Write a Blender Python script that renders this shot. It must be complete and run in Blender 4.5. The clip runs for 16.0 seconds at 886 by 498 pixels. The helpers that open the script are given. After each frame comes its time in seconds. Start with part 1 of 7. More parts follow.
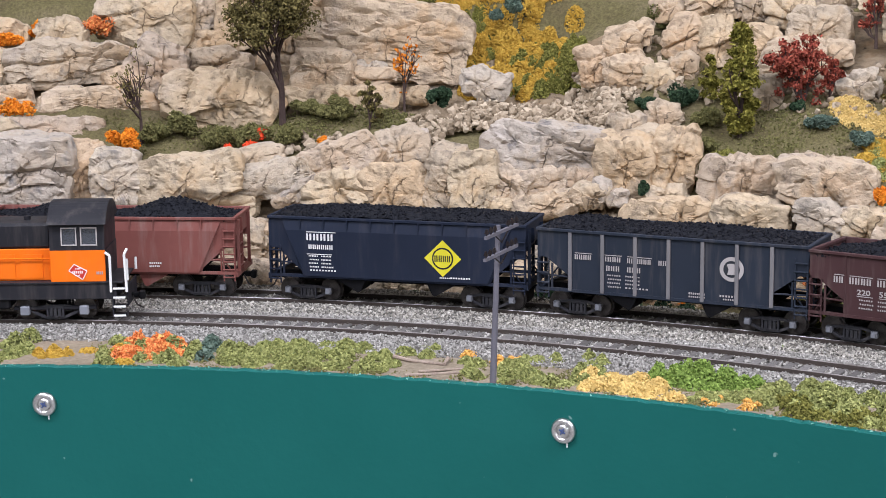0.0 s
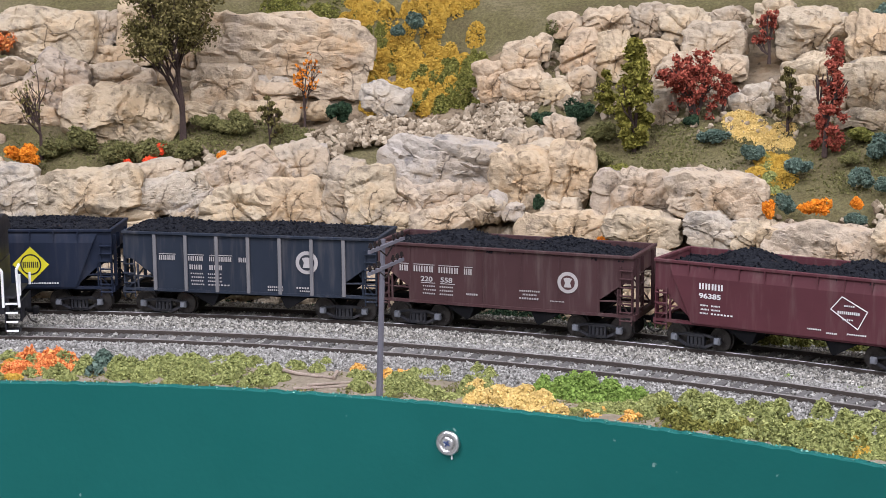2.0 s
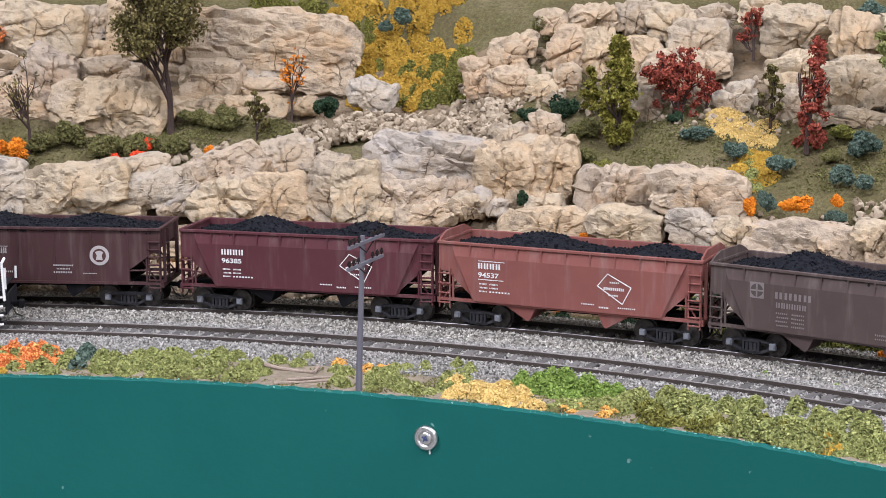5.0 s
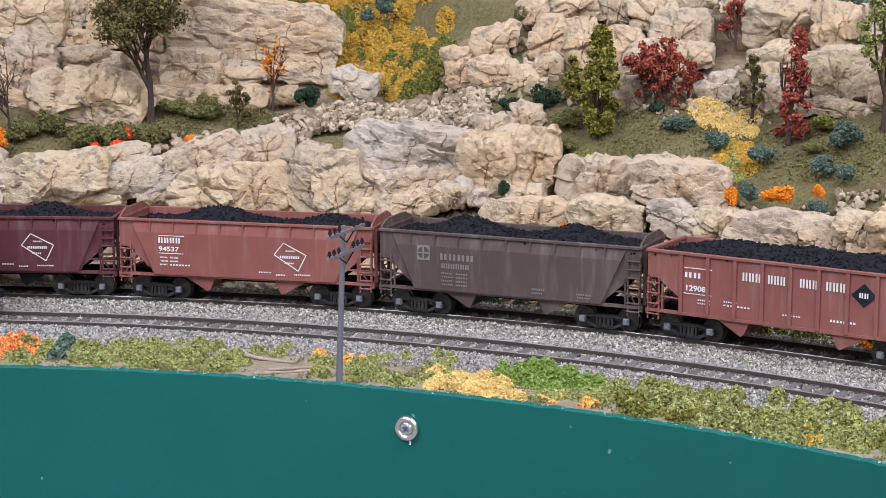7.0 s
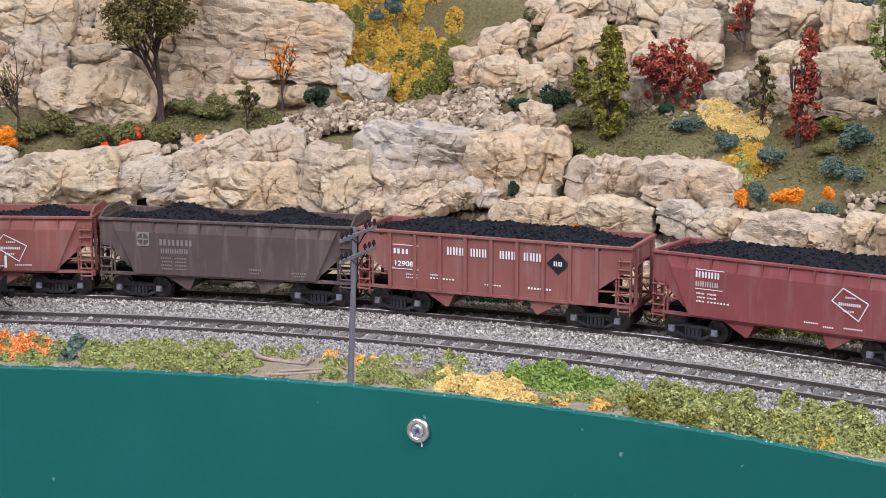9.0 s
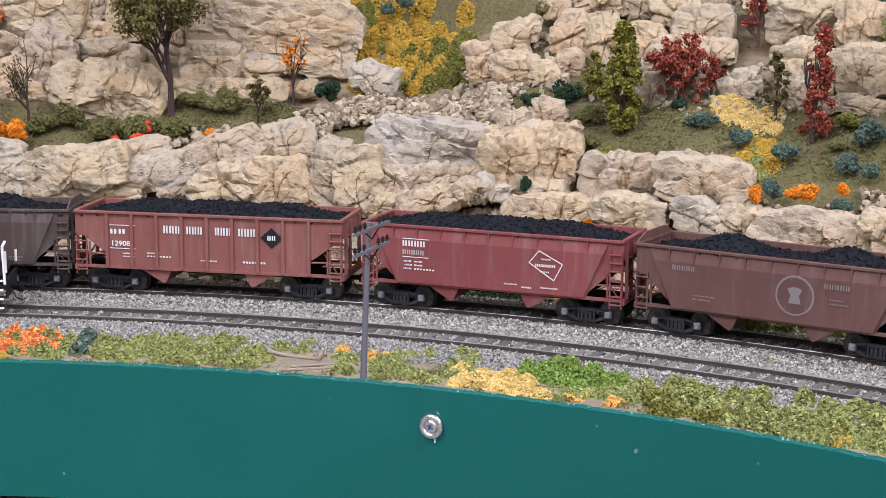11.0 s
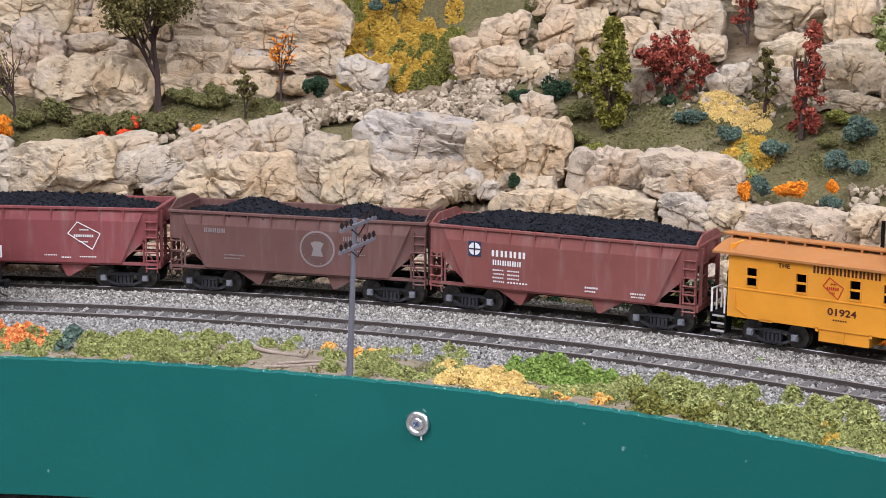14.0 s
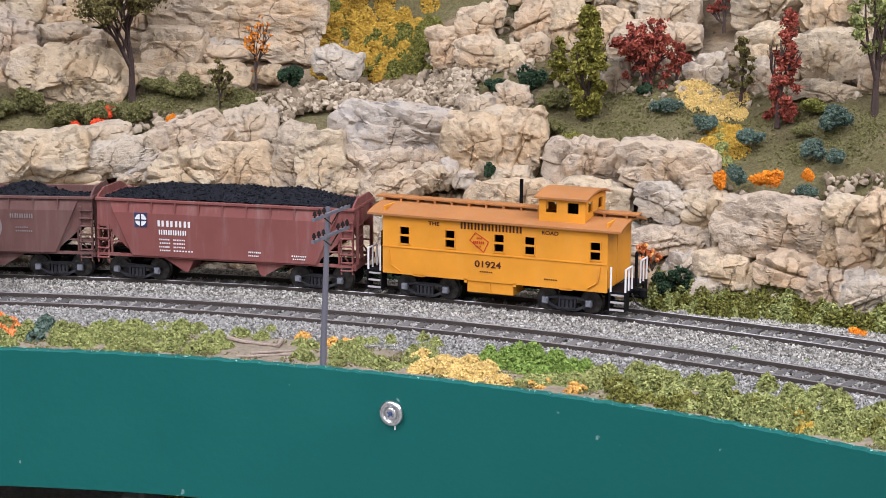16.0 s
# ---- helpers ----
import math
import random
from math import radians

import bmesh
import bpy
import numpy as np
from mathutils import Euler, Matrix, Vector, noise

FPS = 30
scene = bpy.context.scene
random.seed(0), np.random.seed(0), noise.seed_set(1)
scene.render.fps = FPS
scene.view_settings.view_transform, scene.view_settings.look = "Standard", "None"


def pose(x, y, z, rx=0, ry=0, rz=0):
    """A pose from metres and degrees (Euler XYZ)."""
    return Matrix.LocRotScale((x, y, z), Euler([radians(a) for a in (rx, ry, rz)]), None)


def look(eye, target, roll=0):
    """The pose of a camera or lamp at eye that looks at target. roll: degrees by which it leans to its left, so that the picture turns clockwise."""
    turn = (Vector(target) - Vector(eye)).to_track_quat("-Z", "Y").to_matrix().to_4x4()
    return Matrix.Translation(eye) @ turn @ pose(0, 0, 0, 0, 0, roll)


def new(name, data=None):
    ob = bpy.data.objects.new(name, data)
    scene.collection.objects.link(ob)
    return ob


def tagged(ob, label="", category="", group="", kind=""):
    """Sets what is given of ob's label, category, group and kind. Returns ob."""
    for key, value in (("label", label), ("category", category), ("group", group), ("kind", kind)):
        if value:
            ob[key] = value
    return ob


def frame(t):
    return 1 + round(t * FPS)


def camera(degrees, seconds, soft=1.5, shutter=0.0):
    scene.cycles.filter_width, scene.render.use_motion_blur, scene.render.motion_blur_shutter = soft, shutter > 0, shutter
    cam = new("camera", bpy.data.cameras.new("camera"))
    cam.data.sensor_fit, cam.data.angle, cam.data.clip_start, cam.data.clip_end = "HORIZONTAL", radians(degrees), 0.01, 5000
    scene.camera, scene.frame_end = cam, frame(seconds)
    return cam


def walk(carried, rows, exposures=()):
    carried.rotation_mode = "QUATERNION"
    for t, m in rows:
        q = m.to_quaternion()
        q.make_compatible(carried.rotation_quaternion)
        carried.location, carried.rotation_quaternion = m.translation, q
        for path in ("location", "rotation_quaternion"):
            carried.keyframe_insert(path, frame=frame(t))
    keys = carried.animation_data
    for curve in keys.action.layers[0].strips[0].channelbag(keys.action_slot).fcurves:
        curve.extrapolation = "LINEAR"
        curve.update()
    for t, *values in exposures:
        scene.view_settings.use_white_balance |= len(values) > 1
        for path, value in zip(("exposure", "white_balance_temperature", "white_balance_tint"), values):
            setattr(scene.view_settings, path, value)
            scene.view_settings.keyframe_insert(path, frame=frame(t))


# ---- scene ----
import itertools

cam = camera(27.0, 16.0, soft=0.9)
PATH = [
    (0, (-0.02682, -0.74124, 0.17482), (-0.10526, 1.22419, -0.18702), -0.602),
    (0.5, (-0.01255, -0.74101, 0.17283), (-0.07388, 1.22557, -0.18606), -0.713),
    (1, (-0.00553, -0.74198, 0.17544), (-0.04008, 1.22535, -0.18293), -0.722),
    (1.5, (-0.00531, -0.74379, 0.17654), (-0.02486, 1.22475, -0.17628), -0.626),
    (2, (-0.00626, -0.74603, 0.17497), (-0.01916, 1.22376, -0.17106), -0.471),
    (2.5, (-0.00209, -0.74412, 0.17527), (-0.0089, 1.22642, -0.16667), -0.390),
    (3, (-0.00108, -0.74629, 0.17724), (-0.00697, 1.2236, -0.16842), -0.345),
    (3.5, (7e-05, -0.74722, 0.17709), (-0.01136, 1.22237, -0.17017), -0.388),
    (4, (0.00101, -0.7511, 0.17718), (-0.01733, 1.21795, -0.17283), -0.307),
    (6.5, (0.00478, -0.75017, 0.17926), (-0.00292, 1.21633, -0.18516), -0.035),
    (7, (0.00388, -0.74913, 0.17804), (0.0055, 1.21682, -0.18943), -0.113),
    (7.5, (0.00335, -0.74796, 0.17895), (0.00847, 1.21738, -0.19176), -0.137),
    (8, (0.00018, -0.74978, 0.18082), (0.00358, 1.21488, -0.19349), -0.070),
    (8.5, (0.00054, -0.74945, 0.18065), (0.00269, 1.2153, -0.19321), -0.042),
    (9, (0.00017, -0.74965, 0.18118), (-0.00022, 1.21518, -0.19224), -0.011),
    (11.5, (-0.00466, -0.74508, 0.17989), (-0.00863, 1.21827, -0.20122), 0.252),
    (12, (-0.00511, -0.74537, 0.18037), (-0.00886, 1.21742, -0.20363), 0.295),
    (12.5, (-0.00432, -0.74618, 0.18117), (-0.00799, 1.21697, -0.20099), 0.216),
    (13, (-0.00265, -0.74433, 0.18089), (-0.00313, 1.21939, -0.19834), 0.194),
    (13.5, (-0.00086, -0.74275, 0.18033), (0.00279, 1.22099, -0.19879), 0.247),
    (14, (-0.00202, -0.74184, 0.17848), (0.00312, 1.22186, -0.20078), 0.320),
    (14.5, (-0.00158, -0.74118, 0.17836), (0.00719, 1.22236, -0.2017), 0.292),
    (15, (-0.00195, -0.74184, 0.17878), (0.01283, 1.22118, -0.20374), 0.257),
    (15.5, (-0.00074, -0.74183, 0.17721), (0.01687, 1.2208, -0.20717), 0.263),
    (16, (0.0011, -0.73883, 0.17632), (0.02582, 1.22329, -0.21034), 0.354),
]
walk(cam, [(t, look(eye, target, roll)) for t, eye, target, roll in PATH])

# ---- light: an indoor room with rows of ceiling lights ----
world = bpy.data.worlds.new("world")
scene.world = world
world.use_nodes = True
world.node_tree.nodes["Background"].inputs[0].default_value = (0.9, 0.95, 1.0, 1)
world.node_tree.nodes["Background"].inputs[1].default_value = 0.02
scene.view_settings.exposure = 0.0
CEIL = 1.35
for lx, ly, watts in ((-0.9, -0.65, 34), (0.9, -0.65, 34), (0.0, 0.8, 6), (-0.9, -2.1, 29), (0.9, -2.1, 29)):
    lamp = bpy.data.lights.new("ceiling_lamp", "AREA")
    lamp.shape, lamp.size, lamp.size_y, lamp.energy = "RECTANGLE", 1.2, 0.3, watts
    lamp.color = (0.97, 0.985, 1.13)
    lo = new("ceiling_lamp", lamp)
    lo.matrix_world = pose(lx, ly, CEIL - 0.06)

# ---- materials ----
def mat(name, rough=0.8, metal=0.0, spec=0.3):
    m = bpy.data.materials.new(name)
    m.use_nodes = True
    nt = m.node_tree
    b = nt.nodes["Principled BSDF"]
    b.inputs["Roughness"].default_value = rough
    b.inputs["Metallic"].default_value = metal
    b.inputs["Specular IOR Level"].default_value = spec
    return m, nt, b


def noise_tex(nt, scale, detail=4.0, rough=0.55, obj=True, stretch=None):
    tc = nt.nodes.new("ShaderNodeTexCoord")
    n = nt.nodes.new("ShaderNodeTexNoise")
    n.inputs["Scale"].default_value = scale
    n.inputs["Detail"].default_value = detail
    n.inputs["Roughness"].default_value = rough
    src = tc.outputs["Object"]
    if stretch:
        mp = nt.nodes.new("ShaderNodeMapping")
        mp.inputs["Scale"].default_value = stretch
        nt.links.new(src, mp.inputs[0])
        src = mp.outputs[0]
    nt.links.new(src, n.inputs["Vector"])
    return n.outputs["Fac"]


def ramp(nt, fac, stops):
    r = nt.nodes.new("ShaderNodeValToRGB")
    el = r.color_ramp.elements
    while len(el) < len(stops):
        el.new(0.5)
    for e, (p, c) in zip(el, stops):
        e.position, e.color = p, (*c, 1) if len(c) == 3 else c
    nt.links.new(fac, r.inputs[0])
    return r.outputs[0]


def mixc(nt, fac, a, b, mode="MIX"):
    m = nt.nodes.new("ShaderNodeMix")
    m.data_type, m.blend_type = "RGBA", mode
    for sock, v in ((m.inputs[0], fac), (m.inputs[6], a), (m.inputs[7], b)):
        if isinstance(v, (int, float)):
            sock.default_value = v
        elif isinstance(v, tuple):
            sock.default_value = (*v, 1)
        else:
            nt.links.new(v, sock)
    return m.outputs[2]


def bump(nt, b, fac, dist, strength=0.6, prev=None):
    n = nt.nodes.new("ShaderNodeBump")
    n.inputs["Distance"].default_value = dist
    n.inputs["Strength"].default_value = strength
    nt.links.new(fac, n.inputs["Height"])
    if prev:
        nt.links.new(prev, n.inputs["Normal"])
    nt.links.new(n.outputs[0], b.inputs["Normal"])
    return n.outputs[0]


def island(nt):
    return nt.nodes.new("ShaderNodeNewGeometry").outputs["Random Per Island"]


def object_random(nt):
    return nt.nodes.new("ShaderNodeObjectInfo").outputs["Random"]


def crack_tex(nt, scale, wobble):
    """Distance to the nearest edge of a warped cell pattern: near 0 along crooked cracks."""
    tc = nt.nodes.new("ShaderNodeTexCoord")
    n = nt.nodes.new("ShaderNodeTexNoise")
    n.inputs["Scale"].default_value = scale * 1.3
    n.inputs["Detail"].default_value = 5
    nt.links.new(tc.outputs["Object"], n.inputs["Vector"])
    mx = nt.nodes.new("ShaderNodeMix")
    mx.data_type, mx.blend_type = "RGBA", "LINEAR_LIGHT"
    mx.inputs[0].default_value = wobble
    nt.links.new(tc.outputs["Object"], mx.inputs[6])
    nt.links.new(n.outputs["Color"], mx.inputs[7])
    v = nt.nodes.new("ShaderNodeTexVoronoi")
    v.feature = "DISTANCE_TO_EDGE"
    v.inputs["Scale"].default_value = scale
    nt.links.new(mx.outputs[2], v.inputs["Vector"])
    return v.outputs["Distance"]


def rock_mat(name, light, dark, warm):
    """Broken limestone: chalky faces, ochre stains, grey weathered zones, hairline cracks and pits with shade put into
    the colour.
    """
    m, nt, b = mat(name, 0.92, spec=0.12)
    big = noise_tex(nt, 24, 5, 0.55)
    mid = noise_tex(nt, 85, 6, 0.6)
    fine = noise_tex(nt, 300, 6, 0.65)
    stain = noise_tex(nt, 42, 6, 0.62)
    vein = noise_tex(nt, 38, 7, 0.66, stretch=(1, 1, 2.0))
    chalk = tuple(min(0.86, v * 1.14 + 0.02) for v in light)
    grey = tuple(0.62 * a + 0.38 * g for a, g in zip(light, (0.40, 0.40, 0.44)))
    c = ramp(nt, big, [(0.30, grey), (0.43, light), (0.57, light), (0.70, chalk)])
    c = mixc(nt, ramp(nt, stain, [(0.51, (0, 0, 0)), (0.64, (0.75, 0.75, 0.75))]), c, warm)
    c = mixc(nt, ramp(nt, vein, [(0.57, (0, 0, 0)), (0.69, (0.6, 0.6, 0.6))]), c, dark)
    # low spots of the bump noises, here and in fine, get shade as dark colour
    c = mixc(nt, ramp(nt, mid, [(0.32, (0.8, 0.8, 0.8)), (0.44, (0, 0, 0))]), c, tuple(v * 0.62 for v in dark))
    c = mixc(nt, ramp(nt, mid, [(0.54, (0, 0, 0)), (0.66, (0.6, 0.6, 0.6))]), c, chalk)
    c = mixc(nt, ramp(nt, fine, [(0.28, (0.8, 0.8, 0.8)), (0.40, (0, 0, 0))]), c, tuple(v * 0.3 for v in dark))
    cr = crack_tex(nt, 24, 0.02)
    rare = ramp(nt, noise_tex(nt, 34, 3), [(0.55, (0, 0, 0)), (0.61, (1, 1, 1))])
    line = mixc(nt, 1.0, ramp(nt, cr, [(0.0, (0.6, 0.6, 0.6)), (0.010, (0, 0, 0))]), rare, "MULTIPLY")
    # dark colour along the cracks stands for the shade inside them
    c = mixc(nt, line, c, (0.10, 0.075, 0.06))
    c = mixc(nt, 1.0, c, ramp(nt, fine, [(0.35, (0.90, 0.89, 0.88)), (0.65, (1.06, 1.06, 1.06))]), "MULTIPLY")
    tone = ramp(nt, object_random(nt), [(0.0, (0.90, 0.89, 0.92)), (0.35, (1.0, 0.98, 0.96)), (0.7, (1.06, 1.02, 0.96)), (1.0, (1.06, 0.95, 0.85))])
    c = mixc(nt, 1.0, c, tone, "MULTIPLY")
    nt.links.new(c, b.inputs["Base Color"])
    n0 = bump(nt, b, ramp(nt, line, [(0.0, (1, 1, 1)), (0.6, (0, 0, 0))]), 0.0012, 0.8)
    n1 = bump(nt, b, vein, 0.0030, 0.8, n0)
    n2 = bump(nt, b, mid, 0.0036, 0.9, n1)
    bump(nt, b, fine, 0.0012, 0.9, n2)
    return m


def varied(name, lo, hi, rough=0.9, scale=300, per="island", dist=0.0004, mid=None):
    m, nt, b = mat(name, rough, spec=0.1)
    src = island(nt) if per == "island" else object_random(nt) if per == "object" else noise_tex(nt, scale * 0.12, 5)
    stops = [(0.0, lo), (1.0, hi)] if mid is None else [(0.0, lo), (0.5, mid), (1.0, hi)]
    c = ramp(nt, src, stops)
    f = noise_tex(nt, scale, 4)
    c = mixc(nt, 1.0, c, ramp(nt, f, [(0.25, (0.72, 0.72, 0.72)), (0.7, (1.12, 1.12, 1.12))]), "MULTIPLY")
    nt.links.new(c, b.inputs["Base Color"])
    bump(nt, b, f, dist, 0.5)
    return m


def paint(name, col, rough=0.6, wear=0.25, dust=(0.30, 0.26, 0.23), spec=0.15):
    """Weathered flat model paint: faint vertical streaks and dust."""
    m, nt, b = mat(name, rough, spec=spec)
    streak = noise_tex(nt, 260, 4, 0.6, stretch=(1, 1, 0.12))
    cloud = noise_tex(nt, 45, 5, 0.6)
    c = mixc(nt, 1.0, col, ramp(nt, cloud, [(0.3, (0.86, 0.86, 0.86)), (0.7, (1.1, 1.1, 1.1))]), "MULTIPLY")
    c = mixc(nt, ramp(nt, streak, [(0.50, (0, 0, 0)), (0.75, (wear, wear, wear))]), c, dust)
    nt.links.new(c, b.inputs["Base Color"])
    rr = ramp(nt, cloud, [(0.3, (rough - 0.1,) * 3), (0.7, (min(1, rough + 0.12),) * 3)])
    nt.links.new(rr, b.inputs["Roughness"])
    bump(nt, b, noise_tex(nt, 900, 3), 0.0001, 0.3)
    return m


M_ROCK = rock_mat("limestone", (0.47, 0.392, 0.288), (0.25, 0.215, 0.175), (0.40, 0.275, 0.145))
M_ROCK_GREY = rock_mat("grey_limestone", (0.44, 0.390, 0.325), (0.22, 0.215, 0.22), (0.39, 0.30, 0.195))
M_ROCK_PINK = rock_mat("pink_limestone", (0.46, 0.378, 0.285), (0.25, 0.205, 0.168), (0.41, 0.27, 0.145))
M_STONE = varied("rubble_stone", (0.17, 0.128, 0.085), (0.52, 0.43, 0.32), mid=(0.33, 0.262, 0.185))
M_BALLAST = varied("ballast_stone", (0.15, 0.142, 0.13), (0.45, 0.432, 0.40), mid=(0.30, 0.286, 0.263), scale=700)
M_BALLAST_TAN = varied("tan_ballast_stone", (0.13, 0.122, 0.110), (0.54, 0.51, 0.455), mid=(0.32, 0.30, 0.262), scale=700)
M_TIE = varied("weathered_tie", (0.085, 0.079, 0.075), (0.16, 0.15, 0.143), per="object", scale=900)
M_RAIL, nt_, b_ = mat("rusty_rail_side", 0.7, 0.3)
b_.inputs["Base Color"].default_value = (0.075, 0.06, 0.052, 1)
bump(nt_, b_, noise_tex(nt_, 800), 0.0002)
M_RAILTOP, nt_, b_ = mat("worn_rail_head", 0.48, 0.85)
nt_.links.new(ramp(nt_, noise_tex(nt_, 60), [(0.3, (0.20, 0.19, 0.185)), (0.7, (0.42, 0.41, 0.41))]), b_.inputs["Base Color"])
M_RAILDULL, nt_, b_ = mat("dull_rail_head", 0.55, 0.5)
nt_.links.new(ramp(nt_, noise_tex(nt_, 60), [(0.3, (0.12, 0.105, 0.095)), (0.7, (0.26, 0.24, 0.23))]), b_.inputs["Base Color"])


def turf_mat():
    m, nt, b = mat("dry_turf", 0.95, spec=0.1)
    a = noise_tex(nt, 30, 6, 0.6)
    f = noise_tex(nt, 600, 6, 0.7)
    c = ramp(nt, a, [(0.34, (0.110, 0.088, 0.046)), (0.5, (0.135, 0.117, 0.054)), (0.66, (0.18, 0.148, 0.085))])
    c = mixc(nt, 1.0, c, ramp(nt, f, [(0.3, (0.55, 0.55, 0.55)), (0.65, (1.25, 1.25, 1.25))]), "MULTIPLY")
    nt.links.new(c, b.inputs["Base Color"])
    bump(nt, b, f, 0.0012, 0.9)
    return m


M_TURF = turf_mat()
M_SOIL = varied("pale_soil", (0.15, 0.125, 0.085), (0.33, 0.27, 0.205), per="noise", scale=500)
M_OLIVE = varied("olive_foam", (0.075, 0.08, 0.018), (0.25, 0.235, 0.065), mid=(0.15, 0.145, 0.035))
M_LIGHT_OLIVE = varied("light_olive_foam", (0.13, 0.145, 0.05), (0.36, 0.37, 0.14), mid=(0.245, 0.26, 0.09))
M_MOSS = varied("moss_green_foam", (0.10, 0.098, 0.036), (0.19, 0.175, 0.07))
M_GREEN = varied("bright_green_foam", (0.10, 0.16, 0.03), (0.26, 0.36, 0.09))
M_DARK = varied("dark_green_foam", (0.010, 0.022, 0.012), (0.05, 0.085, 0.045))
M_TEAL = varied("blue_green_foam", (0.04, 0.065, 0.05), (0.14, 0.19, 0.15))
M_YELLOW = varied("golden_yellow_foam", (0.40, 0.245, 0.04), (0.52, 0.335, 0.065), mid=(0.46, 0.29, 0.05))
M_STRAW = varied("straw_yellow_foam", (0.54, 0.38, 0.13), (0.70, 0.51, 0.20))
M_ORANGE = varied("orange_foam", (0.50, 0.13, 0.01), (0.88, 0.32, 0.035))
M_ORANGERED = varied("orange_red_foam", (0.50, 0.12, 0.03), (0.85, 0.42, 0.14), mid=(0.72, 0.22, 0.08))
M_AMBER = varied("amber_foam", (0.50, 0.25, 0.05), (0.80, 0.46, 0.14))
M_RED = varied("red_foam", (0.55, 0.04, 0.015), (0.85, 0.11, 0.04))
M_CRIMSON = varied("crimson_leaves", (0.15, 0.032, 0.022), (0.50, 0.14, 0.09), mid=(0.31, 0.072, 0.050))
M_BARK = varied("dark_bark", (0.045, 0.03, 0.028), (0.10, 0.07, 0.06), per="noise", scale=900)
M_TREE = varied("olive_leaves", (0.07, 0.060, 0.022), (0.23, 0.19, 0.075), mid=(0.14, 0.115, 0.042))
M_TREE2 = varied("yellow_green_leaves", (0.09, 0.085, 0.015), (0.34, 0.30, 0.07), mid=(0.19, 0.175, 0.035))
M_COAL = varied("coal", (0.004, 0.0045, 0.007), (0.015, 0.016, 0.021), rough=0.62, per="noise", scale=700, dist=0.001)
M_BLACK = paint("black_running_gear", (0.006, 0.006, 0.007), 0.6, 0.3, (0.03, 0.027, 0.025), 0.08)
M_TRUCK = paint("dusty_truck_casting", (0.032, 0.032, 0.037), 0.5, 0.4, (0.075, 0.07, 0.07), 0.2)
M_JOURNAL = paint("grey_journal_box", (0.19, 0.20, 0.225), 0.55, 0.4, (0.22, 0.21, 0.21))
M_WHEEL, nt_, b_ = mat("steel_wheel", 0.4, 0.7)
nt_.links.new(ramp(nt_, noise_tex(nt_, 300), [(0.3, (0.035, 0.03, 0.028)), (0.7, (0.11, 0.10, 0.095))]), b_.inputs["Base Color"])
M_WHITE = paint("white_lettering", (0.70, 0.69, 0.68), 0.7, 0.2)
M_DIMWHITE = paint("faded_lettering", (0.40, 0.37, 0.36), 0.7, 0.2)
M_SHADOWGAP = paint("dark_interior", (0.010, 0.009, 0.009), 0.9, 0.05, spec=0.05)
M_FAINT = paint("faint_lettering", (0.21, 0.18, 0.175), 0.7, 0.2)

# ---- building helpers ----
CX, CY, RC, S1 = -0.26, -0.645, 0.7494, 0.64


def on_track(s, rho):
    """Plan position and heading at arc length s along the curve, rho metres outward of the rear track's centre."""
    if s < 0:
        return CX + s, CY + RC + rho, 0.0
    a = min(s, S1) / RC
    x, y = CX + (RC + rho) * math.sin(a), CY + (RC + rho) * math.cos(a)
    if s > S1:
        x, y = x + (s - S1) * math.cos(a), y - (s - S1) * math.sin(a)
    return x, y, -a


def mesh_of(name, verts, faces, material, smooth=False):
    me = bpy.data.meshes.new(name)
    verts, faces = np.asarray(verts, dtype=np.float32), np.asarray(faces, dtype=np.int32)
    k = faces.shape[1]
    me.vertices.add(len(verts))
    me.vertices.foreach_set("co", verts.ravel())
    me.loops.add(faces.size)
    me.loops.foreach_set("vertex_index", faces.ravel())
    me.polygons.add(len(faces))
    me.polygons.foreach_set("loop_start", np.arange(0, faces.size, k, dtype=np.int32))
    me.polygons.foreach_set("use_smooth", np.full(len(faces), smooth))
    me.update(calc_edges=True)
    me.validate()
    me.materials.append(material)
    return me


def part(name, bm, material, parent, label=""):
    me = bpy.data.meshes.new(name)
    bm.to_mesh(me)
    bm.free()
    me.materials.append(material)
    ob = new(name, me)
    ob.parent = parent
    if label:
        tagged(ob, label)
    return ob


def thing(name, m, label, category, group="", kind=""):
    e = new(name)
    e.empty_display_size = 0.01
    e.matrix_world = m
    return tagged(e, label, category, group, kind)


def add_box(bm, x0, x1, y0, y1, z0, z1, bevel=0.0):
    vs = [bm.verts.new((x, y, z)) for x in (x0, x1) for y in (y0, y1) for z in (z0, z1)]
    fs = [bm.faces.new([vs[i] for i in f]) for f in ((0, 1, 3, 2), (4, 6, 7, 5), (0, 4, 5, 1), (2, 3, 7, 6), (0, 2, 6, 4), (1, 5, 7, 3))]
    if bevel:
        es = {e for f in fs for e in f.edges}
        bmesh.ops.bevel(bm, geom=list(es), offset=bevel, segments=1, affect="EDGES")
    return bm


def box(x0, x1, y0, y1, z0, z1, bevel=0.0):
    return add_box(bmesh.new(), x0, x1, y0, y1, z0, z1, bevel)


def add_prism(bm, outline, y0, y1):
    """Extrudes an outline of (x, z) from y0 to y1."""
    a = [bm.verts.new((x, y0, z)) for x, z in outline]
    b = [bm.verts.new((x, y1, z)) for x, z in outline]
    n = len(a)
    bm.faces.new(a)
    bm.faces.new(b[::-1])
    for i in range(n):
        bm.faces.new((a[i], b[i], b[(i + 1) % n], a[(i + 1) % n]))
    bmesh.ops.recalc_face_normals(bm, faces=bm.faces)
    return bm


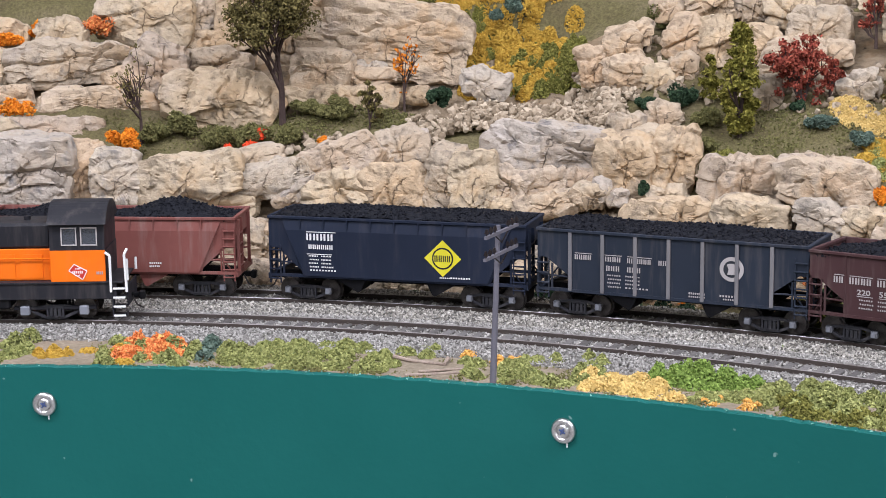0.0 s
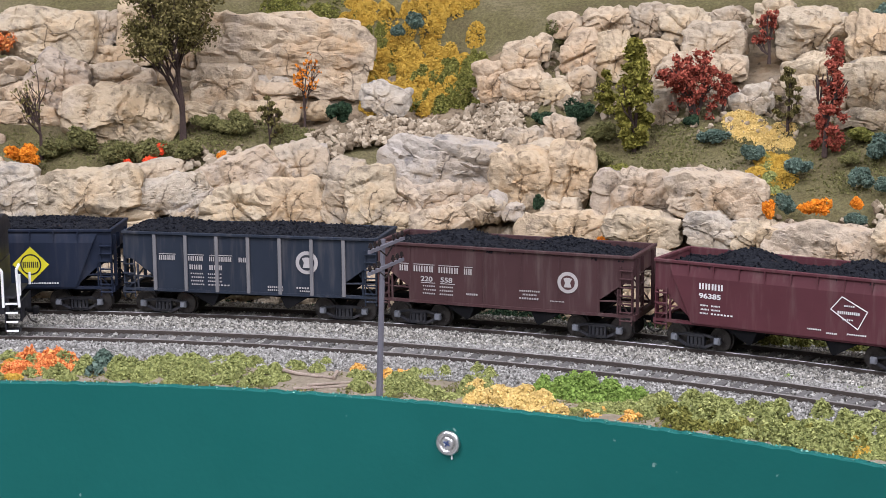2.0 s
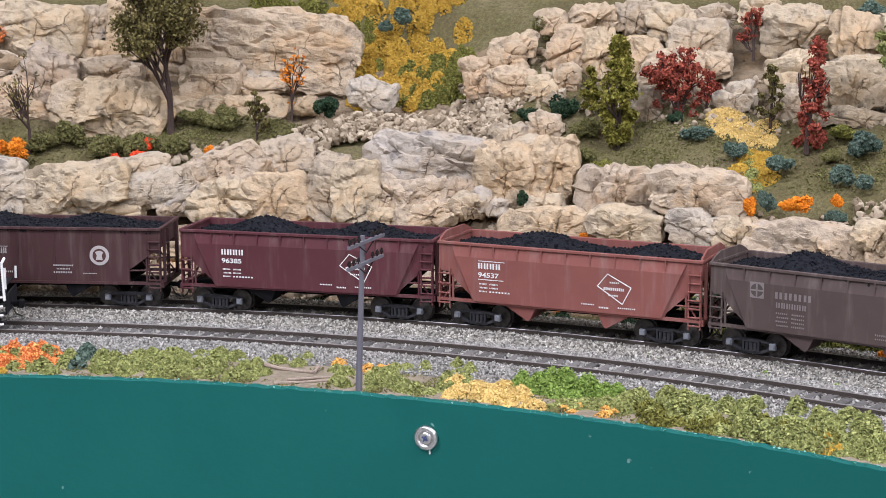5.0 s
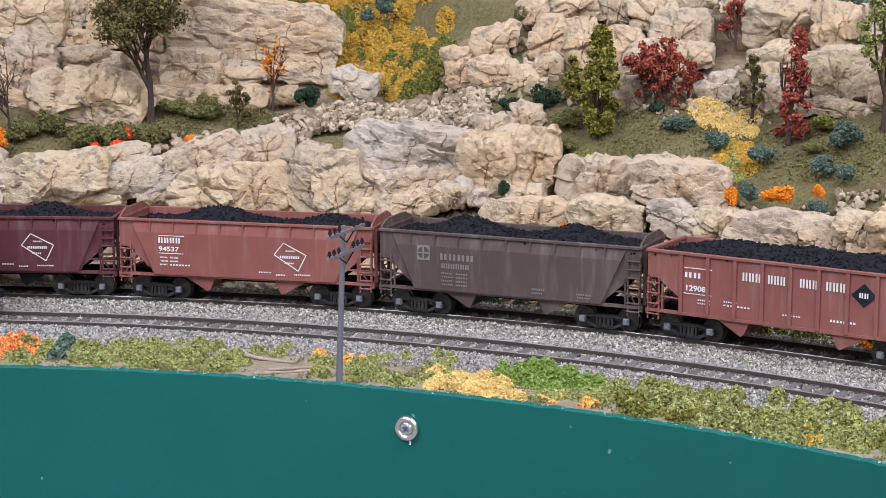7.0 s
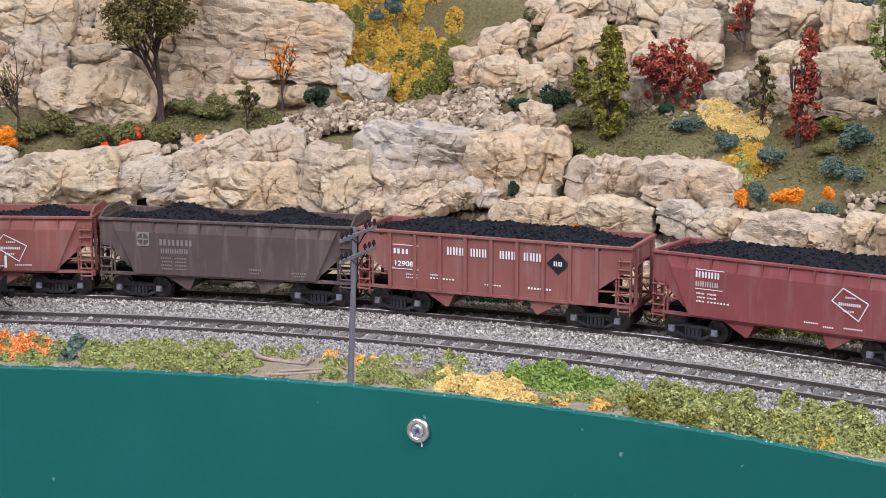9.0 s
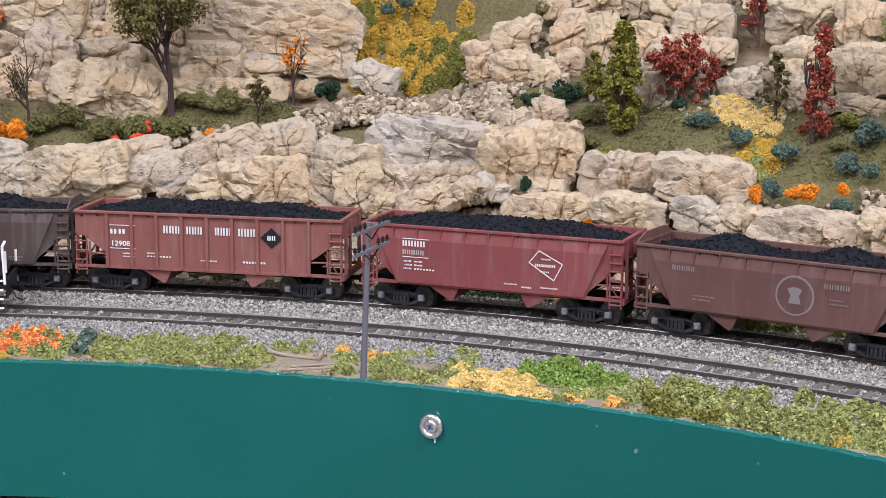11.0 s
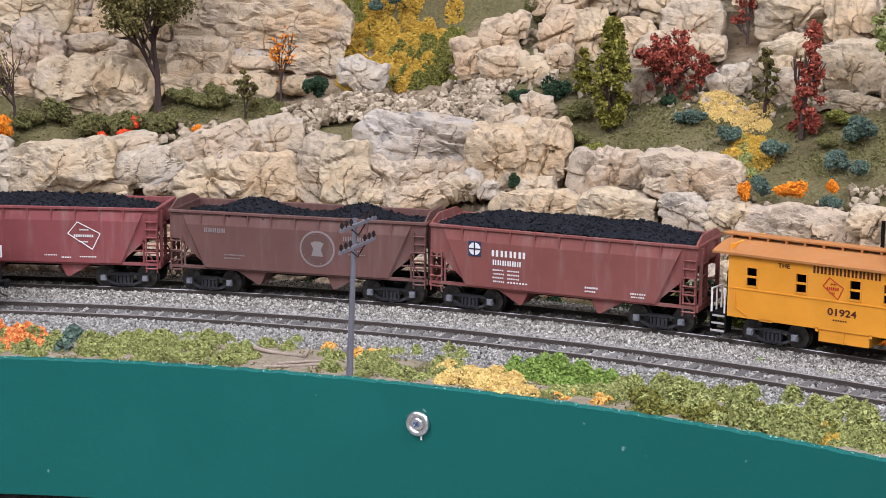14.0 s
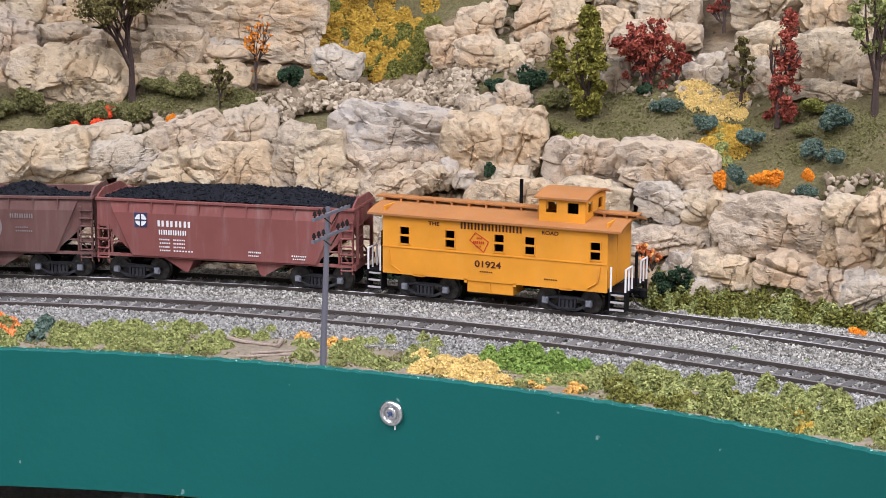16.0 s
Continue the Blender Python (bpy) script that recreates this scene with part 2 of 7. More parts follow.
def add_rod(bm, a, b, r, sides=6, r2=None):
    a, b = Vector(a), Vector(b)
    m = Matrix.Translation((a + b) / 2) @ (b - a).to_track_quat("Z", "Y").to_matrix().to_4x4()
    bmesh.ops.create_cone(bm, cap_ends=True, segments=sides, radius1=r, radius2=r if r2 is None else r2, depth=(b - a).length, matrix=m)
    return bm


def rods(pairs, r, sides=6):
    bm = bmesh.new()
    for a, b in pairs:
        add_rod(bm, a, b, r, sides)
    return bm


def add_bars(bm, x, z, w, h, y, d=0.00012):
    add_box(bm, x, x + w, y - d, y, z, z + h)


def letter_bars(bm, x, z, count, w, h, y, gap=0.28):
    """Plain upright bars, two to a tall letter and one to a small one, for writing that is not spelled out."""
    step = w / count
    for i in range(count):
        ww = step * (1 - gap)
        if h < 0.0018:
            add_bars(bm, x + i * step, z, ww * 0.8, h * 0.9, y)
        else:
            for e in (0, 0.64):
                add_bars(bm, x + i * step + ww * e, z, ww * 0.36, h, y)


def text_part(name, body, height, x, y, z, material, parent, stretch=1.0):
    """Raised lettering, facing -y, its lower left corner at x, z."""
    cu = bpy.data.curves.new(name, "FONT")
    cu.body, cu.size, cu.extrude = body, height * 1.38, 0.00008
    cu.offset = height * 0.025
    tmp = new(name, cu)
    me = bpy.data.meshes.new_from_object(tmp.evaluated_get(bpy.context.evaluated_depsgraph_get()))
    bpy.data.objects.remove(tmp)
    me.transform(Matrix.Translation((x, y, z)) @ Matrix.Rotation(math.pi / 2, 4, "X") @ Matrix.Diagonal((stretch, 1, 1, 1)))
    me.materials.clear()
    me.materials.append(material)
    ob = new(name, me)
    ob.parent = parent
    return ob


def ico_piece():
    bm = bmesh.new()
    bmesh.ops.create_icosphere(bm, subdivisions=1, radius=1)
    v = np.array([p.co[:] for p in bm.verts])
    f = np.array([[q.index for q in t.verts] for t in bm.faces])
    bm.free()
    return v * (1.0, 0.75, 0.62), f


ICO_V, ICO_F = ico_piece()
OCTA_V = np.array([(1, 0, 0), (-1, 0, 0), (0, 1, 0), (0, -1, 0), (0, 0, 1), (0, 0, -1)], dtype=float)
OCTA_F = np.array([(0, 2, 4), (2, 1, 4), (1, 3, 4), (3, 0, 4), (2, 0, 5), (1, 2, 5), (3, 1, 5), (0, 3, 5)])
TETRA_V = np.array([(1, 1, 1), (1, -1, -1), (-1, 1, -1), (-1, -1, 1)], dtype=float) * 0.8
TETRA_F = np.array([(0, 1, 2), (0, 3, 1), (0, 2, 3), (1, 3, 2)])
CUBE_V = np.array([(x, y, z) for x in (-1, 1) for y in (-1, 1) for z in (-1, 1)], dtype=float) * 0.68
CUBE_F = np.array([(0, 1, 3), (0, 3, 2), (4, 6, 7), (4, 7, 5), (0, 4, 5), (0, 5, 1), (2, 3, 7), (2, 7, 6), (0, 2, 6), (0, 6, 4), (1, 5, 7), (1, 7, 3)])
LEAF_V = np.array([(-1, -0.5, 0), (1, -0.6, 0.1), (0.9, 0.6, 0), (-0.8, 0.5, -0.15)], dtype=float)
LEAF_F = np.array([(0, 1, 2), (0, 2, 3)])


def rotations(rng, n):
    q = rng.normal(size=(n, 4))
    q /= np.linalg.norm(q, axis=1, keepdims=True)
    w, x, y, z = q.T
    return np.stack([np.stack([1 - 2 * (y * y + z * z), 2 * (x * y - z * w), 2 * (x * z + y * w)], -1),
                     np.stack([2 * (x * y + z * w), 1 - 2 * (x * x + z * z), 2 * (y * z - x * w)], -1),
                     np.stack([2 * (x * z - y * w), 2 * (y * z + x * w), 1 - 2 * (x * x + y * y)], -1)], 1)


def scatter(name, pts, size, shape, material, seed, jitter=0.3):
    """One mesh of many small turned and jittered pieces at pts."""
    rng = np.random.default_rng(seed)
    tv, tf = {"octa": (OCTA_V, OCTA_F), "cube": (CUBE_V, CUBE_F), "leaf": (LEAF_V, LEAF_F), "stone": (ICO_V, ICO_F), "chip": (TETRA_V, TETRA_F)}[shape]
    n = len(pts)
    sz = np.asarray(size) * np.ones(n)
    v = tv[None] * (1 + rng.uniform(-jitter, jitter, size=(n, len(tv), 3)))
    v = np.einsum("nij,nkj->nki", rotations(rng, n), v) * sz[:, None, None] + np.asarray(pts)[:, None]
    f = tf[None] + (np.arange(n) * len(tv))[:, None, None]
    return mesh_of(name, v.reshape(-1, 3), f.reshape(-1, 3), material)

# ---- the room ----
M_WALL = varied("painted_wall", (0.52, 0.52, 0.50), (0.62, 0.61, 0.58), per="noise", scale=60, dist=0.001)
M_FLOOR = varied("grey_carpet", (0.30, 0.29, 0.28), (0.40, 0.39, 0.38), per="noise", scale=300)
ROOM = (-2.6, 2.6, -3.2, 1.9)
FLOOR_Z = -1.15


def slab(name, x0, x1, y0, y1, z0, z1, material, label):
    ob = part(name, box(x0, x1, y0, y1, z0, z1), material, None)
    return tagged(ob, label, name.split("_")[0], kind="structure")


x0, x1, y0, y1 = ROOM
slab("floor", x0, x1, y0, y1, FLOOR_Z - 0.1, FLOOR_Z, M_FLOOR, "grey carpet floor of the layout room")
slab("ceiling", x0, x1, y0, y1, CEIL, CEIL + 0.1, M_WALL, "plain off-white ceiling above the layout")
slab("wall_north", x0, x1, y1, y1 + 0.1, FLOOR_Z, CEIL, M_WALL, "plain off-white wall behind the hillside")
slab("wall_south", x0, x1, y0 - 0.1, y0, FLOOR_Z, CEIL, M_WALL, "plain off-white wall of the layout room")
slab("wall_west", x0 - 0.1, x0, y0, y1, FLOOR_Z, CEIL, M_WALL, "plain off-white side wall of the room")
slab("wall_east", x1, x1 + 0.1, y0, y1, FLOOR_Z, CEIL, M_WALL, "plain off-white side wall of the room")


# ---- ground ----
def fascia_rho(s):
    deg = math.degrees(max(0.0, min(s, 0.55)) / RC)
    return 0.6215 - 0.0135 * min(1.25, max(0.0, (40 - deg) / 32)) ** 1.5 - RC


PROFILE = ((-0.2, -0.0042), (-0.085, -0.0042), (0.02, -0.0042), (0.034, -0.008), (0.048, -0.004), (0.056, 0.016), (0.066, 0.034), (0.09, 0.049),
           (0.12, 0.066), (0.15, 0.085), (0.18, 0.105), (0.25, 0.140), (0.40, 0.20), (0.60, 0.24))


def profile(rho):
    for (a, za), (b, zb) in zip(PROFILE, PROFILE[1:]):
        if rho < b:
            return za + (zb - za) * max(0.0, (rho - a) / (b - a))
    return PROFILE[-1][1]


def rocky(s, rho):
    """1 where rock ledges stand before the slope, easing to 0 on the turf."""
    def band(a, b):
        return max(0.0, min(1.0, (rho - a) / 0.006, (b - rho) / 0.006))
    left, right = max(0.0, min(1.0, (0.240 - s) / 0.02)), max(0.0, min(1.0, (s - 0.28) / 0.02))
    return max(band(0.052, 0.088), left * band(0.128, 0.215), right * band(0.146, 0.235))


def land_z(s, rho):
    x, y, _ = on_track(s, rho)
    z = profile(rho)
    if rho > 0.05:
        k = min(1.0, (rho - 0.05) / 0.03)
        z += k * (0.006 * noise.noise((x * 18, y * 18, 0.3)) + 0.0025 * noise.noise((x * 60, y * 60, 1.7)))
        z -= 0.011 * rocky(s, rho)
    elif rho < -0.085:
        z += 0.0008 * noise.noise((x * 90, y * 90, 0.0))
    return z


def ribbon_steps():
    ss = list(np.arange(-1.4, -0.2, 0.1)) + list(np.arange(-0.2, 0.66, 0.005)) + list(np.arange(0.68, 1.7, 0.1))
    rr = list(np.arange(-0.078, 0.06, 0.006)) + list(np.arange(0.06, 0.26, 0.005)) + list(np.arange(0.28, 0.62, 0.04))
    return ss, rr


def rho_of(p):
    return (p.y - CY - RC) if p.x < CX else math.hypot(p.x - CX, p.y - CY) - RC


# about half the boulders' tone: shade of the gaps between them, put into the colour
M_ROCKFACE_SHADE = rock_mat("shaded_rock_face", (0.24, 0.19, 0.135), (0.12, 0.10, 0.08), (0.21, 0.14, 0.08))


def build_ground():
    ss, rr = ribbon_steps()
    verts, faces = [], []
    for s in ss:
        f = fascia_rho(s) + 0.0022
        for rho in [f + (-0.084 - f) * k / 8 for k in range(9)] + rr:
            x, y, _ = on_track(s, rho)
            verts.append((x, y, land_z(s, rho)))
    w = len(rr) + 9
    for i in range(len(ss) - 1):
        for j in range(w - 1):
            a = i * w + j
            faces.append((a, a + w, a + w + 1, a + 1))
    ob = new("ground", mesh_of("ground", verts, faces, M_TURF, True))
    ob.data.materials.append(M_ROCKFACE_SHADE)
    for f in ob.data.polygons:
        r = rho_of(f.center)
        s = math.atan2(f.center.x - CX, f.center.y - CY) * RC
        # bands behind the boulders take the rock colour darkened for shade
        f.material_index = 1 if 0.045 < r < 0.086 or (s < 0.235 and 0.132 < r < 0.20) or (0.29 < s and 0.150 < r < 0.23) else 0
    tagged(ob, "olive and brown turf ground of a model hillside", "ground", kind="structure")


build_ground()


def build_fascia():
    m, nt, b = mat("green_fascia_paint", 0.6, spec=0.14)
    c = ramp(nt, noise_tex(nt, 9, 4), [(0.35, (0.0052, 0.090, 0.079)), (0.65, (0.0066, 0.101, 0.089))])
    sp = noise_tex(nt, 260, 2, 0.4)
    c = mixc(nt, ramp(nt, sp, [(0.76, (0, 0, 0)), (0.79, (0.4, 0.4, 0.4))]), c, (0.35, 0.5, 0.45))
    nt.links.new(c, b.inputs["Base Color"])
    nt.links.new(ramp(nt, noise_tex(nt, 40, 5), [(0.3, (0.52,) * 3), (0.7, (0.68,) * 3)]), b.inputs["Roughness"])
    n1 = bump(nt, b, noise_tex(nt, 14, 3), 0.004, 0.25)
    bump(nt, b, noise_tex(nt, 400, 4), 0.0002, 0.35, n1)
    ss = list(np.arange(-1.4, -0.2, 0.1)) + list(np.arange(-0.2, 0.66, 0.0025)) + list(np.arange(0.68, 1.7, 0.1))
    bm = bmesh.new()
    rows = []
    for s in ss:
        x_, y_, _ = on_track(s, 0)
        top = -0.0004 + 0.0005 * noise.noise((s * 160, 0, 5)) + 0.0004 * noise.noise((s * 500, 2, 5))
        f = fascia_rho(s)
        rows.append([bm.verts.new((*on_track(s, f + o)[:2], z)) for o, z in ((0, -0.0560), (0, top - 0.0006), (0.0006, top), (0.0026, top), (0.0032, top - 0.0006), (0.0032, -0.0560))])
    for a, c2 in zip(rows, rows[1:]):
        for k in range(6):
            bm.faces.new((a[k], a[(k + 1) % 6], c2[(k + 1) % 6], c2[k]))
    bmesh.ops.recalc_face_normals(bm, faces=bm.faces)
    ob = part("fascia", bm, m, None)
    tagged(ob, "dark green painted curved fascia board of the layout", "fascia", kind="structure")
    # torn pale edge along the top
    em = varied("pale_green_edge", (0.05, 0.22, 0.17), (0.25, 0.48, 0.40), per="island", scale=900)
    rng = np.random.default_rng(3)
    pts = []
    for s in rng.uniform(-0.1, 0.62, 700):
        x_, y_, _ = on_track(s, fascia_rho(s) + rng.uniform(0.0001, 0.0028))
        pts.append((x_, y_, -0.0004 + rng.uniform(-0.0004, 0.0003)))
    tagged(new("fascia_edge", scatter("fascia_edge", pts, rng.uniform(0.0002, 0.0006, 700), "leaf", em, 5)), "pale chipped paint along the fascia's top edge", "trim", kind="stuff")


build_fascia()

# ---- tracks ----
FRONT, REAR, GAUGE = -0.0540, 0.0, 0.0174
TIE_STEP = 0.0072


def rail_mesh(rho, top_material):
    ss = list(np.arange(-1.4, -0.2, 0.1)) + list(np.arange(-0.2, 0.66, 0.01)) + list(np.arange(0.68, 1.7, 0.1))
    bm = bmesh.new()
    prof = ((-0.0007, -0.0027), (-0.0007, -0.0023), (-0.0003, -0.0020), (-0.0004, -0.0009), (-0.00045, -0.0002), (-0.0003, 0), (0.0003, 0), (0.00045, -0.0002), (0.0004, -0.0009), (0.0003, -0.0020), (0.0007, -0.0023), (0.0007, -0.0027))
    rows = [[bm.verts.new((*on_track(s, rho + o)[:2], z)) for o, z in prof] for s in ss]
    for a, b in zip(rows, rows[1:]):
        for k in range(12):
            f = bm.faces.new((a[k], b[k], b[(k + 1) % 12], a[(k + 1) % 12]))
            f.material_index = 1 if k in (4, 5, 6) else 0
    bmesh.ops.recalc_face_normals(bm, faces=bm.faces)
    return bm


def build_track(rho, label, top_material):
    t = thing("railway_track", Matrix(), label, "track", "pair of tracks", kind="structure")
    for o in (-GAUGE / 2, GAUGE / 2):
        r = part("rail", rail_mesh(rho + o, top_material), M_RAIL, t)
        r.data.materials.append(top_material)
    tie = box(-0.00185, 0.00185, -0.0150, 0.0150, -0.0056, -0.0018, 0.0002)
    first = part("tie", tie, M_TIE, t)
    rng = random.Random(int(-rho * 1000) + 4)
    s, n, far = -0.13, 0, []
    while s < 0.63:
        x, y, h = on_track(s, rho)
        ob = first if n == 0 else new("tie", first.data)
        ob.parent = t
        ob.matrix_local = pose(x, y, rng.uniform(-0.0001, 0.0001), 0, 0, math.degrees(h) + rng.uniform(-0.7, 0.7))
        s, n = s + TIE_STEP, n + 1
    clip = bmesh.new()
    s = -0.13
    while s < 0.63:
        x, y, h = on_track(s, rho)
        for o in (-GAUGE / 2, GAUGE / 2):
            for e in (-1, 1):
                px, py, _ = on_track(s, rho + o + e * 0.0014)
                bmesh.ops.create_cube(clip, size=1, matrix=Matrix.Translation((px, py, -0.0016)) @ Matrix.Rotation(h, 4, "Z") @ Matrix.Diagonal((0.0009, 0.0007, 0.0006, 1)))
        s += TIE_STEP
    tagged(part("rail_spikes", clip, M_RAIL, t), "dark moulded spike heads beside the rails", kind="stuff")


build_track(REAR, "model railway track with shiny worn rail heads on grey ballast", M_RAILTOP)
build_track(FRONT, "model railway track with dull brown rails on grey ballast", M_RAILDULL)


def build_ballast():
    rng = np.random.default_rng(11)
    for name, lo, hi, n, material, label, z0 in (
            ("ballast", -0.088, -0.0285, 60000, M_BALLAST, "loose grey and white crushed ballast stones", -0.0044),
            ("ballast", -0.0285, 0.034, 52000, M_BALLAST_TAN, "loose tan-grey crushed ballast stones", -0.0044)):
        s = rng.uniform(-0.13, 0.63, n)
        rho = rng.uniform(lo, hi, n)
        pts = []
        for a, r in zip(s, rho):
            d = min(abs(r - FRONT), abs(r - REAR))
            if d < GAUGE / 2 + 0.002 and abs((a + 0.13) / TIE_STEP - round((a + 0.13) / TIE_STEP)) < 0.27 and rng.uniform() < 0.93:
                continue
            if d < GAUGE / 2 and rng.uniform() < 0.3:
                continue
            if abs(d - GAUGE / 2) < 0.0009:
                continue
            zz = -0.0023 if d < GAUGE / 2 else (-0.0018 if d < 0.0165 else -0.0018 - 0.09 * (d - 0.0165))
            x, y, _ = on_track(a, r)
            pts.append((x, y, zz + rng.uniform(-0.0004, 0.0003)))
        ob = new(name, scatter(name, pts, rng.uniform(0.00035, 0.00075, len(pts)), "chip", material, 21))
        tagged(ob, label, "ballast", kind="stuff")
    # bed under the stones
    bed = bmesh.new()
    ss = np.arange(-0.2, 0.66, 0.01)
    rr = (-0.087, -0.079, -0.070, -0.064, -0.062, -0.046, -0.044, -0.038, -0.027, -0.016, -0.010, -0.008, 0.008, 0.010, 0.016, 0.027, 0.034)
    zz = (-0.0050, -0.0034, -0.0025, -0.0025, -0.0042, -0.0042, -0.0025, -0.0025, -0.0033, -0.0025, -0.0025, -0.0042, -0.0042, -0.0025, -0.0025, -0.0040, -0.0085)
    rows = [[bed.verts.new((*on_track(s, r)[:2], z)) for r, z in zip(rr, zz)] for s in ss]
    for a, b in zip(rows, rows[1:]):
        for k in range(len(rr) - 1):
            bed.faces.new((a[k], b[k], b[k + 1], a[k + 1]))
    tagged(part("ballast_bed", bed, M_BALLAST_BED, None), "grey ballast bed below the two tracks", "ballast", kind="structure")


M_BALLAST_BED = varied("ballast_bed", (0.13, 0.125, 0.12), (0.40, 0.385, 0.37), per="noise", scale=1500, dist=0.0008)
build_ballast()


# ---- hillside: boulders ----
def ico(sub):
    bm = bmesh.new()
    bmesh.ops.create_icosphere(bm, subdivisions=sub, radius=1)
    v = np.array([p.co[:] for p in bm.verts])
    f = np.array([[q.index for q in t.verts] for t in bm.faces])
    bm.free()
    return v, f


ICO5, ICO4 = ico(5), ico(4)
ROCKS = {"tan": M_ROCK, "grey": M_ROCK_GREY, "pink": M_ROCK_PINK}
ROCK_LABEL = {"tan": "cream and tan limestone boulder set in the hillside", "grey": "grey-streaked limestone boulder set in the hillside", "pink": "pinkish buff limestone boulder set in the hillside"}


GRAIN = np.random.default_rng(77).uniform(-1, 1, (32, 32, 32))


def lattice(p):
    """Smooth noise in -1..1 at an array of points, one cell to a unit."""
    i = np.floor(p).astype(int)
    t = p - i
    t = t * t * (3 - 2 * t)
    out = np.zeros(len(p))
    for c in itertools.product((0, 1), repeat=3):
        w = np.prod(np.where(np.array(c) == 1, t, 1 - t), axis=1)
        k = (i + np.array(c)) % 32
        out += w * GRAIN[k[:, 0], k[:, 1], k[:, 2]]
    return out


def boulder(x, y, z, w, h, d, tilt, kind, seed, face=0.0, square=0.55):
    """A broken, weathered rock w wide, h high, d deep; face: its turn in plan in degrees."""
    rng = np.random.default_rng(seed)
    v, f = ICO5 if w * h > 0.00028 else ICO4
    v = v + (0, -0.5, 0)
    v = v / np.linalg.norm(v, axis=1, keepdims=True)
    n = 2.3 + 8.0 * (square - 0.25)
    p = v / (np.abs(v) ** n).sum(1, keepdims=True) ** (1 / n)
    # flat breaks: across the corners, and over the front
    for k in range(16):
        q = rng.normal(size=3) * (1.0, 0.5, 1.0)
        q /= np.linalg.norm(q)
        dist = rng.uniform(0.83, 0.99) * (p @ q).max()
        p = p - np.maximum(0, p @ q - dist)[:, None] * q
    for k in range(6):
        q = np.array((rng.normal() * 0.42, -1.0, rng.normal() * 0.34 + 0.15))
        q /= np.linalg.norm(q)
        dist = rng.uniform(0.66, 0.90) * (p @ q).max()
        p = p - np.maximum(0, p @ q - dist)[:, None] * q
    half = np.array((w, d, h)) * 0.512
    q = p * half
    nrm = p / half
    nrm /= np.linalg.norm(nrm, axis=1, keepdims=True)
    o = rng.uniform(0, 20, 3)
    size = min(w, h)
    bent = q + 0.0016 * np.stack([lattice(q * 90 + o), lattice(q * 90 + o + 7), lattice(q * 90 + o + 13)], -1)
    # broken chips of the surface, each with its own small step and lean
    out = np.zeros(len(q))
    for m, lean_by, step_by in ((int(min(26, 6 + w * h * 7000)), 0.10, 0.0006), (int(min(110, 14 + w * h * 30000)), 0.11, 0.00028)):
        cells = rng.uniform(-1, 1, (m, 3)) * half * 1.05
        near = np.argmin(((bent[:, None] - cells[None]) ** 2 * (1, 1, 1.6)).sum(-1), axis=1)
        lean = rng.normal(size=(m, 3)) * lean_by
        out += np.clip(rng.normal(size=m)[near] * step_by + ((q - cells[near]) * lean[near]).sum(-1), -2.6 * step_by, 2.2 * step_by)
    # split along crooked fissures
    for k in range(int(rng.integers(1, 3)) + (2 if w * h > 0.0016 else 0)):
        a = rng.normal(0, 0.35) + (0 if rng.uniform() < 0.5 else math.pi / 2)
        g = np.array((math.sin(a), rng.normal() * 0.25, math.cos(a)))
        off = (bent + 0.5 * (bent - q)) @ g - rng.uniform(-0.55, 0.55) * float(np.abs(g) @ half)
        part_way = np.clip(0.6 + lattice(q * 45 + o + 3 * k), 0, 1)
        out -= rng.uniform(0.0016, 0.0036) * part_way * np.exp(-(off / 0.0008) ** 2)
        out += 0.0005 * np.sign(off) * np.exp(-np.abs(off) / 0.006)
    bed = lattice(np.stack([q[:, 0] * 28, q[:, 1] * 28, q[:, 2] * 170 + q[:, 0] * 40], -1) + o)
    out += 0.0003 * bed + 0.016 * size * lattice(q * 48 + o)
    out -= 0.0011 * np.maximum(0, 1 - np.abs(lattice(q * 75 + o + 5)) * 7)
    out += 0.0008 * np.abs(lattice(q * 190 + o)) + 0.0006 * np.abs(lattice(q * 430 + o))
    q = q + nrm * out[:, None]
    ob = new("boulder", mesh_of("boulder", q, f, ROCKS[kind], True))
    ob.data.set_sharp_from_angle(angle=radians(30))
    ob.matrix_world = pose(x, y, z, 0, 0, face) @ pose(0, 0, 0, 0, tilt, 0)
    return tagged(ob, ROCK_LABEL[kind], "rock", "boulders of the hillside")


def in_quad(corners, n, rng):
    """n points of (s, rho) inside a four-sided stretch of the hill."""
    u, v = rng.uniform(0, 1, n), rng.uniform(0, 1, n)
    a, b, c, d = [np.array(k) for k in corners]
    return (a * ((1 - u) * (1 - v))[:, None] + b * (u * (1 - v))[:, None] + c * (u * v)[:, None] + d * ((1 - u) * v)[:, None])


def scree(corners, n, lo, hi, seed, lift=0.0, label="loose heap of small broken tan stones"):
    rng = np.random.default_rng(seed)
    pts = []
    for s, rho in in_quad(corners, n, rng):
        x, y, _ = on_track(s, rho)
        pts.append((x, y, land_z(s, rho) + lift + rng.uniform(-0.0005, 0.002)))
    ob = new("scree", scatter("scree", pts, rng.uniform(lo, hi, n) * rng.uniform(0.6, 1.15, n), "stone", M_STONE, seed, 0.45))
    return tagged(ob, label, "stones", kind="stuff")


def foam(name, pts_list, size, material, seed, label, category, parent=None):
    rng = np.random.default_rng(seed)
    pts = np.array(pts_list)
    ob = new(name, scatter(name, pts, rng.uniform(size * 0.6, size * 1.3, len(pts)), "chip", material, seed, 0.4))
    if parent:
        ob.parent = parent
    return tagged(ob, label, category)


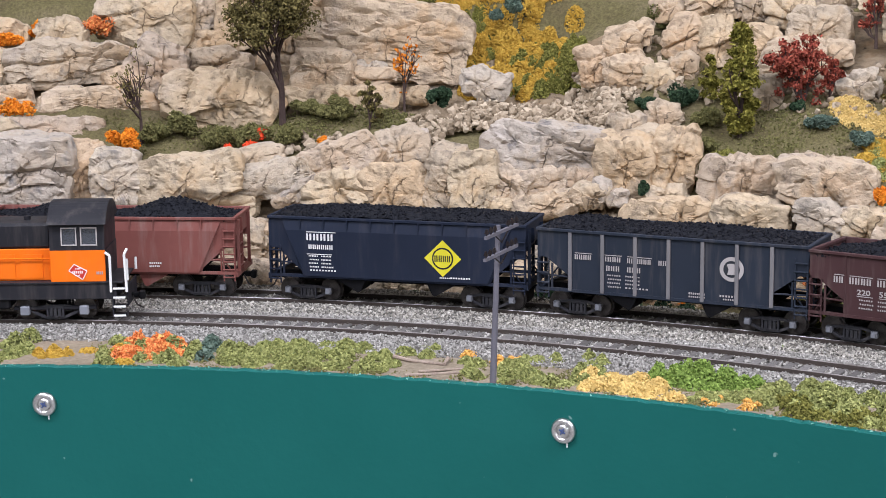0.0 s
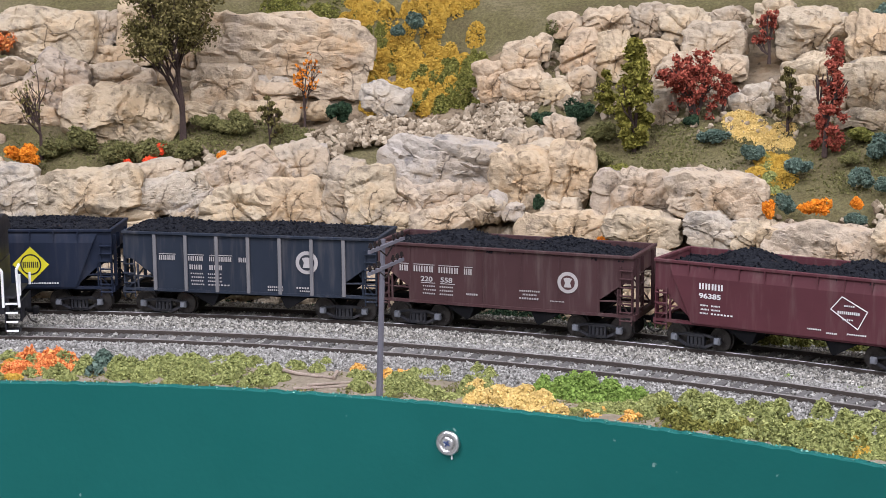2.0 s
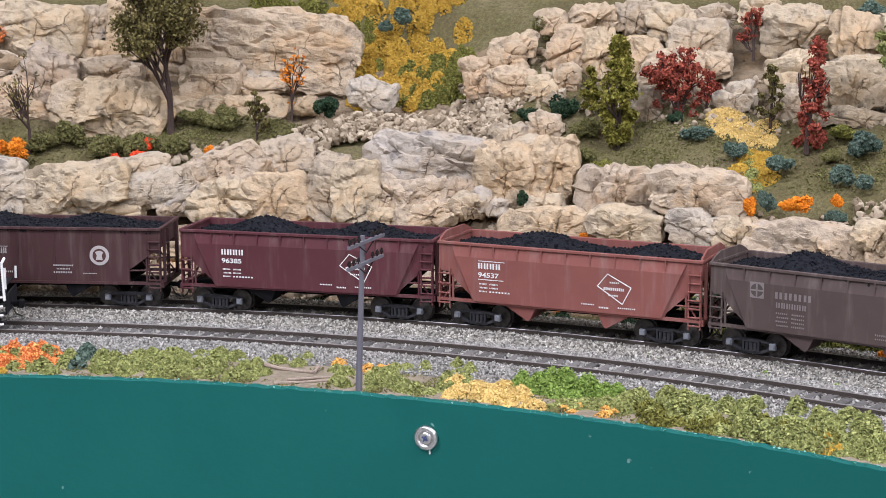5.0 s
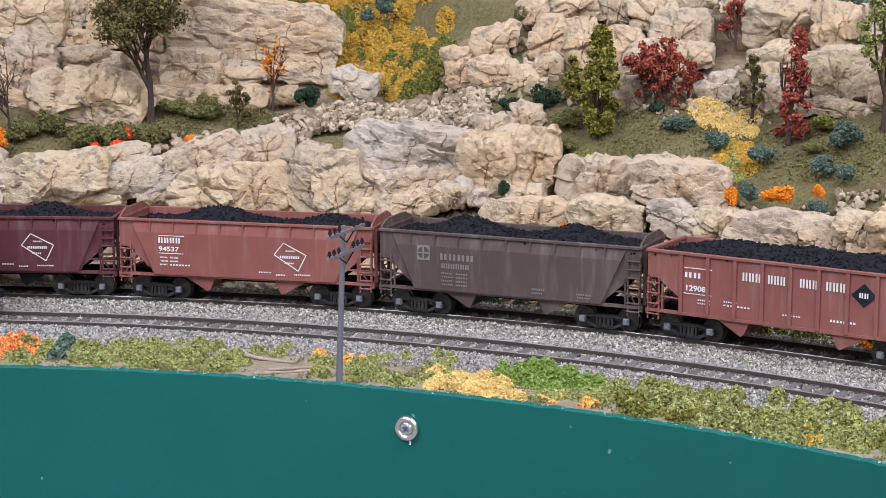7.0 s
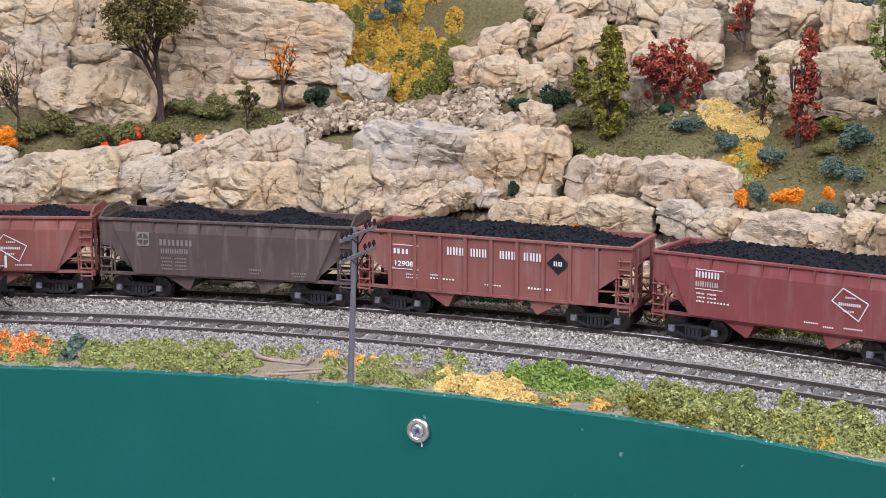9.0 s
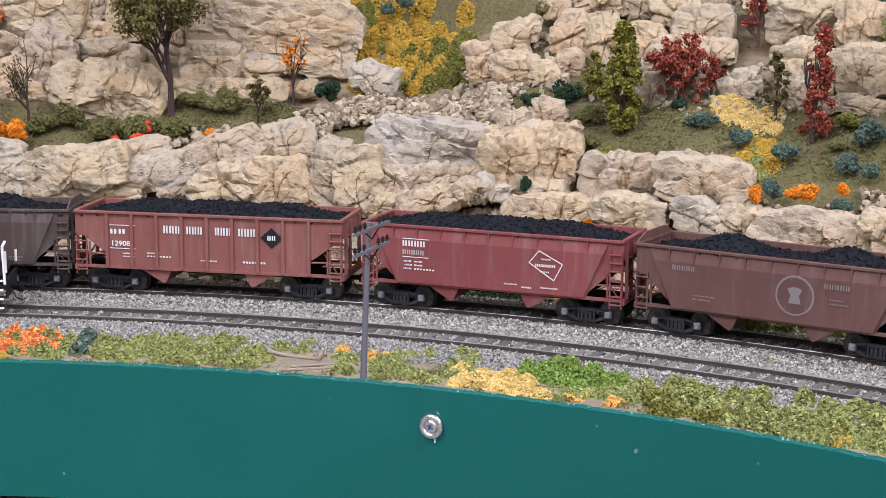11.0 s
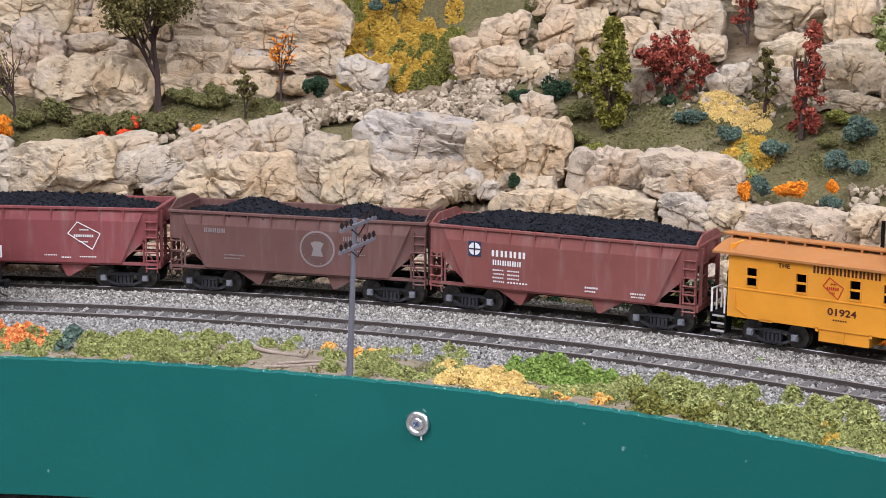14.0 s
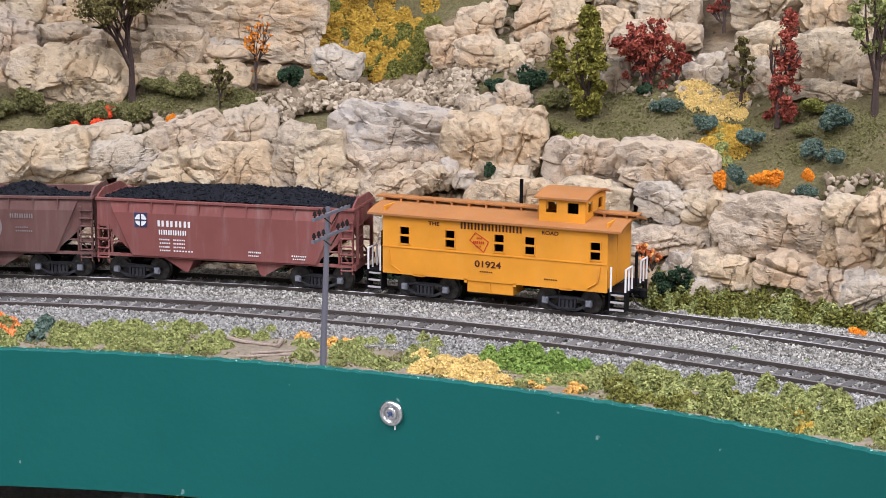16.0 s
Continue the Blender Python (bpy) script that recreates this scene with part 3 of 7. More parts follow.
def lumpy(rng, n, r, squash=1.0, knobs=9):
    """Points that fill a lumpy, open clump of radius about r."""
    cs = rng.normal(size=(knobs, 3))
    cs = cs / np.linalg.norm(cs, axis=1, keepdims=True) * rng.uniform(0.25, 0.75, (knobs, 1))
    cs[:, 2] = np.abs(cs[:, 2]) * squash
    k = rng.integers(0, knobs, n)
    o = rng.normal(size=(n, 3))
    o = o / np.linalg.norm(o, axis=1, keepdims=True) * (rng.uniform(0.3, 1, (n, 1)) ** 0.4) * rng.uniform(0.25, 0.42, (knobs, 1))[k]
    return (cs[k] + o) * r


def bush(x, y, z, w, h, material, label, seed, n=700, size=0.0010, name="bush"):
    rng = np.random.default_rng(seed)
    p = lumpy(rng, n, 1.0, 1.0, 10) * np.array((w * 0.55, w * 0.42, h * 0.62)) + np.array((x, y, z + h * 0.18))
    return foam(name, p, size, material, seed, label, "bush")


def cover(corners, n, material, label, seed, height=0.003, size=0.0010, clumps=26, spread=0.006, name="ground_cover"):
    """Low clumped growth over a stretch of the hill."""
    rng = np.random.default_rng(seed)
    cc = in_quad(corners, clumps, rng)
    k = rng.integers(0, clumps, n)
    hh = rng.uniform(0.3, 1.0, clumps) * height
    rad = rng.uniform(0.5, 1.0, clumps) * spread
    pts = []
    for i in k:
        a, r = rng.uniform(0, math.tau), rad[i] * rng.uniform(0, 1) ** 0.55
        s, rho = cc[i][0] + r * math.cos(a), cc[i][1] + r * math.sin(a)
        x, y, _ = on_track(s, rho)
        dome = hh[i] * max(0.0, 1 - (r / rad[i]) ** 2)
        pts.append((x, y, land_z(s, rho) + dome * rng.uniform(0.5, 1.05) + 0.0003))
    ob = foam(name, pts, size, material, seed, label, "ground cover")
    return tagged(ob, kind="stuff")


def grow(rng, segs, tips, p, way, length, r, depth, spread):
    q = p + way * length
    segs.append((p, q, r, r * 0.62))
    if depth == 0:
        tips.append(q)
        return
    n = 3 if depth > 1 else 2
    for k in range(n):
        w = (way + Vector(rng.normal(size=3)) * spread).normalized()
        w.z = abs(w.z) * 0.8 + 0.2
        grow(rng, segs, tips, p + way * length * rng.uniform(0.55, 1.0), w.normalized(), length * rng.uniform(0.78, 0.96), r * 0.66, depth - 1, spread)
    tips.append(q)


def tree(x, y, z, h, crown_w, crown_from, material, label, seed, leaves=5000, leaf=0.0011, trunk_r=0.0018, depth=3, spread=0.5, shape="round", lean=0.0, category="tree", limb=0.42):
    rng = np.random.default_rng(seed)
    t = thing("tree", pose(x, y, z), label, category)
    segs, tips = [], []
    grow(rng, segs, tips, Vector((0, 0, -0.003)), Vector((lean, 0, 1)).normalized(), h * limb, trunk_r, depth, spread)
    tall = max(q.z for q in tips)
    wide = sorted(math.hypot(q.x, q.y) for q in tips)[int(len(tips) * 0.9)]
    grown = Matrix.Diagonal((crown_w * 0.46 / wide, crown_w * 0.46 / wide, h * (0.96 if shape == "round" else 0.8) / tall))
    segs = [(grown @ a, grown @ b, r0, r1) for a, b, r0, r1 in segs]
    tips = [grown @ q for q in tips]
    bm = bmesh.new()
    for a, b, r0, r1 in segs:
        add_rod(bm, a, b, r0, 6, r1)
    part("trunk", bm, M_BARK, t, "dark bare branching trunk")
    if leaves:
        n = leaves
        zc0, zc1 = h * crown_from, h
        u = rng.uniform(0, 1, n // (110 if n > 3000 else 45))
        cz = zc0 + (zc1 - zc0) * u
        if shape == "cone":
            rr = crown_w / 2 * (1.02 - u ** 1.3) * rng.uniform(0.35, 1, len(u))
        elif shape == "column":
            rr = crown_w / 2 * np.clip(1.25 - 1.1 * u, 0.2, 0.9) * np.clip(0.45 + 2.2 * u, 0, 1) * rng.uniform(0.45, 1, len(u))
        elif shape == "spire":
            rr = crown_w / 2 * np.clip(1.1 - u, 0.16, 0.85) ** 0.8 * rng.uniform(0.2, 1, len(u))
        else:
            rr = crown_w / 2 * np.sqrt(np.clip(1 - (2 * u - 0.9) ** 2, 0.05, 1)) * rng.uniform(0.4, 1, len(u))
        aa = rng.uniform(0, math.tau, len(u))
        cen = np.stack([rr * np.cos(aa) + lean * cz, rr * np.sin(aa), cz], -1)
        if shape == "round":
            up = [q for q in tips if q.z > h * crown_from * 0.9]
            cen = np.array([q[:] for q in up])[rng.permutation(len(up))[:max(8, int(len(up) * 0.7))]]
            if leaves > 3000:
                extra = np.stack([rr * np.cos(aa), rr * np.sin(aa), cz], -1)
                cen = np.concatenate([cen, extra[:len(cen) // 3]])
        k = rng.integers(0, len(cen), n)
        cl = crown_w * (0.056 if shape != "round" else 0.040)
        pts = cen[k] + rng.normal(size=(n, 3)) * cl * (1, 1, 0.8)
        ob = new("crown", scatter("crown", pts, rng.uniform(leaf * 0.6, leaf * 1.3, n), "leaf", material, seed, 0.3))
        ob.parent = t
    return t

# ---- rolling stock; x along the track, -y towards the aisle, z = 0 on the rail heads ----
def merge(*builders):
    bm = bmesh.new()
    for f in builders:
        f(bm)
    return bm


def side_frame_mesh():
    """A cast truck side frame with arch, spring nest and two journal boxes."""
    bm = bmesh.new()
    add_prism(bm, [(-0.0112, 0.0060), (-0.0090, 0.0063), (-0.0040, 0.0072), (0.0040, 0.0072), (0.0090, 0.0063), (0.0112, 0.0060), (0.0112, 0.0051), (0.0088, 0.0054), (0.0038, 0.0062), (-0.0038, 0.0062), (-0.0088, 0.0054), (-0.0112, 0.0051)], -0.0008, 0.0006)
    for e in (-1, 1):
        add_prism(bm, [(e * 0.0106, 0.0046), (e * 0.0094, 0.0034), (e * 0.0042, 0.0012), (e * 0.0036, 0.0021), (e * 0.0086, 0.0043)], -0.0008, 0.0006)
        add_box(bm, *sorted((e * 0.0030, e * 0.0038)), -0.0010, 0.0006, 0.0018, 0.0064)
    add_box(bm, -0.0042, 0.0042, -0.0008, 0.0006, 0.0011, 0.0021)
    for x in (-0.0018, 0, 0.0018):
        add_rod(bm, (x, -0.0007, 0.0022), (x, -0.0007, 0.0056), 0.0008, 8)
    add_box(bm, -0.0036, 0.0036, -0.0011, 0.0006, 0.0056, 0.0068, 0.0002)
    add_box(bm, -0.0030, 0.0030, -0.0011, 0.0006, 0.0015, 0.0024, 0.0002)
    me = bpy.data.meshes.new("side_frame")
    bm.to_mesh(me)
    bm.free()
    me.materials.append(M_TRUCK)
    return me


def journal_mesh():
    bm = box(-0.0014, 0.0014, -0.0018, 0.0004, 0.0033, 0.0062, 0.0003)
    add_box(bm, -0.0010, 0.0010, -0.0022, -0.0018, 0.0037, 0.0057, 0.0001)
    me = bpy.data.meshes.new("journal_box")
    bm.to_mesh(me)
    bm.free()
    me.materials.append(M_JOURNAL)
    return me


def wheelset_mesh():
    bm = bmesh.new()
    for y in (-1, 1):
        add_rod(bm, (0, y * 0.0077, 0), (0, y * 0.0098, 0), 0.0048, 20)
        add_rod(bm, (0, y * 0.0070, 0), (0, y * 0.0077, 0), 0.0054, 20)
        add_rod(bm, (0, y * 0.0098, 0), (0, y * 0.0103, 0), 0.0016, 10)
        for k in range(4):
            a = k * math.pi / 2
            add_box(bm, *(lambda c, d: (c - 0.0003, c + 0.0003))(0.0030 * math.cos(a), 0), min(y * 0.0098, y * 0.0101), max(y * 0.0098, y * 0.0101), 0.0030 * math.sin(a) - 0.0003, 0.0030 * math.sin(a) + 0.0003)
    add_rod(bm, (0, -0.0125, 0), (0, 0.0125, 0), 0.0011, 8)
    me = bpy.data.meshes.new("wheelset")
    bm.to_mesh(me)
    bm.free()
    me.materials.append(M_WHEEL)
    return me


ME_FRAME, ME_WHEELS, ME_JOURNAL = side_frame_mesh(), wheelset_mesh(), journal_mesh()
WHEELSETS = []


def truck(parent, x, moving=True):
    t = part("truck", box(-0.002, 0.002, -0.011, 0.011, 0.0045, 0.0068, 0.0003), M_BLACK, parent, "black cast bogie with journal boxes and springs")
    t.location = (x, 0, 0)
    for y, turn in ((-0.0118, 0), (0.0118, math.pi)):
        f = new("side_frame", ME_FRAME)
        f.parent, f.location, f.rotation_euler = t, (0, y, 0), (0, 0, turn)
        if moving:
            for wx in (-0.0097, 0.0097):
                j = new("journal_box", ME_JOURNAL)
                j.parent, j.location, j.rotation_euler = t, (wx, y, 0), (0, 0, turn)
    for wx in (-0.0097, 0.0097):
        w = new("wheelset", ME_WHEELS)
        w.parent, w.location = t, (wx, 0, 0.0048)
        if moving:
            WHEELSETS.append((w, wx))
    return t


def coupler(parent, x, sign):
    bm = box(min(x, x + sign * 0.0055), max(x, x + sign * 0.0055), -0.0012, 0.0012, 0.0078, 0.0098, 0.0003)
    add_box(bm, *sorted((x + sign * 0.0045, x + sign * 0.0072)), -0.0022, 0.0016, 0.0070, 0.0106, 0.0005)
    c = part("coupler", bm, M_BLACK, parent, "black knuckle coupler")
    part("air_hose", rods([((x + sign * 0.002, -0.004, 0.009), (x + sign * 0.004, -0.004, 0.005)), ((x + sign * 0.004, -0.004, 0.005), (x + sign * 0.0065, -0.003, 0.0035))], 0.0004), M_WHEEL, c)


def ladder(parent, x, y, z0, z1, width, material, rungs):
    bm = bmesh.new()
    for e in (-width / 2, width / 2):
        add_box(bm, x + e - 0.0003, x + e + 0.0003, y - 0.0005, y, z0, z1)
    for k in range(rungs):
        z = z0 + (k + 0.5) * (z1 - z0) / rungs
        add_rod(bm, (x - width / 2 - 0.0003, y - 0.0006, z), (x + width / 2 + 0.0003, y - 0.0006, z), 0.00038, 6)
    return part("ladder", bm, material, parent)


def coal_mesh(length, width, humps, base, seed):
    nx, ny = 84, 26
    verts, faces = [], []
    for i in range(nx):
        u = i / (nx - 1)
        x = (u - 0.5) * length
        for j in range(ny):
            v = j / (ny - 1) * 2 - 1
            z = base + sum(h * math.exp(-((u - c) / w) ** 2) for c, h, w in humps) * (1 - 0.75 * abs(v) ** 2.2)
            e = min(1.0, 8 * min(u, 1 - u)) * (1 - 0.3 * abs(v) ** 4)
            p = (x * 420, v * 6, seed)
            z += (0.0007 * noise.noise(p) + 0.0006 * noise.noise((x * 1100, v * 17, seed + 3))) * e
            verts.append((x, v * width / 2, z))
    for i in range(nx - 1):
        for j in range(ny - 1):
            a = i * ny + j
            faces.append((a, a + ny, a + ny + 1, a + 1))
    return mesh_of("coal_load", verts, faces, M_COAL)


def lumps_on(parent, me, seed, length, width):
    rng = np.random.default_rng(seed)
    co = np.empty(len(me.vertices) * 3, dtype=np.float32)
    me.vertices.foreach_get("co", co)
    co = co.reshape(-1, 3)
    pick = co[rng.integers(0, len(co), 1300)] + rng.uniform(-0.0006, 0.0006, (1300, 3)) * (1, 1, 0.3)
    ob = new("loose_coal", scatter("loose_coal", pick, rng.uniform(0.0003, 0.0008, 1300), "cube", M_COAL, seed))
    ob.parent = parent
    tagged(ob, kind="stuff")


def hopper(style, label, col, lettering, L=0.120, humps=((0.28, 0.006, 0.13), (0.72, 0.005, 0.13)), base=0.0345, peak=0.0, wear=0.25, rib_col=None, seed=1, bays="same", top=0.0380):
    P = paint("hopper_paint", col, 0.62, wear)
    car = thing("hopper_car", Matrix(), label, "hopper car", "coal train")
    H, W, Z0 = L / 2, 0.0164 if style == "offset" else 0.0170, 0.0125
    cutx, cutz, endz = H - 0.0148, 0.0185, 0.0262
    if style == "offset":
        cutx, cutz, endz = H - 0.0172, Z0 + 0.0004, 0.0248
    for sgn, nm in ((-1, "side_panel"), (1, "side_panel")):
        bm = bmesh.new()
        out = [(-H, top - 0.001), (H, top - 0.001), (H, endz), (H - 0.004, endz), (cutx, cutz), (cutx, Z0), (-cutx, Z0), (-cutx, cutz), (-H + 0.004, endz), (-H, endz)]
        add_prism(bm, out, *sorted((sgn * W, sgn * (W - 0.0007))))
        if style == "offset":
            yo, yi, zb = sgn * (W + 0.0013), sgn * W, top - 0.0062
            a = [bm.verts.new(p) for p in ((-cutx, yo, Z0), (cutx, yo, Z0), (H - 0.0085, yo, zb), (-H + 0.0085, yo, zb))]
            b = [bm.verts.new(p) for p in ((-cutx - 0.0012, yi, Z0), (cutx + 0.0012, yi, Z0), (H - 0.0062, yi, top - 0.001), (-H + 0.0062, yi, top - 0.001))]
            bm.faces.new(a)
            for k in range(4):
                bm.faces.new((a[k], b[k], b[(k + 1) % 4], a[(k + 1) % 4]))
            bmesh.ops.recalc_face_normals(bm, faces=bm.faces)
        part(nm, bm, P, car)
    # rim all round
    bm = bmesh.new()
    for sgn in (-1, 1):
        add_box(bm, -H - 0.0004, H + 0.0004, *sorted((sgn * (W - 0.0006), sgn * (W + 0.0010))), top - 0.0013, top, 0.0002)
        add_box(bm, *sorted((sgn * (H - 0.0012), sgn * (H + 0.0006))), -W, W, top - 0.0013, top + 0.0001, 0.0002)
    part("top_rim", bm, P, car)
    # posts
    if style == "offset":
        for k in range(9):
            x = -H + 0.0155 + k * (2 * H - 0.031) / 8
            for sgn in (-1, 1):
                bm = bmesh.new()
                y0, y1 = sgn * W, sgn * (W + 0.0013)
                vs = [bm.verts.new(p) for p in ((x - 0.00025, y0, top - 0.001), (x - 0.00025, y1, top - 0.001), (x - 0.00025, y1, top - 0.0062), (x + 0.00025, y0, top - 0.001), (x + 0.00025, y1, top - 0.001), (x + 0.00025, y1, top - 0.0062))]
                for f in ((0, 1, 2), (3, 5, 4), (0, 3, 4, 1), (1, 4, 5, 2), (2, 5, 3, 0)):
                    bm.faces.new([vs[i] for i in f])
                bmesh.ops.recalc_face_normals(bm, faces=bm.faces)
                part("post", bm, P, car)
    else:
        n = {"ribbed": 7, "posts": 9, "panel": 6}[style]
        RP = paint("rib_paint", rib_col, 0.7, 0.4) if rib_col else P
        d = {"ribbed": 0.0009, "posts": 0.0009, "panel": 0.00025}[style]
        wd = {"ribbed": 0.0008, "posts": 0.0008, "panel": 0.00045}[style]
        for k in range(n):
            x = -cutx + 0.0006 + k * (2 * cutx - 0.0012) / (n - 1)
            for sgn in (-1, 1):
                bm = box(x - wd, x + wd, *sorted((sgn * W, sgn * (W + d))), Z0 - 0.0004, top - 0.0012, 0.00015)
                part("post", bm, RP, car)
    # bottom sill, ends, slopes
    bm = bmesh.new()
    for sgn in (-1, 1):
        add_box(bm, -H, H, *sorted((sgn * (W - 0.0012), sgn * (W + 0.0006))), Z0 - 0.0009, Z0 + 0.0003)
        add_box(bm, *sorted((sgn * (H - 0.0012), sgn * (H + 0.0008))), -W, W, Z0 - 0.0022, Z0 + 0.0003)
    part("sill", bm, P, car)
    for sgn in (-1, 1):
        bm = bmesh.new()
        add_prism(bm, [(sgn * H, top), (sgn * (H - 0.0007), top), (sgn * (H - 0.0007), 0.0300), (sgn * (H - 0.026), 0.0130), (sgn * (H - 0.025), 0.0125), (sgn * H, 0.0295)], -W + 0.0006, W - 0.0006)
        part("end_slope", bm, P, car)
        if peak:
            bm = bmesh.new()
            out = [(-W, top), (-0.93 * W, top + 0.3 * peak), (-0.55 * W, top + peak), (0.55 * W, top + peak), (0.93 * W, top + 0.3 * peak), (W, top)]
            vs0 = [bm.verts.new((sgn * H, y, z)) for y, z in out]
            vs1 = [bm.verts.new((sgn * (H - 0.0008), y, z)) for y, z in out]
            bm.faces.new(vs0)
            bm.faces.new(vs1[::-1])
            for k in range(len(out)):
                j = (k + 1) % len(out)
                bm.faces.new((vs0[k], vs1[k], vs1[j], vs0[j]))
            bmesh.ops.recalc_face_normals(bm, faces=bm.faces)
            part("end_shield", bm, P, car)
        # corner posts and braces
        for y in (-1, 1):
            bm = bmesh.new()
            add_box(bm, *sorted((sgn * H, sgn * (H - 0.0010))), *sorted((y * W, y * (W - 0.0008))), Z0, endz + 0.001)
            add_rod(bm, (sgn * (H - 0.002), y * (W - 0.0012), Z0), (sgn * (H - 0.009), y * (W - 0.0022), 0.022), 0.0004)
            add_rod(bm, (sgn * H, y * (W - 0.0004), 0.0185), (sgn * cutx, y * (W - 0.0004), 0.0180), 0.0004)
            add_box(bm, *sorted((sgn * (H - 0.0072), sgn * (H - 0.0064))), *sorted((y * W, y * (W - 0.0006))), Z0, 0.0236)
            part("corner_brace", bm, P, car)
        ladder(car, sgn * (H - 0.0030), -W - 0.0002, 0.0085, 0.026 if sgn < 0 else 0.0335, 0.0050, P, 4 if sgn < 0 else 7)
        bm = bmesh.new()
        for k in range(4):
            add_rod(bm, (sgn * (H + 0.0012), -0.013, 0.015 + k * 0.005), (sgn * (H + 0.0012), -0.006, 0.015 + k * 0.005), 0.00035)
        for y in (-0.013, -0.006, 0.010):
            add_box(bm, *sorted((sgn * H, sgn * (H + 0.0014))), y - 0.0004, y + 0.0004, Z0, 0.0365)
        part("end_ladder", bm, P, car)
        coupler(car, sgn * (H - 0.001), sgn)
        truck(car, sgn * (H - 0.0170))
    bw = part("brake_wheel", rods([((-H - 0.0016, 0.006, 0.0300), (-H - 0.0022, 0.006, 0.0300))], 0.0030, 16), M_BLACK, car)
    part("centre_sill", box(-H + 0.001, H - 0.001, -0.0026, 0.0026, 0.0078, 0.0122, 0.0002), M_BLACK, car)
    BP = P if bays == "same" else M_BLACK
    for sgn in (-1, 1):
        x = sgn * (H - 0.042)
        bm = bmesh.new()
        add_prism(bm, [(x + sgn * 0.0115, Z0 - 0.0004), (x - sgn * 0.0040, Z0 - 0.0004), (x - sgn * 0.0012, 0.0062), (x, 0.0054)], -W + 0.0005, -0.0028)
        add_prism(bm, [(x + sgn * 0.0115, Z0 - 0.0004), (x - sgn * 0.0040, Z0 - 0.0004), (x - sgn * 0.0012, 0.0062), (x, 0.0054)], 0.0028, W - 0.0005)
        part("hopper_bay", bm, BP, car)
    part("hopper_floor", box(-cutx, cutx, -W + 0.001, W - 0.001, Z0 - 0.0003, Z0 + 0.0004), M_SHADOWGAP, car)
    me = coal_mesh(L - 0.0035, 2 * W - 0.0012, humps, base, seed * 7.3)
    c = new("coal_load", me)
    c.parent = car
    tagged(c, "heaped load of black coal")
    lumps_on(car, me, seed + 40, L, W)
    lettering(car, -W - (0.0014 if style == "offset" else 0.0002), H)
    return car


def marks(car, y, rows, material=None, name="lettering"):
    """Rows of (x, z, letters, width, height): writing as upright blocks, or as a plain bar where letters is 0."""
    for x, z, n, w, h in rows:
        bm = bmesh.new()
        if n:
            letter_bars(bm, x, z, n, w, h, y)
        else:
            add_bars(bm, x, z, w, h, y)
        part(name, bm, material or M_WHITE, car)


def data_block(x, z, lines=3, w=0.0075, extra=0.005):
    out = []
    for k in range(lines):
        out += [(x + 0.0004 * (k % 2), z - k * 0.00165, 6, w * 0.42, 0.0007), (x + w * 0.55, z - k * 0.00165, 7, w * 0.45 + (extra if k == lines - 1 else 0), 0.0007)]
    return out


def add_disc(bm, x, z, r, y, d=0.0001, sides=28):
    add_rod(bm, (x, y, z), (x, y - d, z), r, sides)


def tilted_frame(car, x, z, w, h, y, material, inner=None, slant=0.0022, thick=0.00035):
    """A lozenge-shaped herald: an outline with bars inside."""
    bm = bmesh.new()
    pts = [Vector((x - w / 2, 0, z + slant * 0.1 + h * 0.05)), Vector((x - w / 5, 0, z + h / 2)), Vector((x + w / 2, 0, z + h * 0.12 - slant * 0.2)), Vector((x + w / 4, 0, z - h / 2))]
    if inner:
        add_prism(bm, [(p.x, p.z) for p in pts], y - 0.0001, y)
        part("herald_panel", bm, inner, car)
        bm = bmesh.new()
    for a, b in zip(pts, pts[1:] + pts[:1]):
        n = Vector((-(b - a).z, 0, (b - a).x)).normalized() * thick / 2
        add_prism(bm, [((a + n).x, (a + n).z), ((b + n).x, (b + n).z), ((b - n).x, (b - n).z), ((a - n).x, (a - n).z)], y - 0.0002, y)
    for dz, ww, hh in ((h * 0.22, w * 0.30, 0.0007), (0.0, w * 0.62, 0.0013), (-h * 0.22, w * 0.30, 0.0007)):
        letter_bars(bm, x - ww / 2 + dz * 0.1, z - hh / 2 + dz, max(4, int(ww / 0.0008)), ww, hh, y - 0.0001)
    return part("herald", bm, material, car)


M_LOGO_YELLOW = paint("herald_yellow", (0.62, 0.55, 0.03), 0.6, 0.15)
M_LOGO_BLACK = paint("herald_black", (0.015, 0.016, 0.022), 0.6, 0.1)
M_LOGO_RED = paint("herald_red", (0.50, 0.035, 0.02), 0.6, 0.1)


def diamond(car, x, z, w, h, y, material, name="herald_panel"):
    bm = bmesh.new()
    add_prism(bm, [(x - w / 2, z), (x, z + h / 2), (x + w / 2, z), (x, z - h / 2)], y - 0.0001, y)
    return part(name, bm, material, car)


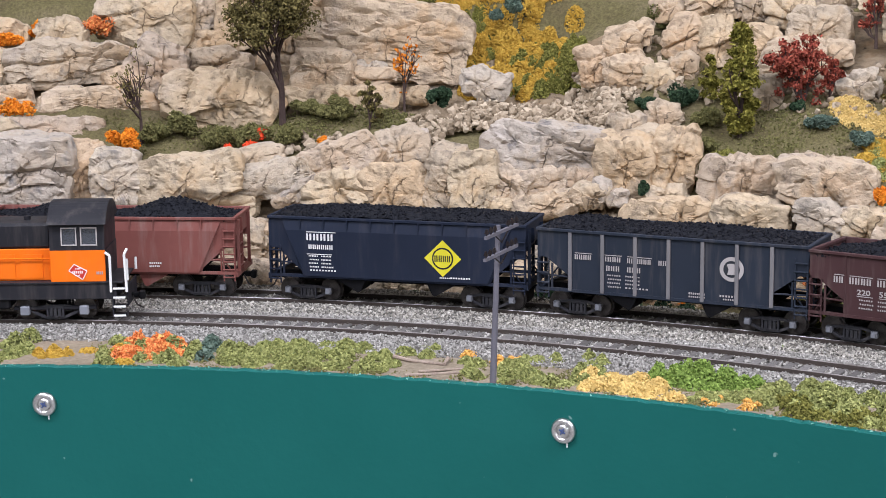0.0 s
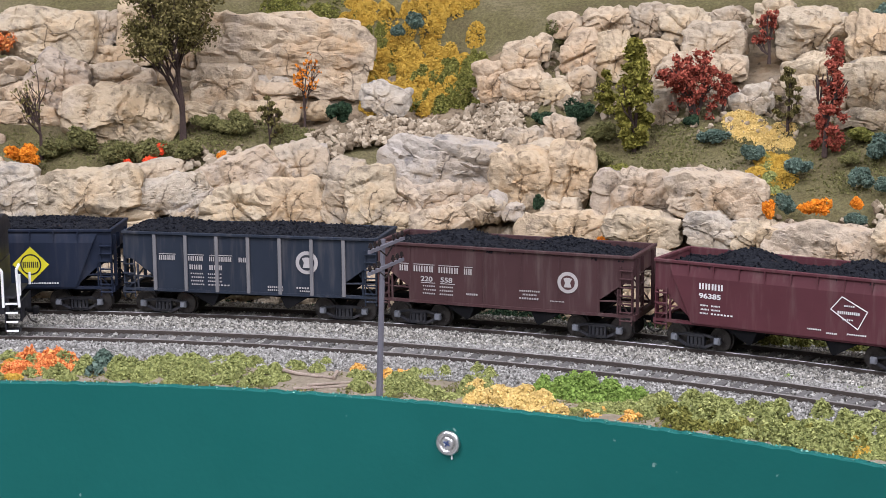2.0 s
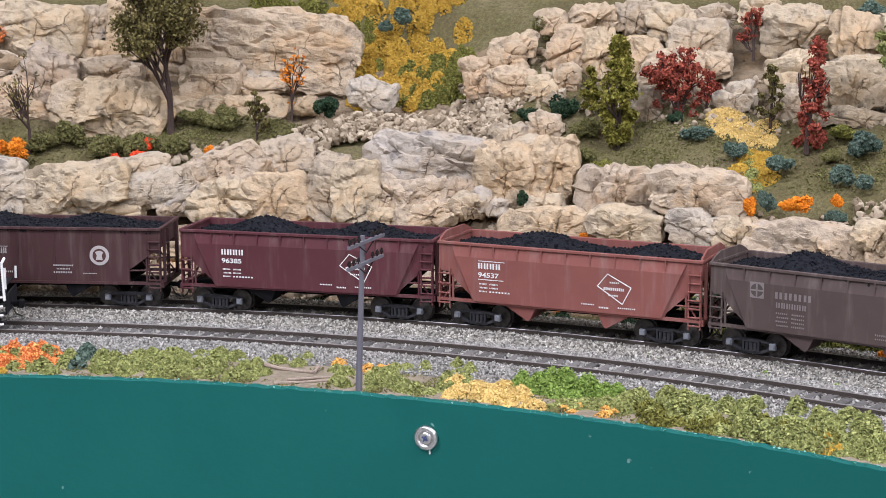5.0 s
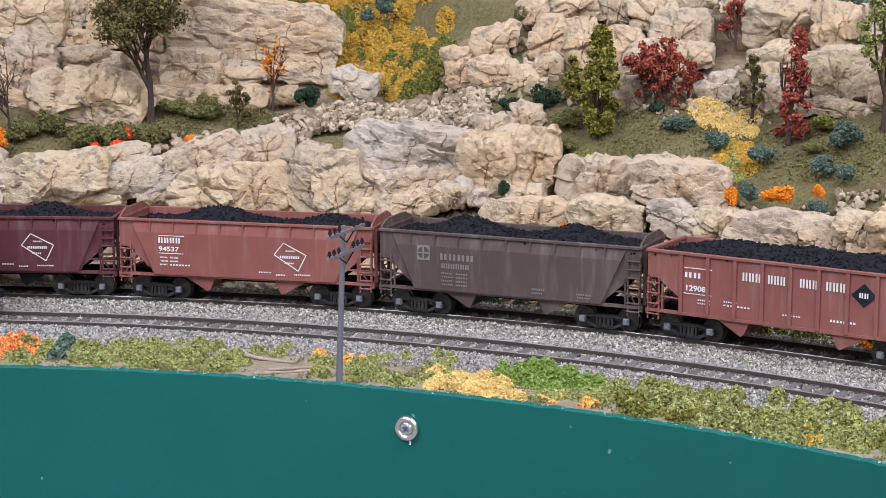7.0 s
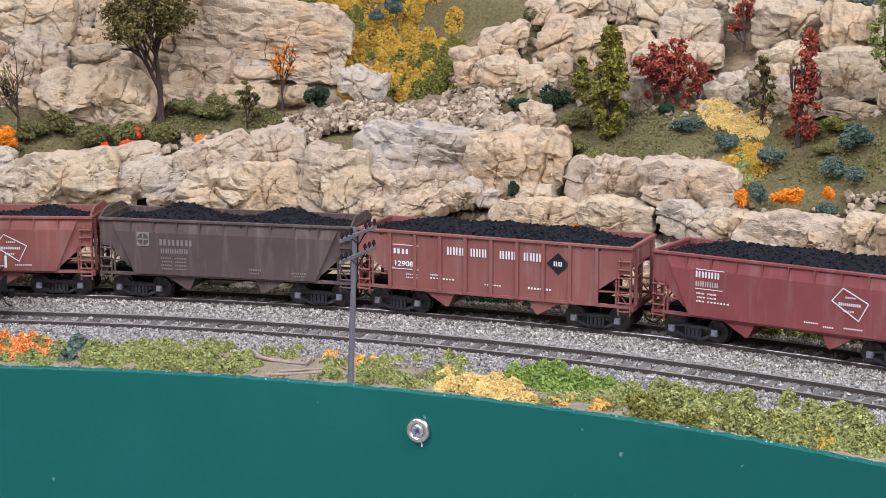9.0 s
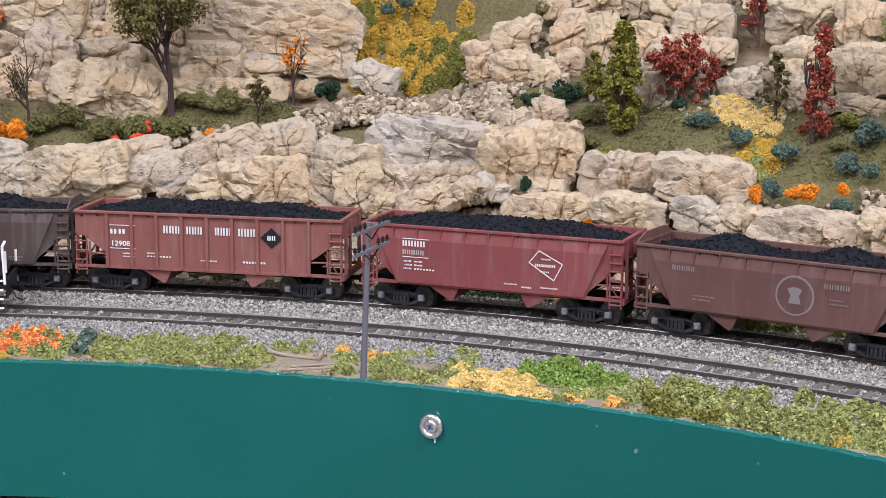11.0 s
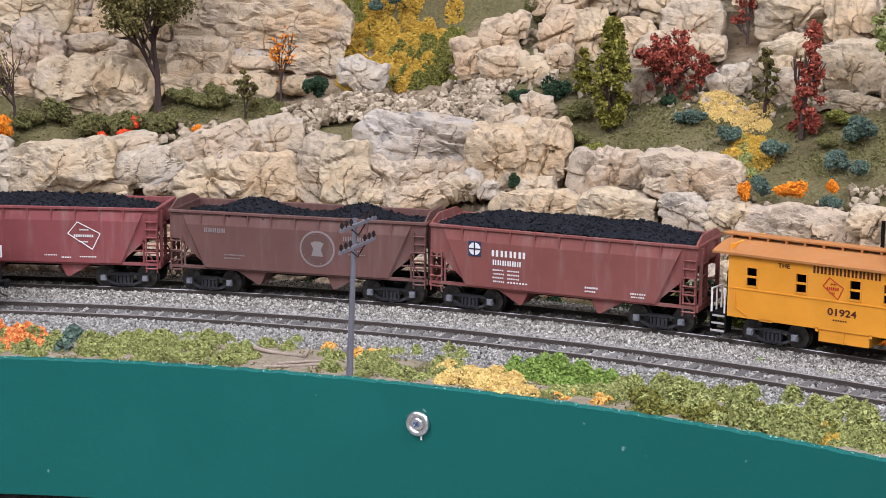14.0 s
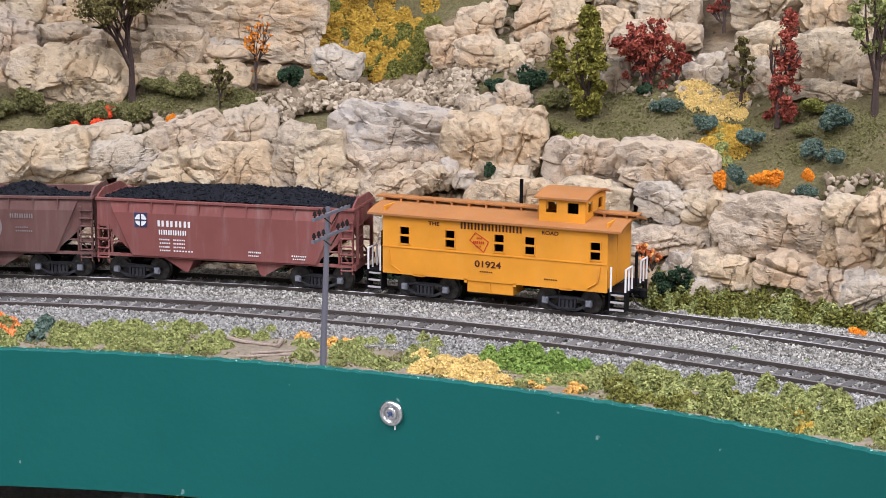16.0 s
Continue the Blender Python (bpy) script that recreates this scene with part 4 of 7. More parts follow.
def ring_herald(car, x, z, r, y, material, fill, inner=0.68, emblem=1.0):
    bm = bmesh.new()
    add_disc(bm, x, z, r, y, 0.0001)
    part("herald_disc", bm, material, car)
    bm = bmesh.new()
    add_disc(bm, x, z, r * inner, y, 0.0002)
    part("herald_centre", bm, fill, car)
    bm = bmesh.new()
    add_prism(bm, [(x + r * a * emblem, z + r * b * emblem) for a, b in ((-0.42, 0.36), (-0.14, 0.46), (0.14, 0.46), (0.42, 0.36), (0.24, 0.0), (0.36, -0.44), (-0.36, -0.44), (-0.24, 0.0))], y - 0.0003, y)
    for k in range(14):
        a = k * math.tau / 14
        add_box(bm, x + 0.82 * r * math.cos(a) - 0.00012, x + 0.82 * r * math.cos(a) + 0.00012, y - 0.0002, y, z + 0.82 * r * math.sin(a) - 0.0003, z + 0.82 * r * math.sin(a) + 0.0003)
    part("herald_emblem", bm, material, car)


def lead_marks(car, y, H):
    marks(car, y, [(-0.035, 0.016, 7, 0.009, 0.0012), (0.02, 0.0165, 6, 0.006, 0.0008), (0.02, 0.015, 6, 0.005, 0.0008), (-0.02, 0.015, 5, 0.005, 0.0008)])


def navy_marks(car, y, H):
    marks(car, y, [(-0.0415, 0.0290, 4, 0.0135, 0.0030), (-0.0415, 0.0326, 0, 0.0140, 0.00035), (-0.0415, 0.0225, 0, 0.012, 0.0003),
                   (-0.0400, 0.0150, 9, 0.013, 0.0007), (0.0210, 0.0142, 6, 0.0050, 0.0006), (0.0260, 0.0142, 8, 0.0095, 0.0008)] + data_block(-0.0405, 0.0215, 4, 0.011, 0.001))
    marks(car, y, [(-0.0405, 0.0250, 6, 0.0120, 0.0020)], M_WHITE, "number_bars")
    diamond(car, 0.0225, 0.0232, 0.0170, 0.0165, y, M_LOGO_YELLOW)
    bm = bmesh.new()
    add_disc(bm, 0.0225, 0.0232, 0.0049, y - 0.0001)
    part("herald_disc", bm, M_LOGO_BLACK, car)
    bm = bmesh.new()
    add_disc(bm, 0.0225, 0.0232, 0.0042, y - 0.0002)
    part("herald_centre", bm, M_LOGO_YELLOW, car)
    bm = bmesh.new()
    letter_bars(bm, 0.0188, 0.0218, 4, 0.0078, 0.0028, y - 0.0003)
    part("herald_letters", bm, M_LOGO_BLACK, car)


def slate_marks(car, y, H):
    marks(car, y, [(-0.0425, 0.0262, 4, 0.0080, 0.0021), (-0.0295, 0.0262, 4, 0.0085, 0.0021), (-0.0185, 0.0262, 6, 0.0110, 0.0021), (-0.0045, 0.0262, 2, 0.004, 0.0021),
                   (-0.0425, 0.0288, 0, 0.0080, 0.0003), (-0.0295, 0.0288, 0, 0.0085, 0.0003), (-0.0185, 0.0288, 0, 0.0110, 0.0003),
                   (-0.0280, 0.0222, 3, 0.0065, 0.0022), (-0.0185, 0.0222, 3, 0.0065, 0.0022), (0.009, 0.0150, 8, 0.0075, 0.0009), (0.009, 0.0137, 8, 0.0075, 0.0007),
                   (0.0225, 0.0150, 6, 0.0075, 0.0009), (0.0240, 0.0137, 5, 0.0050, 0.0007)] + data_block(-0.0275, 0.0200, 4, 0.0150, 0.004), M_DIMWHITE)
    ring_herald(car, 0.0275, 0.0270, 0.0052, y, M_DIMWHITE, paint("slate", (0.03, 0.033, 0.04)))


def tuscan_marks(car, y, H):
    rows = [(-0.0495, 0.0255, 2, 0.0045, 0.0026), (-0.0428, 0.0255, 4, 0.0098, 0.0026), (-0.0310, 0.0255, 4, 0.0098, 0.0026), (-0.0190, 0.0255, 2, 0.0040, 0.0026),
                   (-0.0495, 0.0286, 0, 0.0045, 0.0003), (-0.0428, 0.0286, 0, 0.0098, 0.0003), (-0.0310, 0.0286, 0, 0.0098, 0.0003), (-0.0190, 0.0286, 0, 0.0040, 0.0003),
                   (-0.0395, 0.0206, 0, 0.0068, 0.0003), (-0.0302, 0.0206, 0, 0.0068, 0.0003), (0.0065, 0.0198, 10, 0.0095, 0.0008), (0.0080, 0.0182, 9, 0.0065, 0.0008),
                   (0.0065, 0.0165, 8, 0.0090, 0.0009), (-0.0180, 0.0165, 6, 0.0055, 0.0009), (0.0205, 0.0163, 10, 0.0065, 0.0005)] + data_block(-0.0385, 0.0190, 3, 0.0145, 0)
    marks(car, y, [(x + 0.0015, z, n, w, h) for x, z, n, w, h in rows], M_DIMWHITE)
    text_part("car_number", "220", 0.0022, -0.0380, y - 0.0001, 0.0214, M_DIMWHITE, car, 1.25)
    text_part("car_number", "558", 0.0022, -0.0287, y - 0.0001, 0.0214, M_DIMWHITE, car, 1.25)
    ring_herald(car, 0.0298, 0.0250, 0.0046, y, M_DIMWHITE, paint("herald_maroon", (0.075, 0.035, 0.035)))


def milw_marks(number, x=-0.0405, z=0.0285, herald=(0.0215, 0.0240), under=True):
    def put(car, y, H):
        rows = [(x, z, 4, 0.0112, 0.0025)] + data_block(x + 0.0005, z - 0.0070, 3, 0.0090, 0.006)
        rows += [(0.0075, 0.0155, 8, 0.0060, 0.0006), (0.0155, 0.0145, 6, 0.0045, 0.0007), (0.0240, 0.0150, 9, 0.0080, 0.0006)]
        if under:
            rows += [(x, z + 0.0032, 0, 0.0125, 0.0003), (x, z - 0.0049, 0, 0.0120, 0.0003)]
        marks(car, y, rows)
        if number:
            text_part("car_number", number, 0.0021, x, y - 0.0001, z - 0.0037, M_WHITE, car, 1.35)
        else:
            marks(car, y, [(x, z - 0.0037, 5, 0.0105, 0.0021)], M_DIMWHITE, "number_bars")
        tilted_frame(car, herald[0], herald[1], 0.0150, 0.0125, y, M_WHITE)
    return put


def cross_marks(dim, blue):
    def put(car, y, H):
        W_ = M_FAINT if dim else M_WHITE
        marks(car, y, [(-0.0305, 0.0262, 4, 0.0165, 0.0027), (0.012, 0.0162, 7, 0.0060, 0.0008), (0.012, 0.0147, 6, 0.0050, 0.0006), (0.0320, 0.0155, 7, 0.0070, 0.0007), (0.0325, 0.0142, 6, 0.0060, 0.0006)]
              + [(-0.0300, 0.0225, 6, 0.0135, 0.0022)] + data_block(-0.0300, 0.0200, 4, 0.0125, 0.004 if not dim else 0), W_)
        bm = bmesh.new()
        add_bars(bm, -0.0415, 0.0255, 0.0060, 0.0065, y)
        part("herald_panel", bm, W_ if not blue else paint("herald_blue", (0.03, 0.04, 0.09)), car)
        bm = bmesh.new()
        add_disc(bm, -0.0385, 0.02875, 0.0027, y - 0.0001)
        part("herald_disc", bm, W_ if blue else paint("herald_grey", (0.08, 0.065, 0.06)), car)
        bm = bmesh.new()
        add_bars(bm, -0.0388, 0.0258, 0.0006, 0.0059, y - 0.0001, 0.0003)
        add_bars(bm, -0.0413, 0.0284, 0.0056, 0.0006, y - 0.0001, 0.0003)
        part("herald_cross", bm, paint("herald_ink", (0.03, 0.03, 0.05)) if blue else W_, car)
    return put


def lehigh_marks(car, y, H):
    marks(car, y, [(-0.0460, 0.0276, 2, 0.0080, 0.0022), (-0.0465, 0.0315, 0, 0.0125, 0.0003), (-0.0465, 0.0208, 0, 0.0125, 0.0003), (-0.0400, 0.0184, 6, 0.0058, 0.0006), (-0.0400, 0.0170, 6, 0.0058, 0.0006),
                   (-0.0285, 0.0190, 6, 0.0060, 0.0006), (-0.0285, 0.0175, 8, 0.0120, 0.0007), (0.0170, 0.0165, 8, 0.0110, 0.0010), (-0.003, 0.0166, 7, 0.008, 0.0006)])
    text_part("car_number", "12908", 0.0023, -0.0460, y - 0.0001, 0.0222, M_WHITE, car, 1.2)
    marks(car, y, [(-0.0205, 0.0288, 3, 0.0085, 0.0035), (-0.0095, 0.0288, 3, 0.0080, 0.0035), (0.0040, 0.0288, 3, 0.0080, 0.0035), (0.0150, 0.0288, 3, 0.0085, 0.0035)], M_WHITE, "bold_letters")
    diamond(car, 0.0305, 0.0285, 0.0105, 0.0095, y, M_LOGO_BLACK)
    marks(car, y - 0.0001, [(0.0286, 0.0275, 2, 0.0042, 0.0020)], M_WHITE, "herald_letters")


def goat_marks(car, y, H):
    marks(car, y, [(-0.0430, 0.0286, 5, 0.0105, 0.0020), (0.0225, 0.0280, 5, 0.0110, 0.0020), (-0.0335, 0.0185, 9, 0.0100, 0.0006), (-0.0335, 0.0170, 8, 0.0080, 0.0006), (0.025, 0.0235, 6, 0.0060, 0.0006), (0.025, 0.0218, 8, 0.0080, 0.0006)], M_FAINT)
    ring_herald(car, 0.0105, 0.0238, 0.0082, y, M_FAINT, paint("herald_brown", (0.11, 0.06, 0.054)), 0.90, 0.9)


TWO = ((0.28, 0.0075, 0.13), (0.71, 0.0070, 0.12))
HEAP = ((0.2, 0.0045, 0.14), (0.5, 0.0058, 0.22), (0.78, 0.0045, 0.13))
TRAIN = [
    (hopper("offset", "oxide red twin-bay hopper car heaped with coal", (0.175, 0.062, 0.052), lead_marks, humps=((0.28, 0.006, 0.12), (0.74, 0.0080, 0.15)), base=0.0362, seed=1), -0.6640),
    (hopper("offset", "near-black hopper car with a yellow diamond herald", (0.012, 0.017, 0.032), navy_marks, humps=((0.3, 0.0032, 0.24), (0.75, 0.0026, 0.22)), base=0.0391, wear=0.05, seed=2, bays="black", top=0.0395), -0.5252),
    (hopper("ribbed", "slate-black ribbed hopper car with weathered grey ribs", (0.020, 0.026, 0.039), slate_marks, humps=((0.12, 0.0036, 0.12), (0.6, 0.0030, 0.25)), base=0.0384, wear=0.12, rib_col=(0.16, 0.155, 0.16), seed=3, bays="black", top=0.0390), -0.3971),
    (hopper("panel", "dark tuscan brown flat-sided hopper car with coal", (0.060, 0.029, 0.030), tuscan_marks, humps=((0.27, 0.0062, 0.15), (0.70, 0.0055, 0.14)), base=0.0355, wear=0.15, seed=4, bays="black", L=0.1172), -0.2757),
    (hopper("offset", "dark maroon twin-bay hopper car with two coal heaps", (0.088, 0.028, 0.034), milw_marks("96385", -0.0395, 0.0272, (0.0245, 0.0238), False), humps=TWO, seed=5, bays="black", wear=0.15), -0.1450),
    (hopper("offset", "light oxide red hopper car with rounded end shields", (0.215, 0.078, 0.066), milw_marks("94537", -0.0405, 0.0272, (0.0222, 0.0232)), humps=((0.34, 0.0070, 0.15), (0.80, 0.0055, 0.10)), seed=6, peak=0.0035), -0.0199),
    (hopper("offset", "grey-brown hopper car with rounded ends and coal heaps", (0.085, 0.060, 0.056), cross_marks(True, False), humps=TWO, seed=7, peak=0.0035, base=0.0350), 0.1063),
    (hopper("posts", "oxide red hopper car with nine outside posts", (0.225, 0.085, 0.073), lehigh_marks, L=0.1262, humps=HEAP, seed=8, base=0.0352), 0.2320),
    (hopper("offset", "maroon red hopper car full of heaped coal", (0.205, 0.058, 0.058), milw_marks("", -0.0400, 0.0288, (0.0262, 0.0250)), humps=HEAP, seed=9, base=0.0352), 0.3703),
    (hopper("offset", "dull brown hopper car with a round herald", (0.125, 0.062, 0.054), goat_marks, humps=TWO, seed=10, peak=0.0035, wear=0.15, bays="same"), 0.4987),
    (hopper("offset", "oxide red hopper car with rounded ends and lumpy coal", (0.195, 0.066, 0.058), cross_marks(False, True), humps=HEAP, seed=11, peak=0.0035, base=0.0370), 0.6233),
]
HALF = [0.0613] * 7 + [0.0644] + [0.0613] * 3


# ---- caboose ----
def pierced_wall(x0, x1, z0, z1, holes, y0, y1):
    """A wall with openings that go through it; holes are (xa, xb, za, zb)."""
    bm = bmesh.new()
    xs = sorted({x0, x1, *(h[0] for h in holes), *(h[1] for h in holes)})
    zs = sorted({z0, z1, *(h[2] for h in holes), *(h[3] for h in holes)})
    for xa, xb in zip(xs, xs[1:]):
        for za, zb in zip(zs, zs[1:]):
            mx, mz = (xa + xb) / 2, (za + zb) / 2
            if not any(h[0] < mx < h[1] and h[2] < mz < h[3] for h in holes):
                add_box(bm, xa, xb, y0, y1, za, zb)
    bmesh.ops.remove_doubles(bm, verts=bm.verts, dist=1e-6)
    return bm


def caboose():
    O = paint("caboose_orange", (0.67, 0.27, 0.028), 0.55, 0.12, (0.5, 0.33, 0.16))
    ROOF = paint("caboose_roof", (0.36, 0.150, 0.050), 0.75, 0.35, (0.33, 0.20, 0.12))
    INK = paint("caboose_ink", (0.07, 0.02, 0.012), 0.6, 0.05)
    car = thing("caboose", Matrix(), "orange caboose with cupola and brown roof at the train's end", "caboose", "coal train")
    H, W, zb, zt = 0.0510, 0.0165, 0.0115, 0.0372
    frac = (0.102, 0.310, 0.530, 0.665, 0.948)
    holes = [(-H + 2 * H * f - 0.0021, -H + 2 * H * f + 0.0021, 0.0245, 0.0318) for f in frac]
    for sgn in (-1, 1):
        part("side_wall", pierced_wall(-H, H, zb, zt, holes, *sorted((sgn * W, sgn * (W - 0.0009)))), O, car)
        for xa, xb, za, zc in holes:
            bm = bmesh.new()
            y0, y1 = sorted((sgn * (W + 0.0003), sgn * (W - 0.0006)))
            for a in ((xa - 0.0005, xa, za - 0.0004, zc + 0.0004), (xb, xb + 0.0005, za - 0.0004, zc + 0.0004), (xa, xb, zc, zc + 0.0005), (xa - 0.0006, xb + 0.0006, za - 0.0006, za), (xa, xb, (za + zc) / 2 - 0.0004, (za + zc) / 2 + 0.0004)):
                add_box(bm, a[0], a[1], y0, y1, a[2], a[3])
            part("window_frame", bm, O, car)
        bm = bmesh.new()
        add_box(bm, -H, H, *sorted((sgn * W, sgn * (W + 0.0003))), 0.0226, 0.0231)
        add_box(bm, -H, H, *sorted((sgn * W, sgn * (W + 0.0003))), zt - 0.0012, zt)
        part("belt_rail", bm, O, car)
    part("interior", box(-H + 0.002, H - 0.002, -0.004, 0.004, zb, 0.034), M_SHADOWGAP, car)
    part("cabin_floor", box(-H, H, -W + 0.001, W - 0.001, zb, zb + 0.0008), M_SHADOWGAP, car)
    for sgn in (-1, 1):
        part("end_wall", box(*sorted((sgn * H, sgn * (H - 0.0009))), -W + 0.0009, W - 0.0009, zb, zt + 0.003), O, car)
        part("end_door", box(*sorted((sgn * H, sgn * (H + 0.0003))), -0.0035, 0.0035, zb + 0.001, zt - 0.004, 0.0001), O, car)
        part("platform", box(*sorted((sgn * H, sgn * (H + 0.0080))), -W + 0.0015, W - 0.0015, zb - 0.0012, zb, 0.0002), M_BLACK, car)
        for y in (-1, 1):
            st = bmesh.new()
            for k in range(3):
                add_box(st, *sorted((sgn * (H + 0.0010), sgn * (H + 0.0076))), *sorted((y * (W - 0.001 + 0.0006 * k - 0.0010), y * (W - 0.006 + 0.0006 * k))), 0.0035 + 0.0030 * (2 - k), 0.0042 + 0.0030 * (2 - k))
            for e in (0.0010, 0.0076):
                add_box(st, *sorted((sgn * (H + e - 0.0003), sgn * (H + e + 0.0003))), *sorted((y * (W - 0.0005), y * (W - 0.0060))), 0.0032, zb)
            steps = part("steps", st, M_BLACK, car, "black steps with pale worn edges")
            ed = bmesh.new()
            for k in range(3):
                add_box(ed, *sorted((sgn * (H + 0.0012), sgn * (H + 0.0074))), *sorted((y * (W - 0.0019 + 0.0006 * k), y * (W - 0.0015 + 0.0006 * k))), 0.0036 + 0.0030 * (2 - k), 0.0044 + 0.0030 * (2 - k))
            part("step_edge", ed, M_DIMWHITE, steps)
        xs = sgn * (H + 0.0076)
        for y0, y1 in ((-0.0150, -0.0060), (0.0060, 0.0150)):
            run = [((xs, y0, zb), (xs, y0, 0.021)), ((xs, y0, 0.021), (xs, y1, 0.021)), ((xs, y1, 0.021), (xs, y1, zb))]
            part("end_railing", rods(run, 0.00045), M_WHITE, car, "white wire end railing")
            part("railing_post", rods([((xs, (y0 + y1) / 2, zb), (xs, (y0 + y1) / 2, 0.021))], 0.0004), M_WHITE, car)
        part("grab_iron", rods([((sgn * (H + 0.0015), -0.0158, zb), (sgn * (H + 0.0015), -0.0158, 0.022))], 0.0004), M_WHITE, car)
        part("brake_stand", rods([((xs, 0.0, zb), (xs, 0.0, 0.0255)), ((xs - 0.0004, 0, 0.0255), (xs + 0.0004, 0, 0.0255))], 0.0007), M_BLACK, car)
        coupler(car, sgn * (H + 0.0050), sgn)
        truck(car, sgn * 0.0325)
    # roof: shallow arch, with eaves past the platforms
    bm = bmesh.new()
    rows = []
    for x in (-H - 0.0066, -H - 0.0061, H + 0.0057, H + 0.0062):
        rows.append([bm.verts.new((x, y, zt + 0.0030 * (1 - (y / 0.0182) ** 2) + 0.0002)) for y in np.linspace(-0.0182, 0.0182, 13)] + [bm.verts.new((x, y, zt + 0.0030 * (1 - (y / 0.0182) ** 2) - 0.0007)) for y in np.linspace(0.0182, -0.0182, 13)])
    for a, b in zip(rows, rows[1:]):
        for k in range(26):
            bm.faces.new((a[k], b[k], b[(k + 1) % 26], a[(k + 1) % 26]))
    bm.faces.new(rows[0])
    bm.faces.new(rows[-1][::-1])
    bmesh.ops.recalc_face_normals(bm, faces=bm.faces)
    part("roof", bm, ROOF, car, "weathered brown-orange arched roof")
    cx0, cx1, cw, c0, c1 = 0.0196, 0.0400, 0.0135, zt + 0.0010, 0.0490
    for xa, xb in ((-H - 0.0095, cx0), (cx1, H + 0.0085)):
        walk_way = part("roof_walk", box(xa, xb, -0.0030, 0.0030, zt + 0.0044, zt + 0.0052, 0.0001), ROOF, car)
        bm = bmesh.new()
        n = max(2, int((xb - xa) / 0.008))
        for k in range(n):
            add_box(bm, xa + (k + 0.5) * (xb - xa) / n - 0.0005, xa + (k + 0.5) * (xb - xa) / n + 0.0005, -0.0028, 0.0028, zt + 0.0022, zt + 0.0044)
        part("walk_support", bm, ROOF, walk_way)
    # cupola
    ch = [(cx0 + 0.0030, cx0 + 0.0078, 0.0425, 0.0470), (cx1 - 0.0078, cx1 - 0.0030, 0.0425, 0.0470)]
    for sgn in (-1, 1):
        part("cupola_side", pierced_wall(cx0, cx1, c0, c1, ch, *sorted((sgn * cw, sgn * (cw - 0.0008)))), O, car)
        eh = [(-0.0095, -0.0040, 0.0425, 0.0470), (0.0040, 0.0095, 0.0425, 0.0470)]
        w = pierced_wall(-cw + 0.0008, cw - 0.0008, c0, c1, eh, -0.0004, 0.0004)
        bmesh.ops.transform(w, matrix=Matrix.Translation(((cx0 + 0.0004) if sgn < 0 else (cx1 - 0.0004), 0, 0)) @ Matrix.Rotation(math.pi / 2, 4, "Z"), verts=w.verts)
        part("cupola_end", w, O, car)
    part("cupola_seat", box(cx0 + 0.004, cx1 - 0.004, -0.003, 0.003, c0, 0.046), M_SHADOWGAP, car)
    bm = bmesh.new()
    rows = [[bm.verts.new((x, y, c1 + 0.0022 * (1 - (y / 0.0150) ** 2) + 0.0001)) for y in np.linspace(-0.0150, 0.0150, 11)] + [bm.verts.new((x, y, c1 + 0.0022 * (1 - (y / 0.0150) ** 2) - 0.0008)) for y in np.linspace(0.0150, -0.0150, 11)] for x in (cx0 - 0.0016, cx1 + 0.0016)]
    for k in range(22):
        bm.faces.new((rows[0][k], rows[1][k], rows[1][(k + 1) % 22], rows[0][(k + 1) % 22]))
    bm.faces.new(rows[0])
    bm.faces.new(rows[1][::-1])
    bmesh.ops.recalc_face_normals(bm, faces=bm.faces)
    part("cupola_roof", bm, ROOF, car)
    part("smoke_stack", rods([((0.0052, 0.004, zt + 0.001), (0.0052, 0.004, 0.0520)), ((0.0052, 0.004, 0.0505), (0.0052, 0.004, 0.0528))], 0.0008, 10), M_BLACK, car, "thin black stove pipe")
    for e in (-1, 1):
        run = [((e * (H - 0.003), -W - 0.0004, 0.0215), (e * (H - 0.004), -W - 0.0004, 0.0150)), ((e * (H - 0.004), -W - 0.0004, 0.0150), (e * (H - 0.0085), -W - 0.0004, 0.0122))]
        part("grab_rail", rods(run, 0.00025), O, car)
    bx = box(-0.0115, 0.0095, -W + 0.0005, W - 0.0005, 0.0058, zb, 0.0002)
    add_box(bx, -0.0128, -0.0115, -W, W, 0.0098, zb)
    add_box(bx, 0.0095, 0.0108, -W, W, 0.0098, zb)
    add_box(bx, -0.0012, -0.0008, -W + 0.0001, W - 0.0001, 0.0058, zb)
    part("battery_box", bx, O, car)
    ss = bmesh.new()
    for x in (-0.034, 0.033):
        add_box(ss, x - 0.0028, x + 0.0028, -W, W, zb - 0.0010, zb)
    add_box(ss, -H, H, -W, -W + 0.002, zb - 0.0006, zb)
    part("side_sill", ss, O, car)
    part("underframe", box(-H, H, -0.004, 0.004, 0.0070, zb, 0.0003), M_BLACK, car)
    y = -W - 0.0001
    text_part("word", "THE", 0.0017, -H + 0.0215, y, 0.0335, INK, car, 1.2)
    text_part("word", "ROAD", 0.0016, -H + 0.0730, y, 0.0335, INK, car, 1.2)
    text_part("car_number", "01924", 0.0028, -H + 0.0430, y, 0.0172, INK, car, 1.25)
    marks(car, y, [(-H + 0.0365, 0.0331, 9, 0.0285, 0.0029)], INK, "name_bars")
    marks(car, y, [(-H + 0.0455, 0.0150, 6, 0.0060, 0.0006), (-H + 0.0745, 0.0142, 6, 0.0060, 0.0006)], INK, "small_bars")
    tilted_frame(car, -H + 0.0450, 0.0278, 0.0085, 0.0082, y, M_LOGO_RED, None, 0.0022, 0.0003)
    return car


TRAIN.append((caboose(), 0.7597))
HALF.append(0.0522)


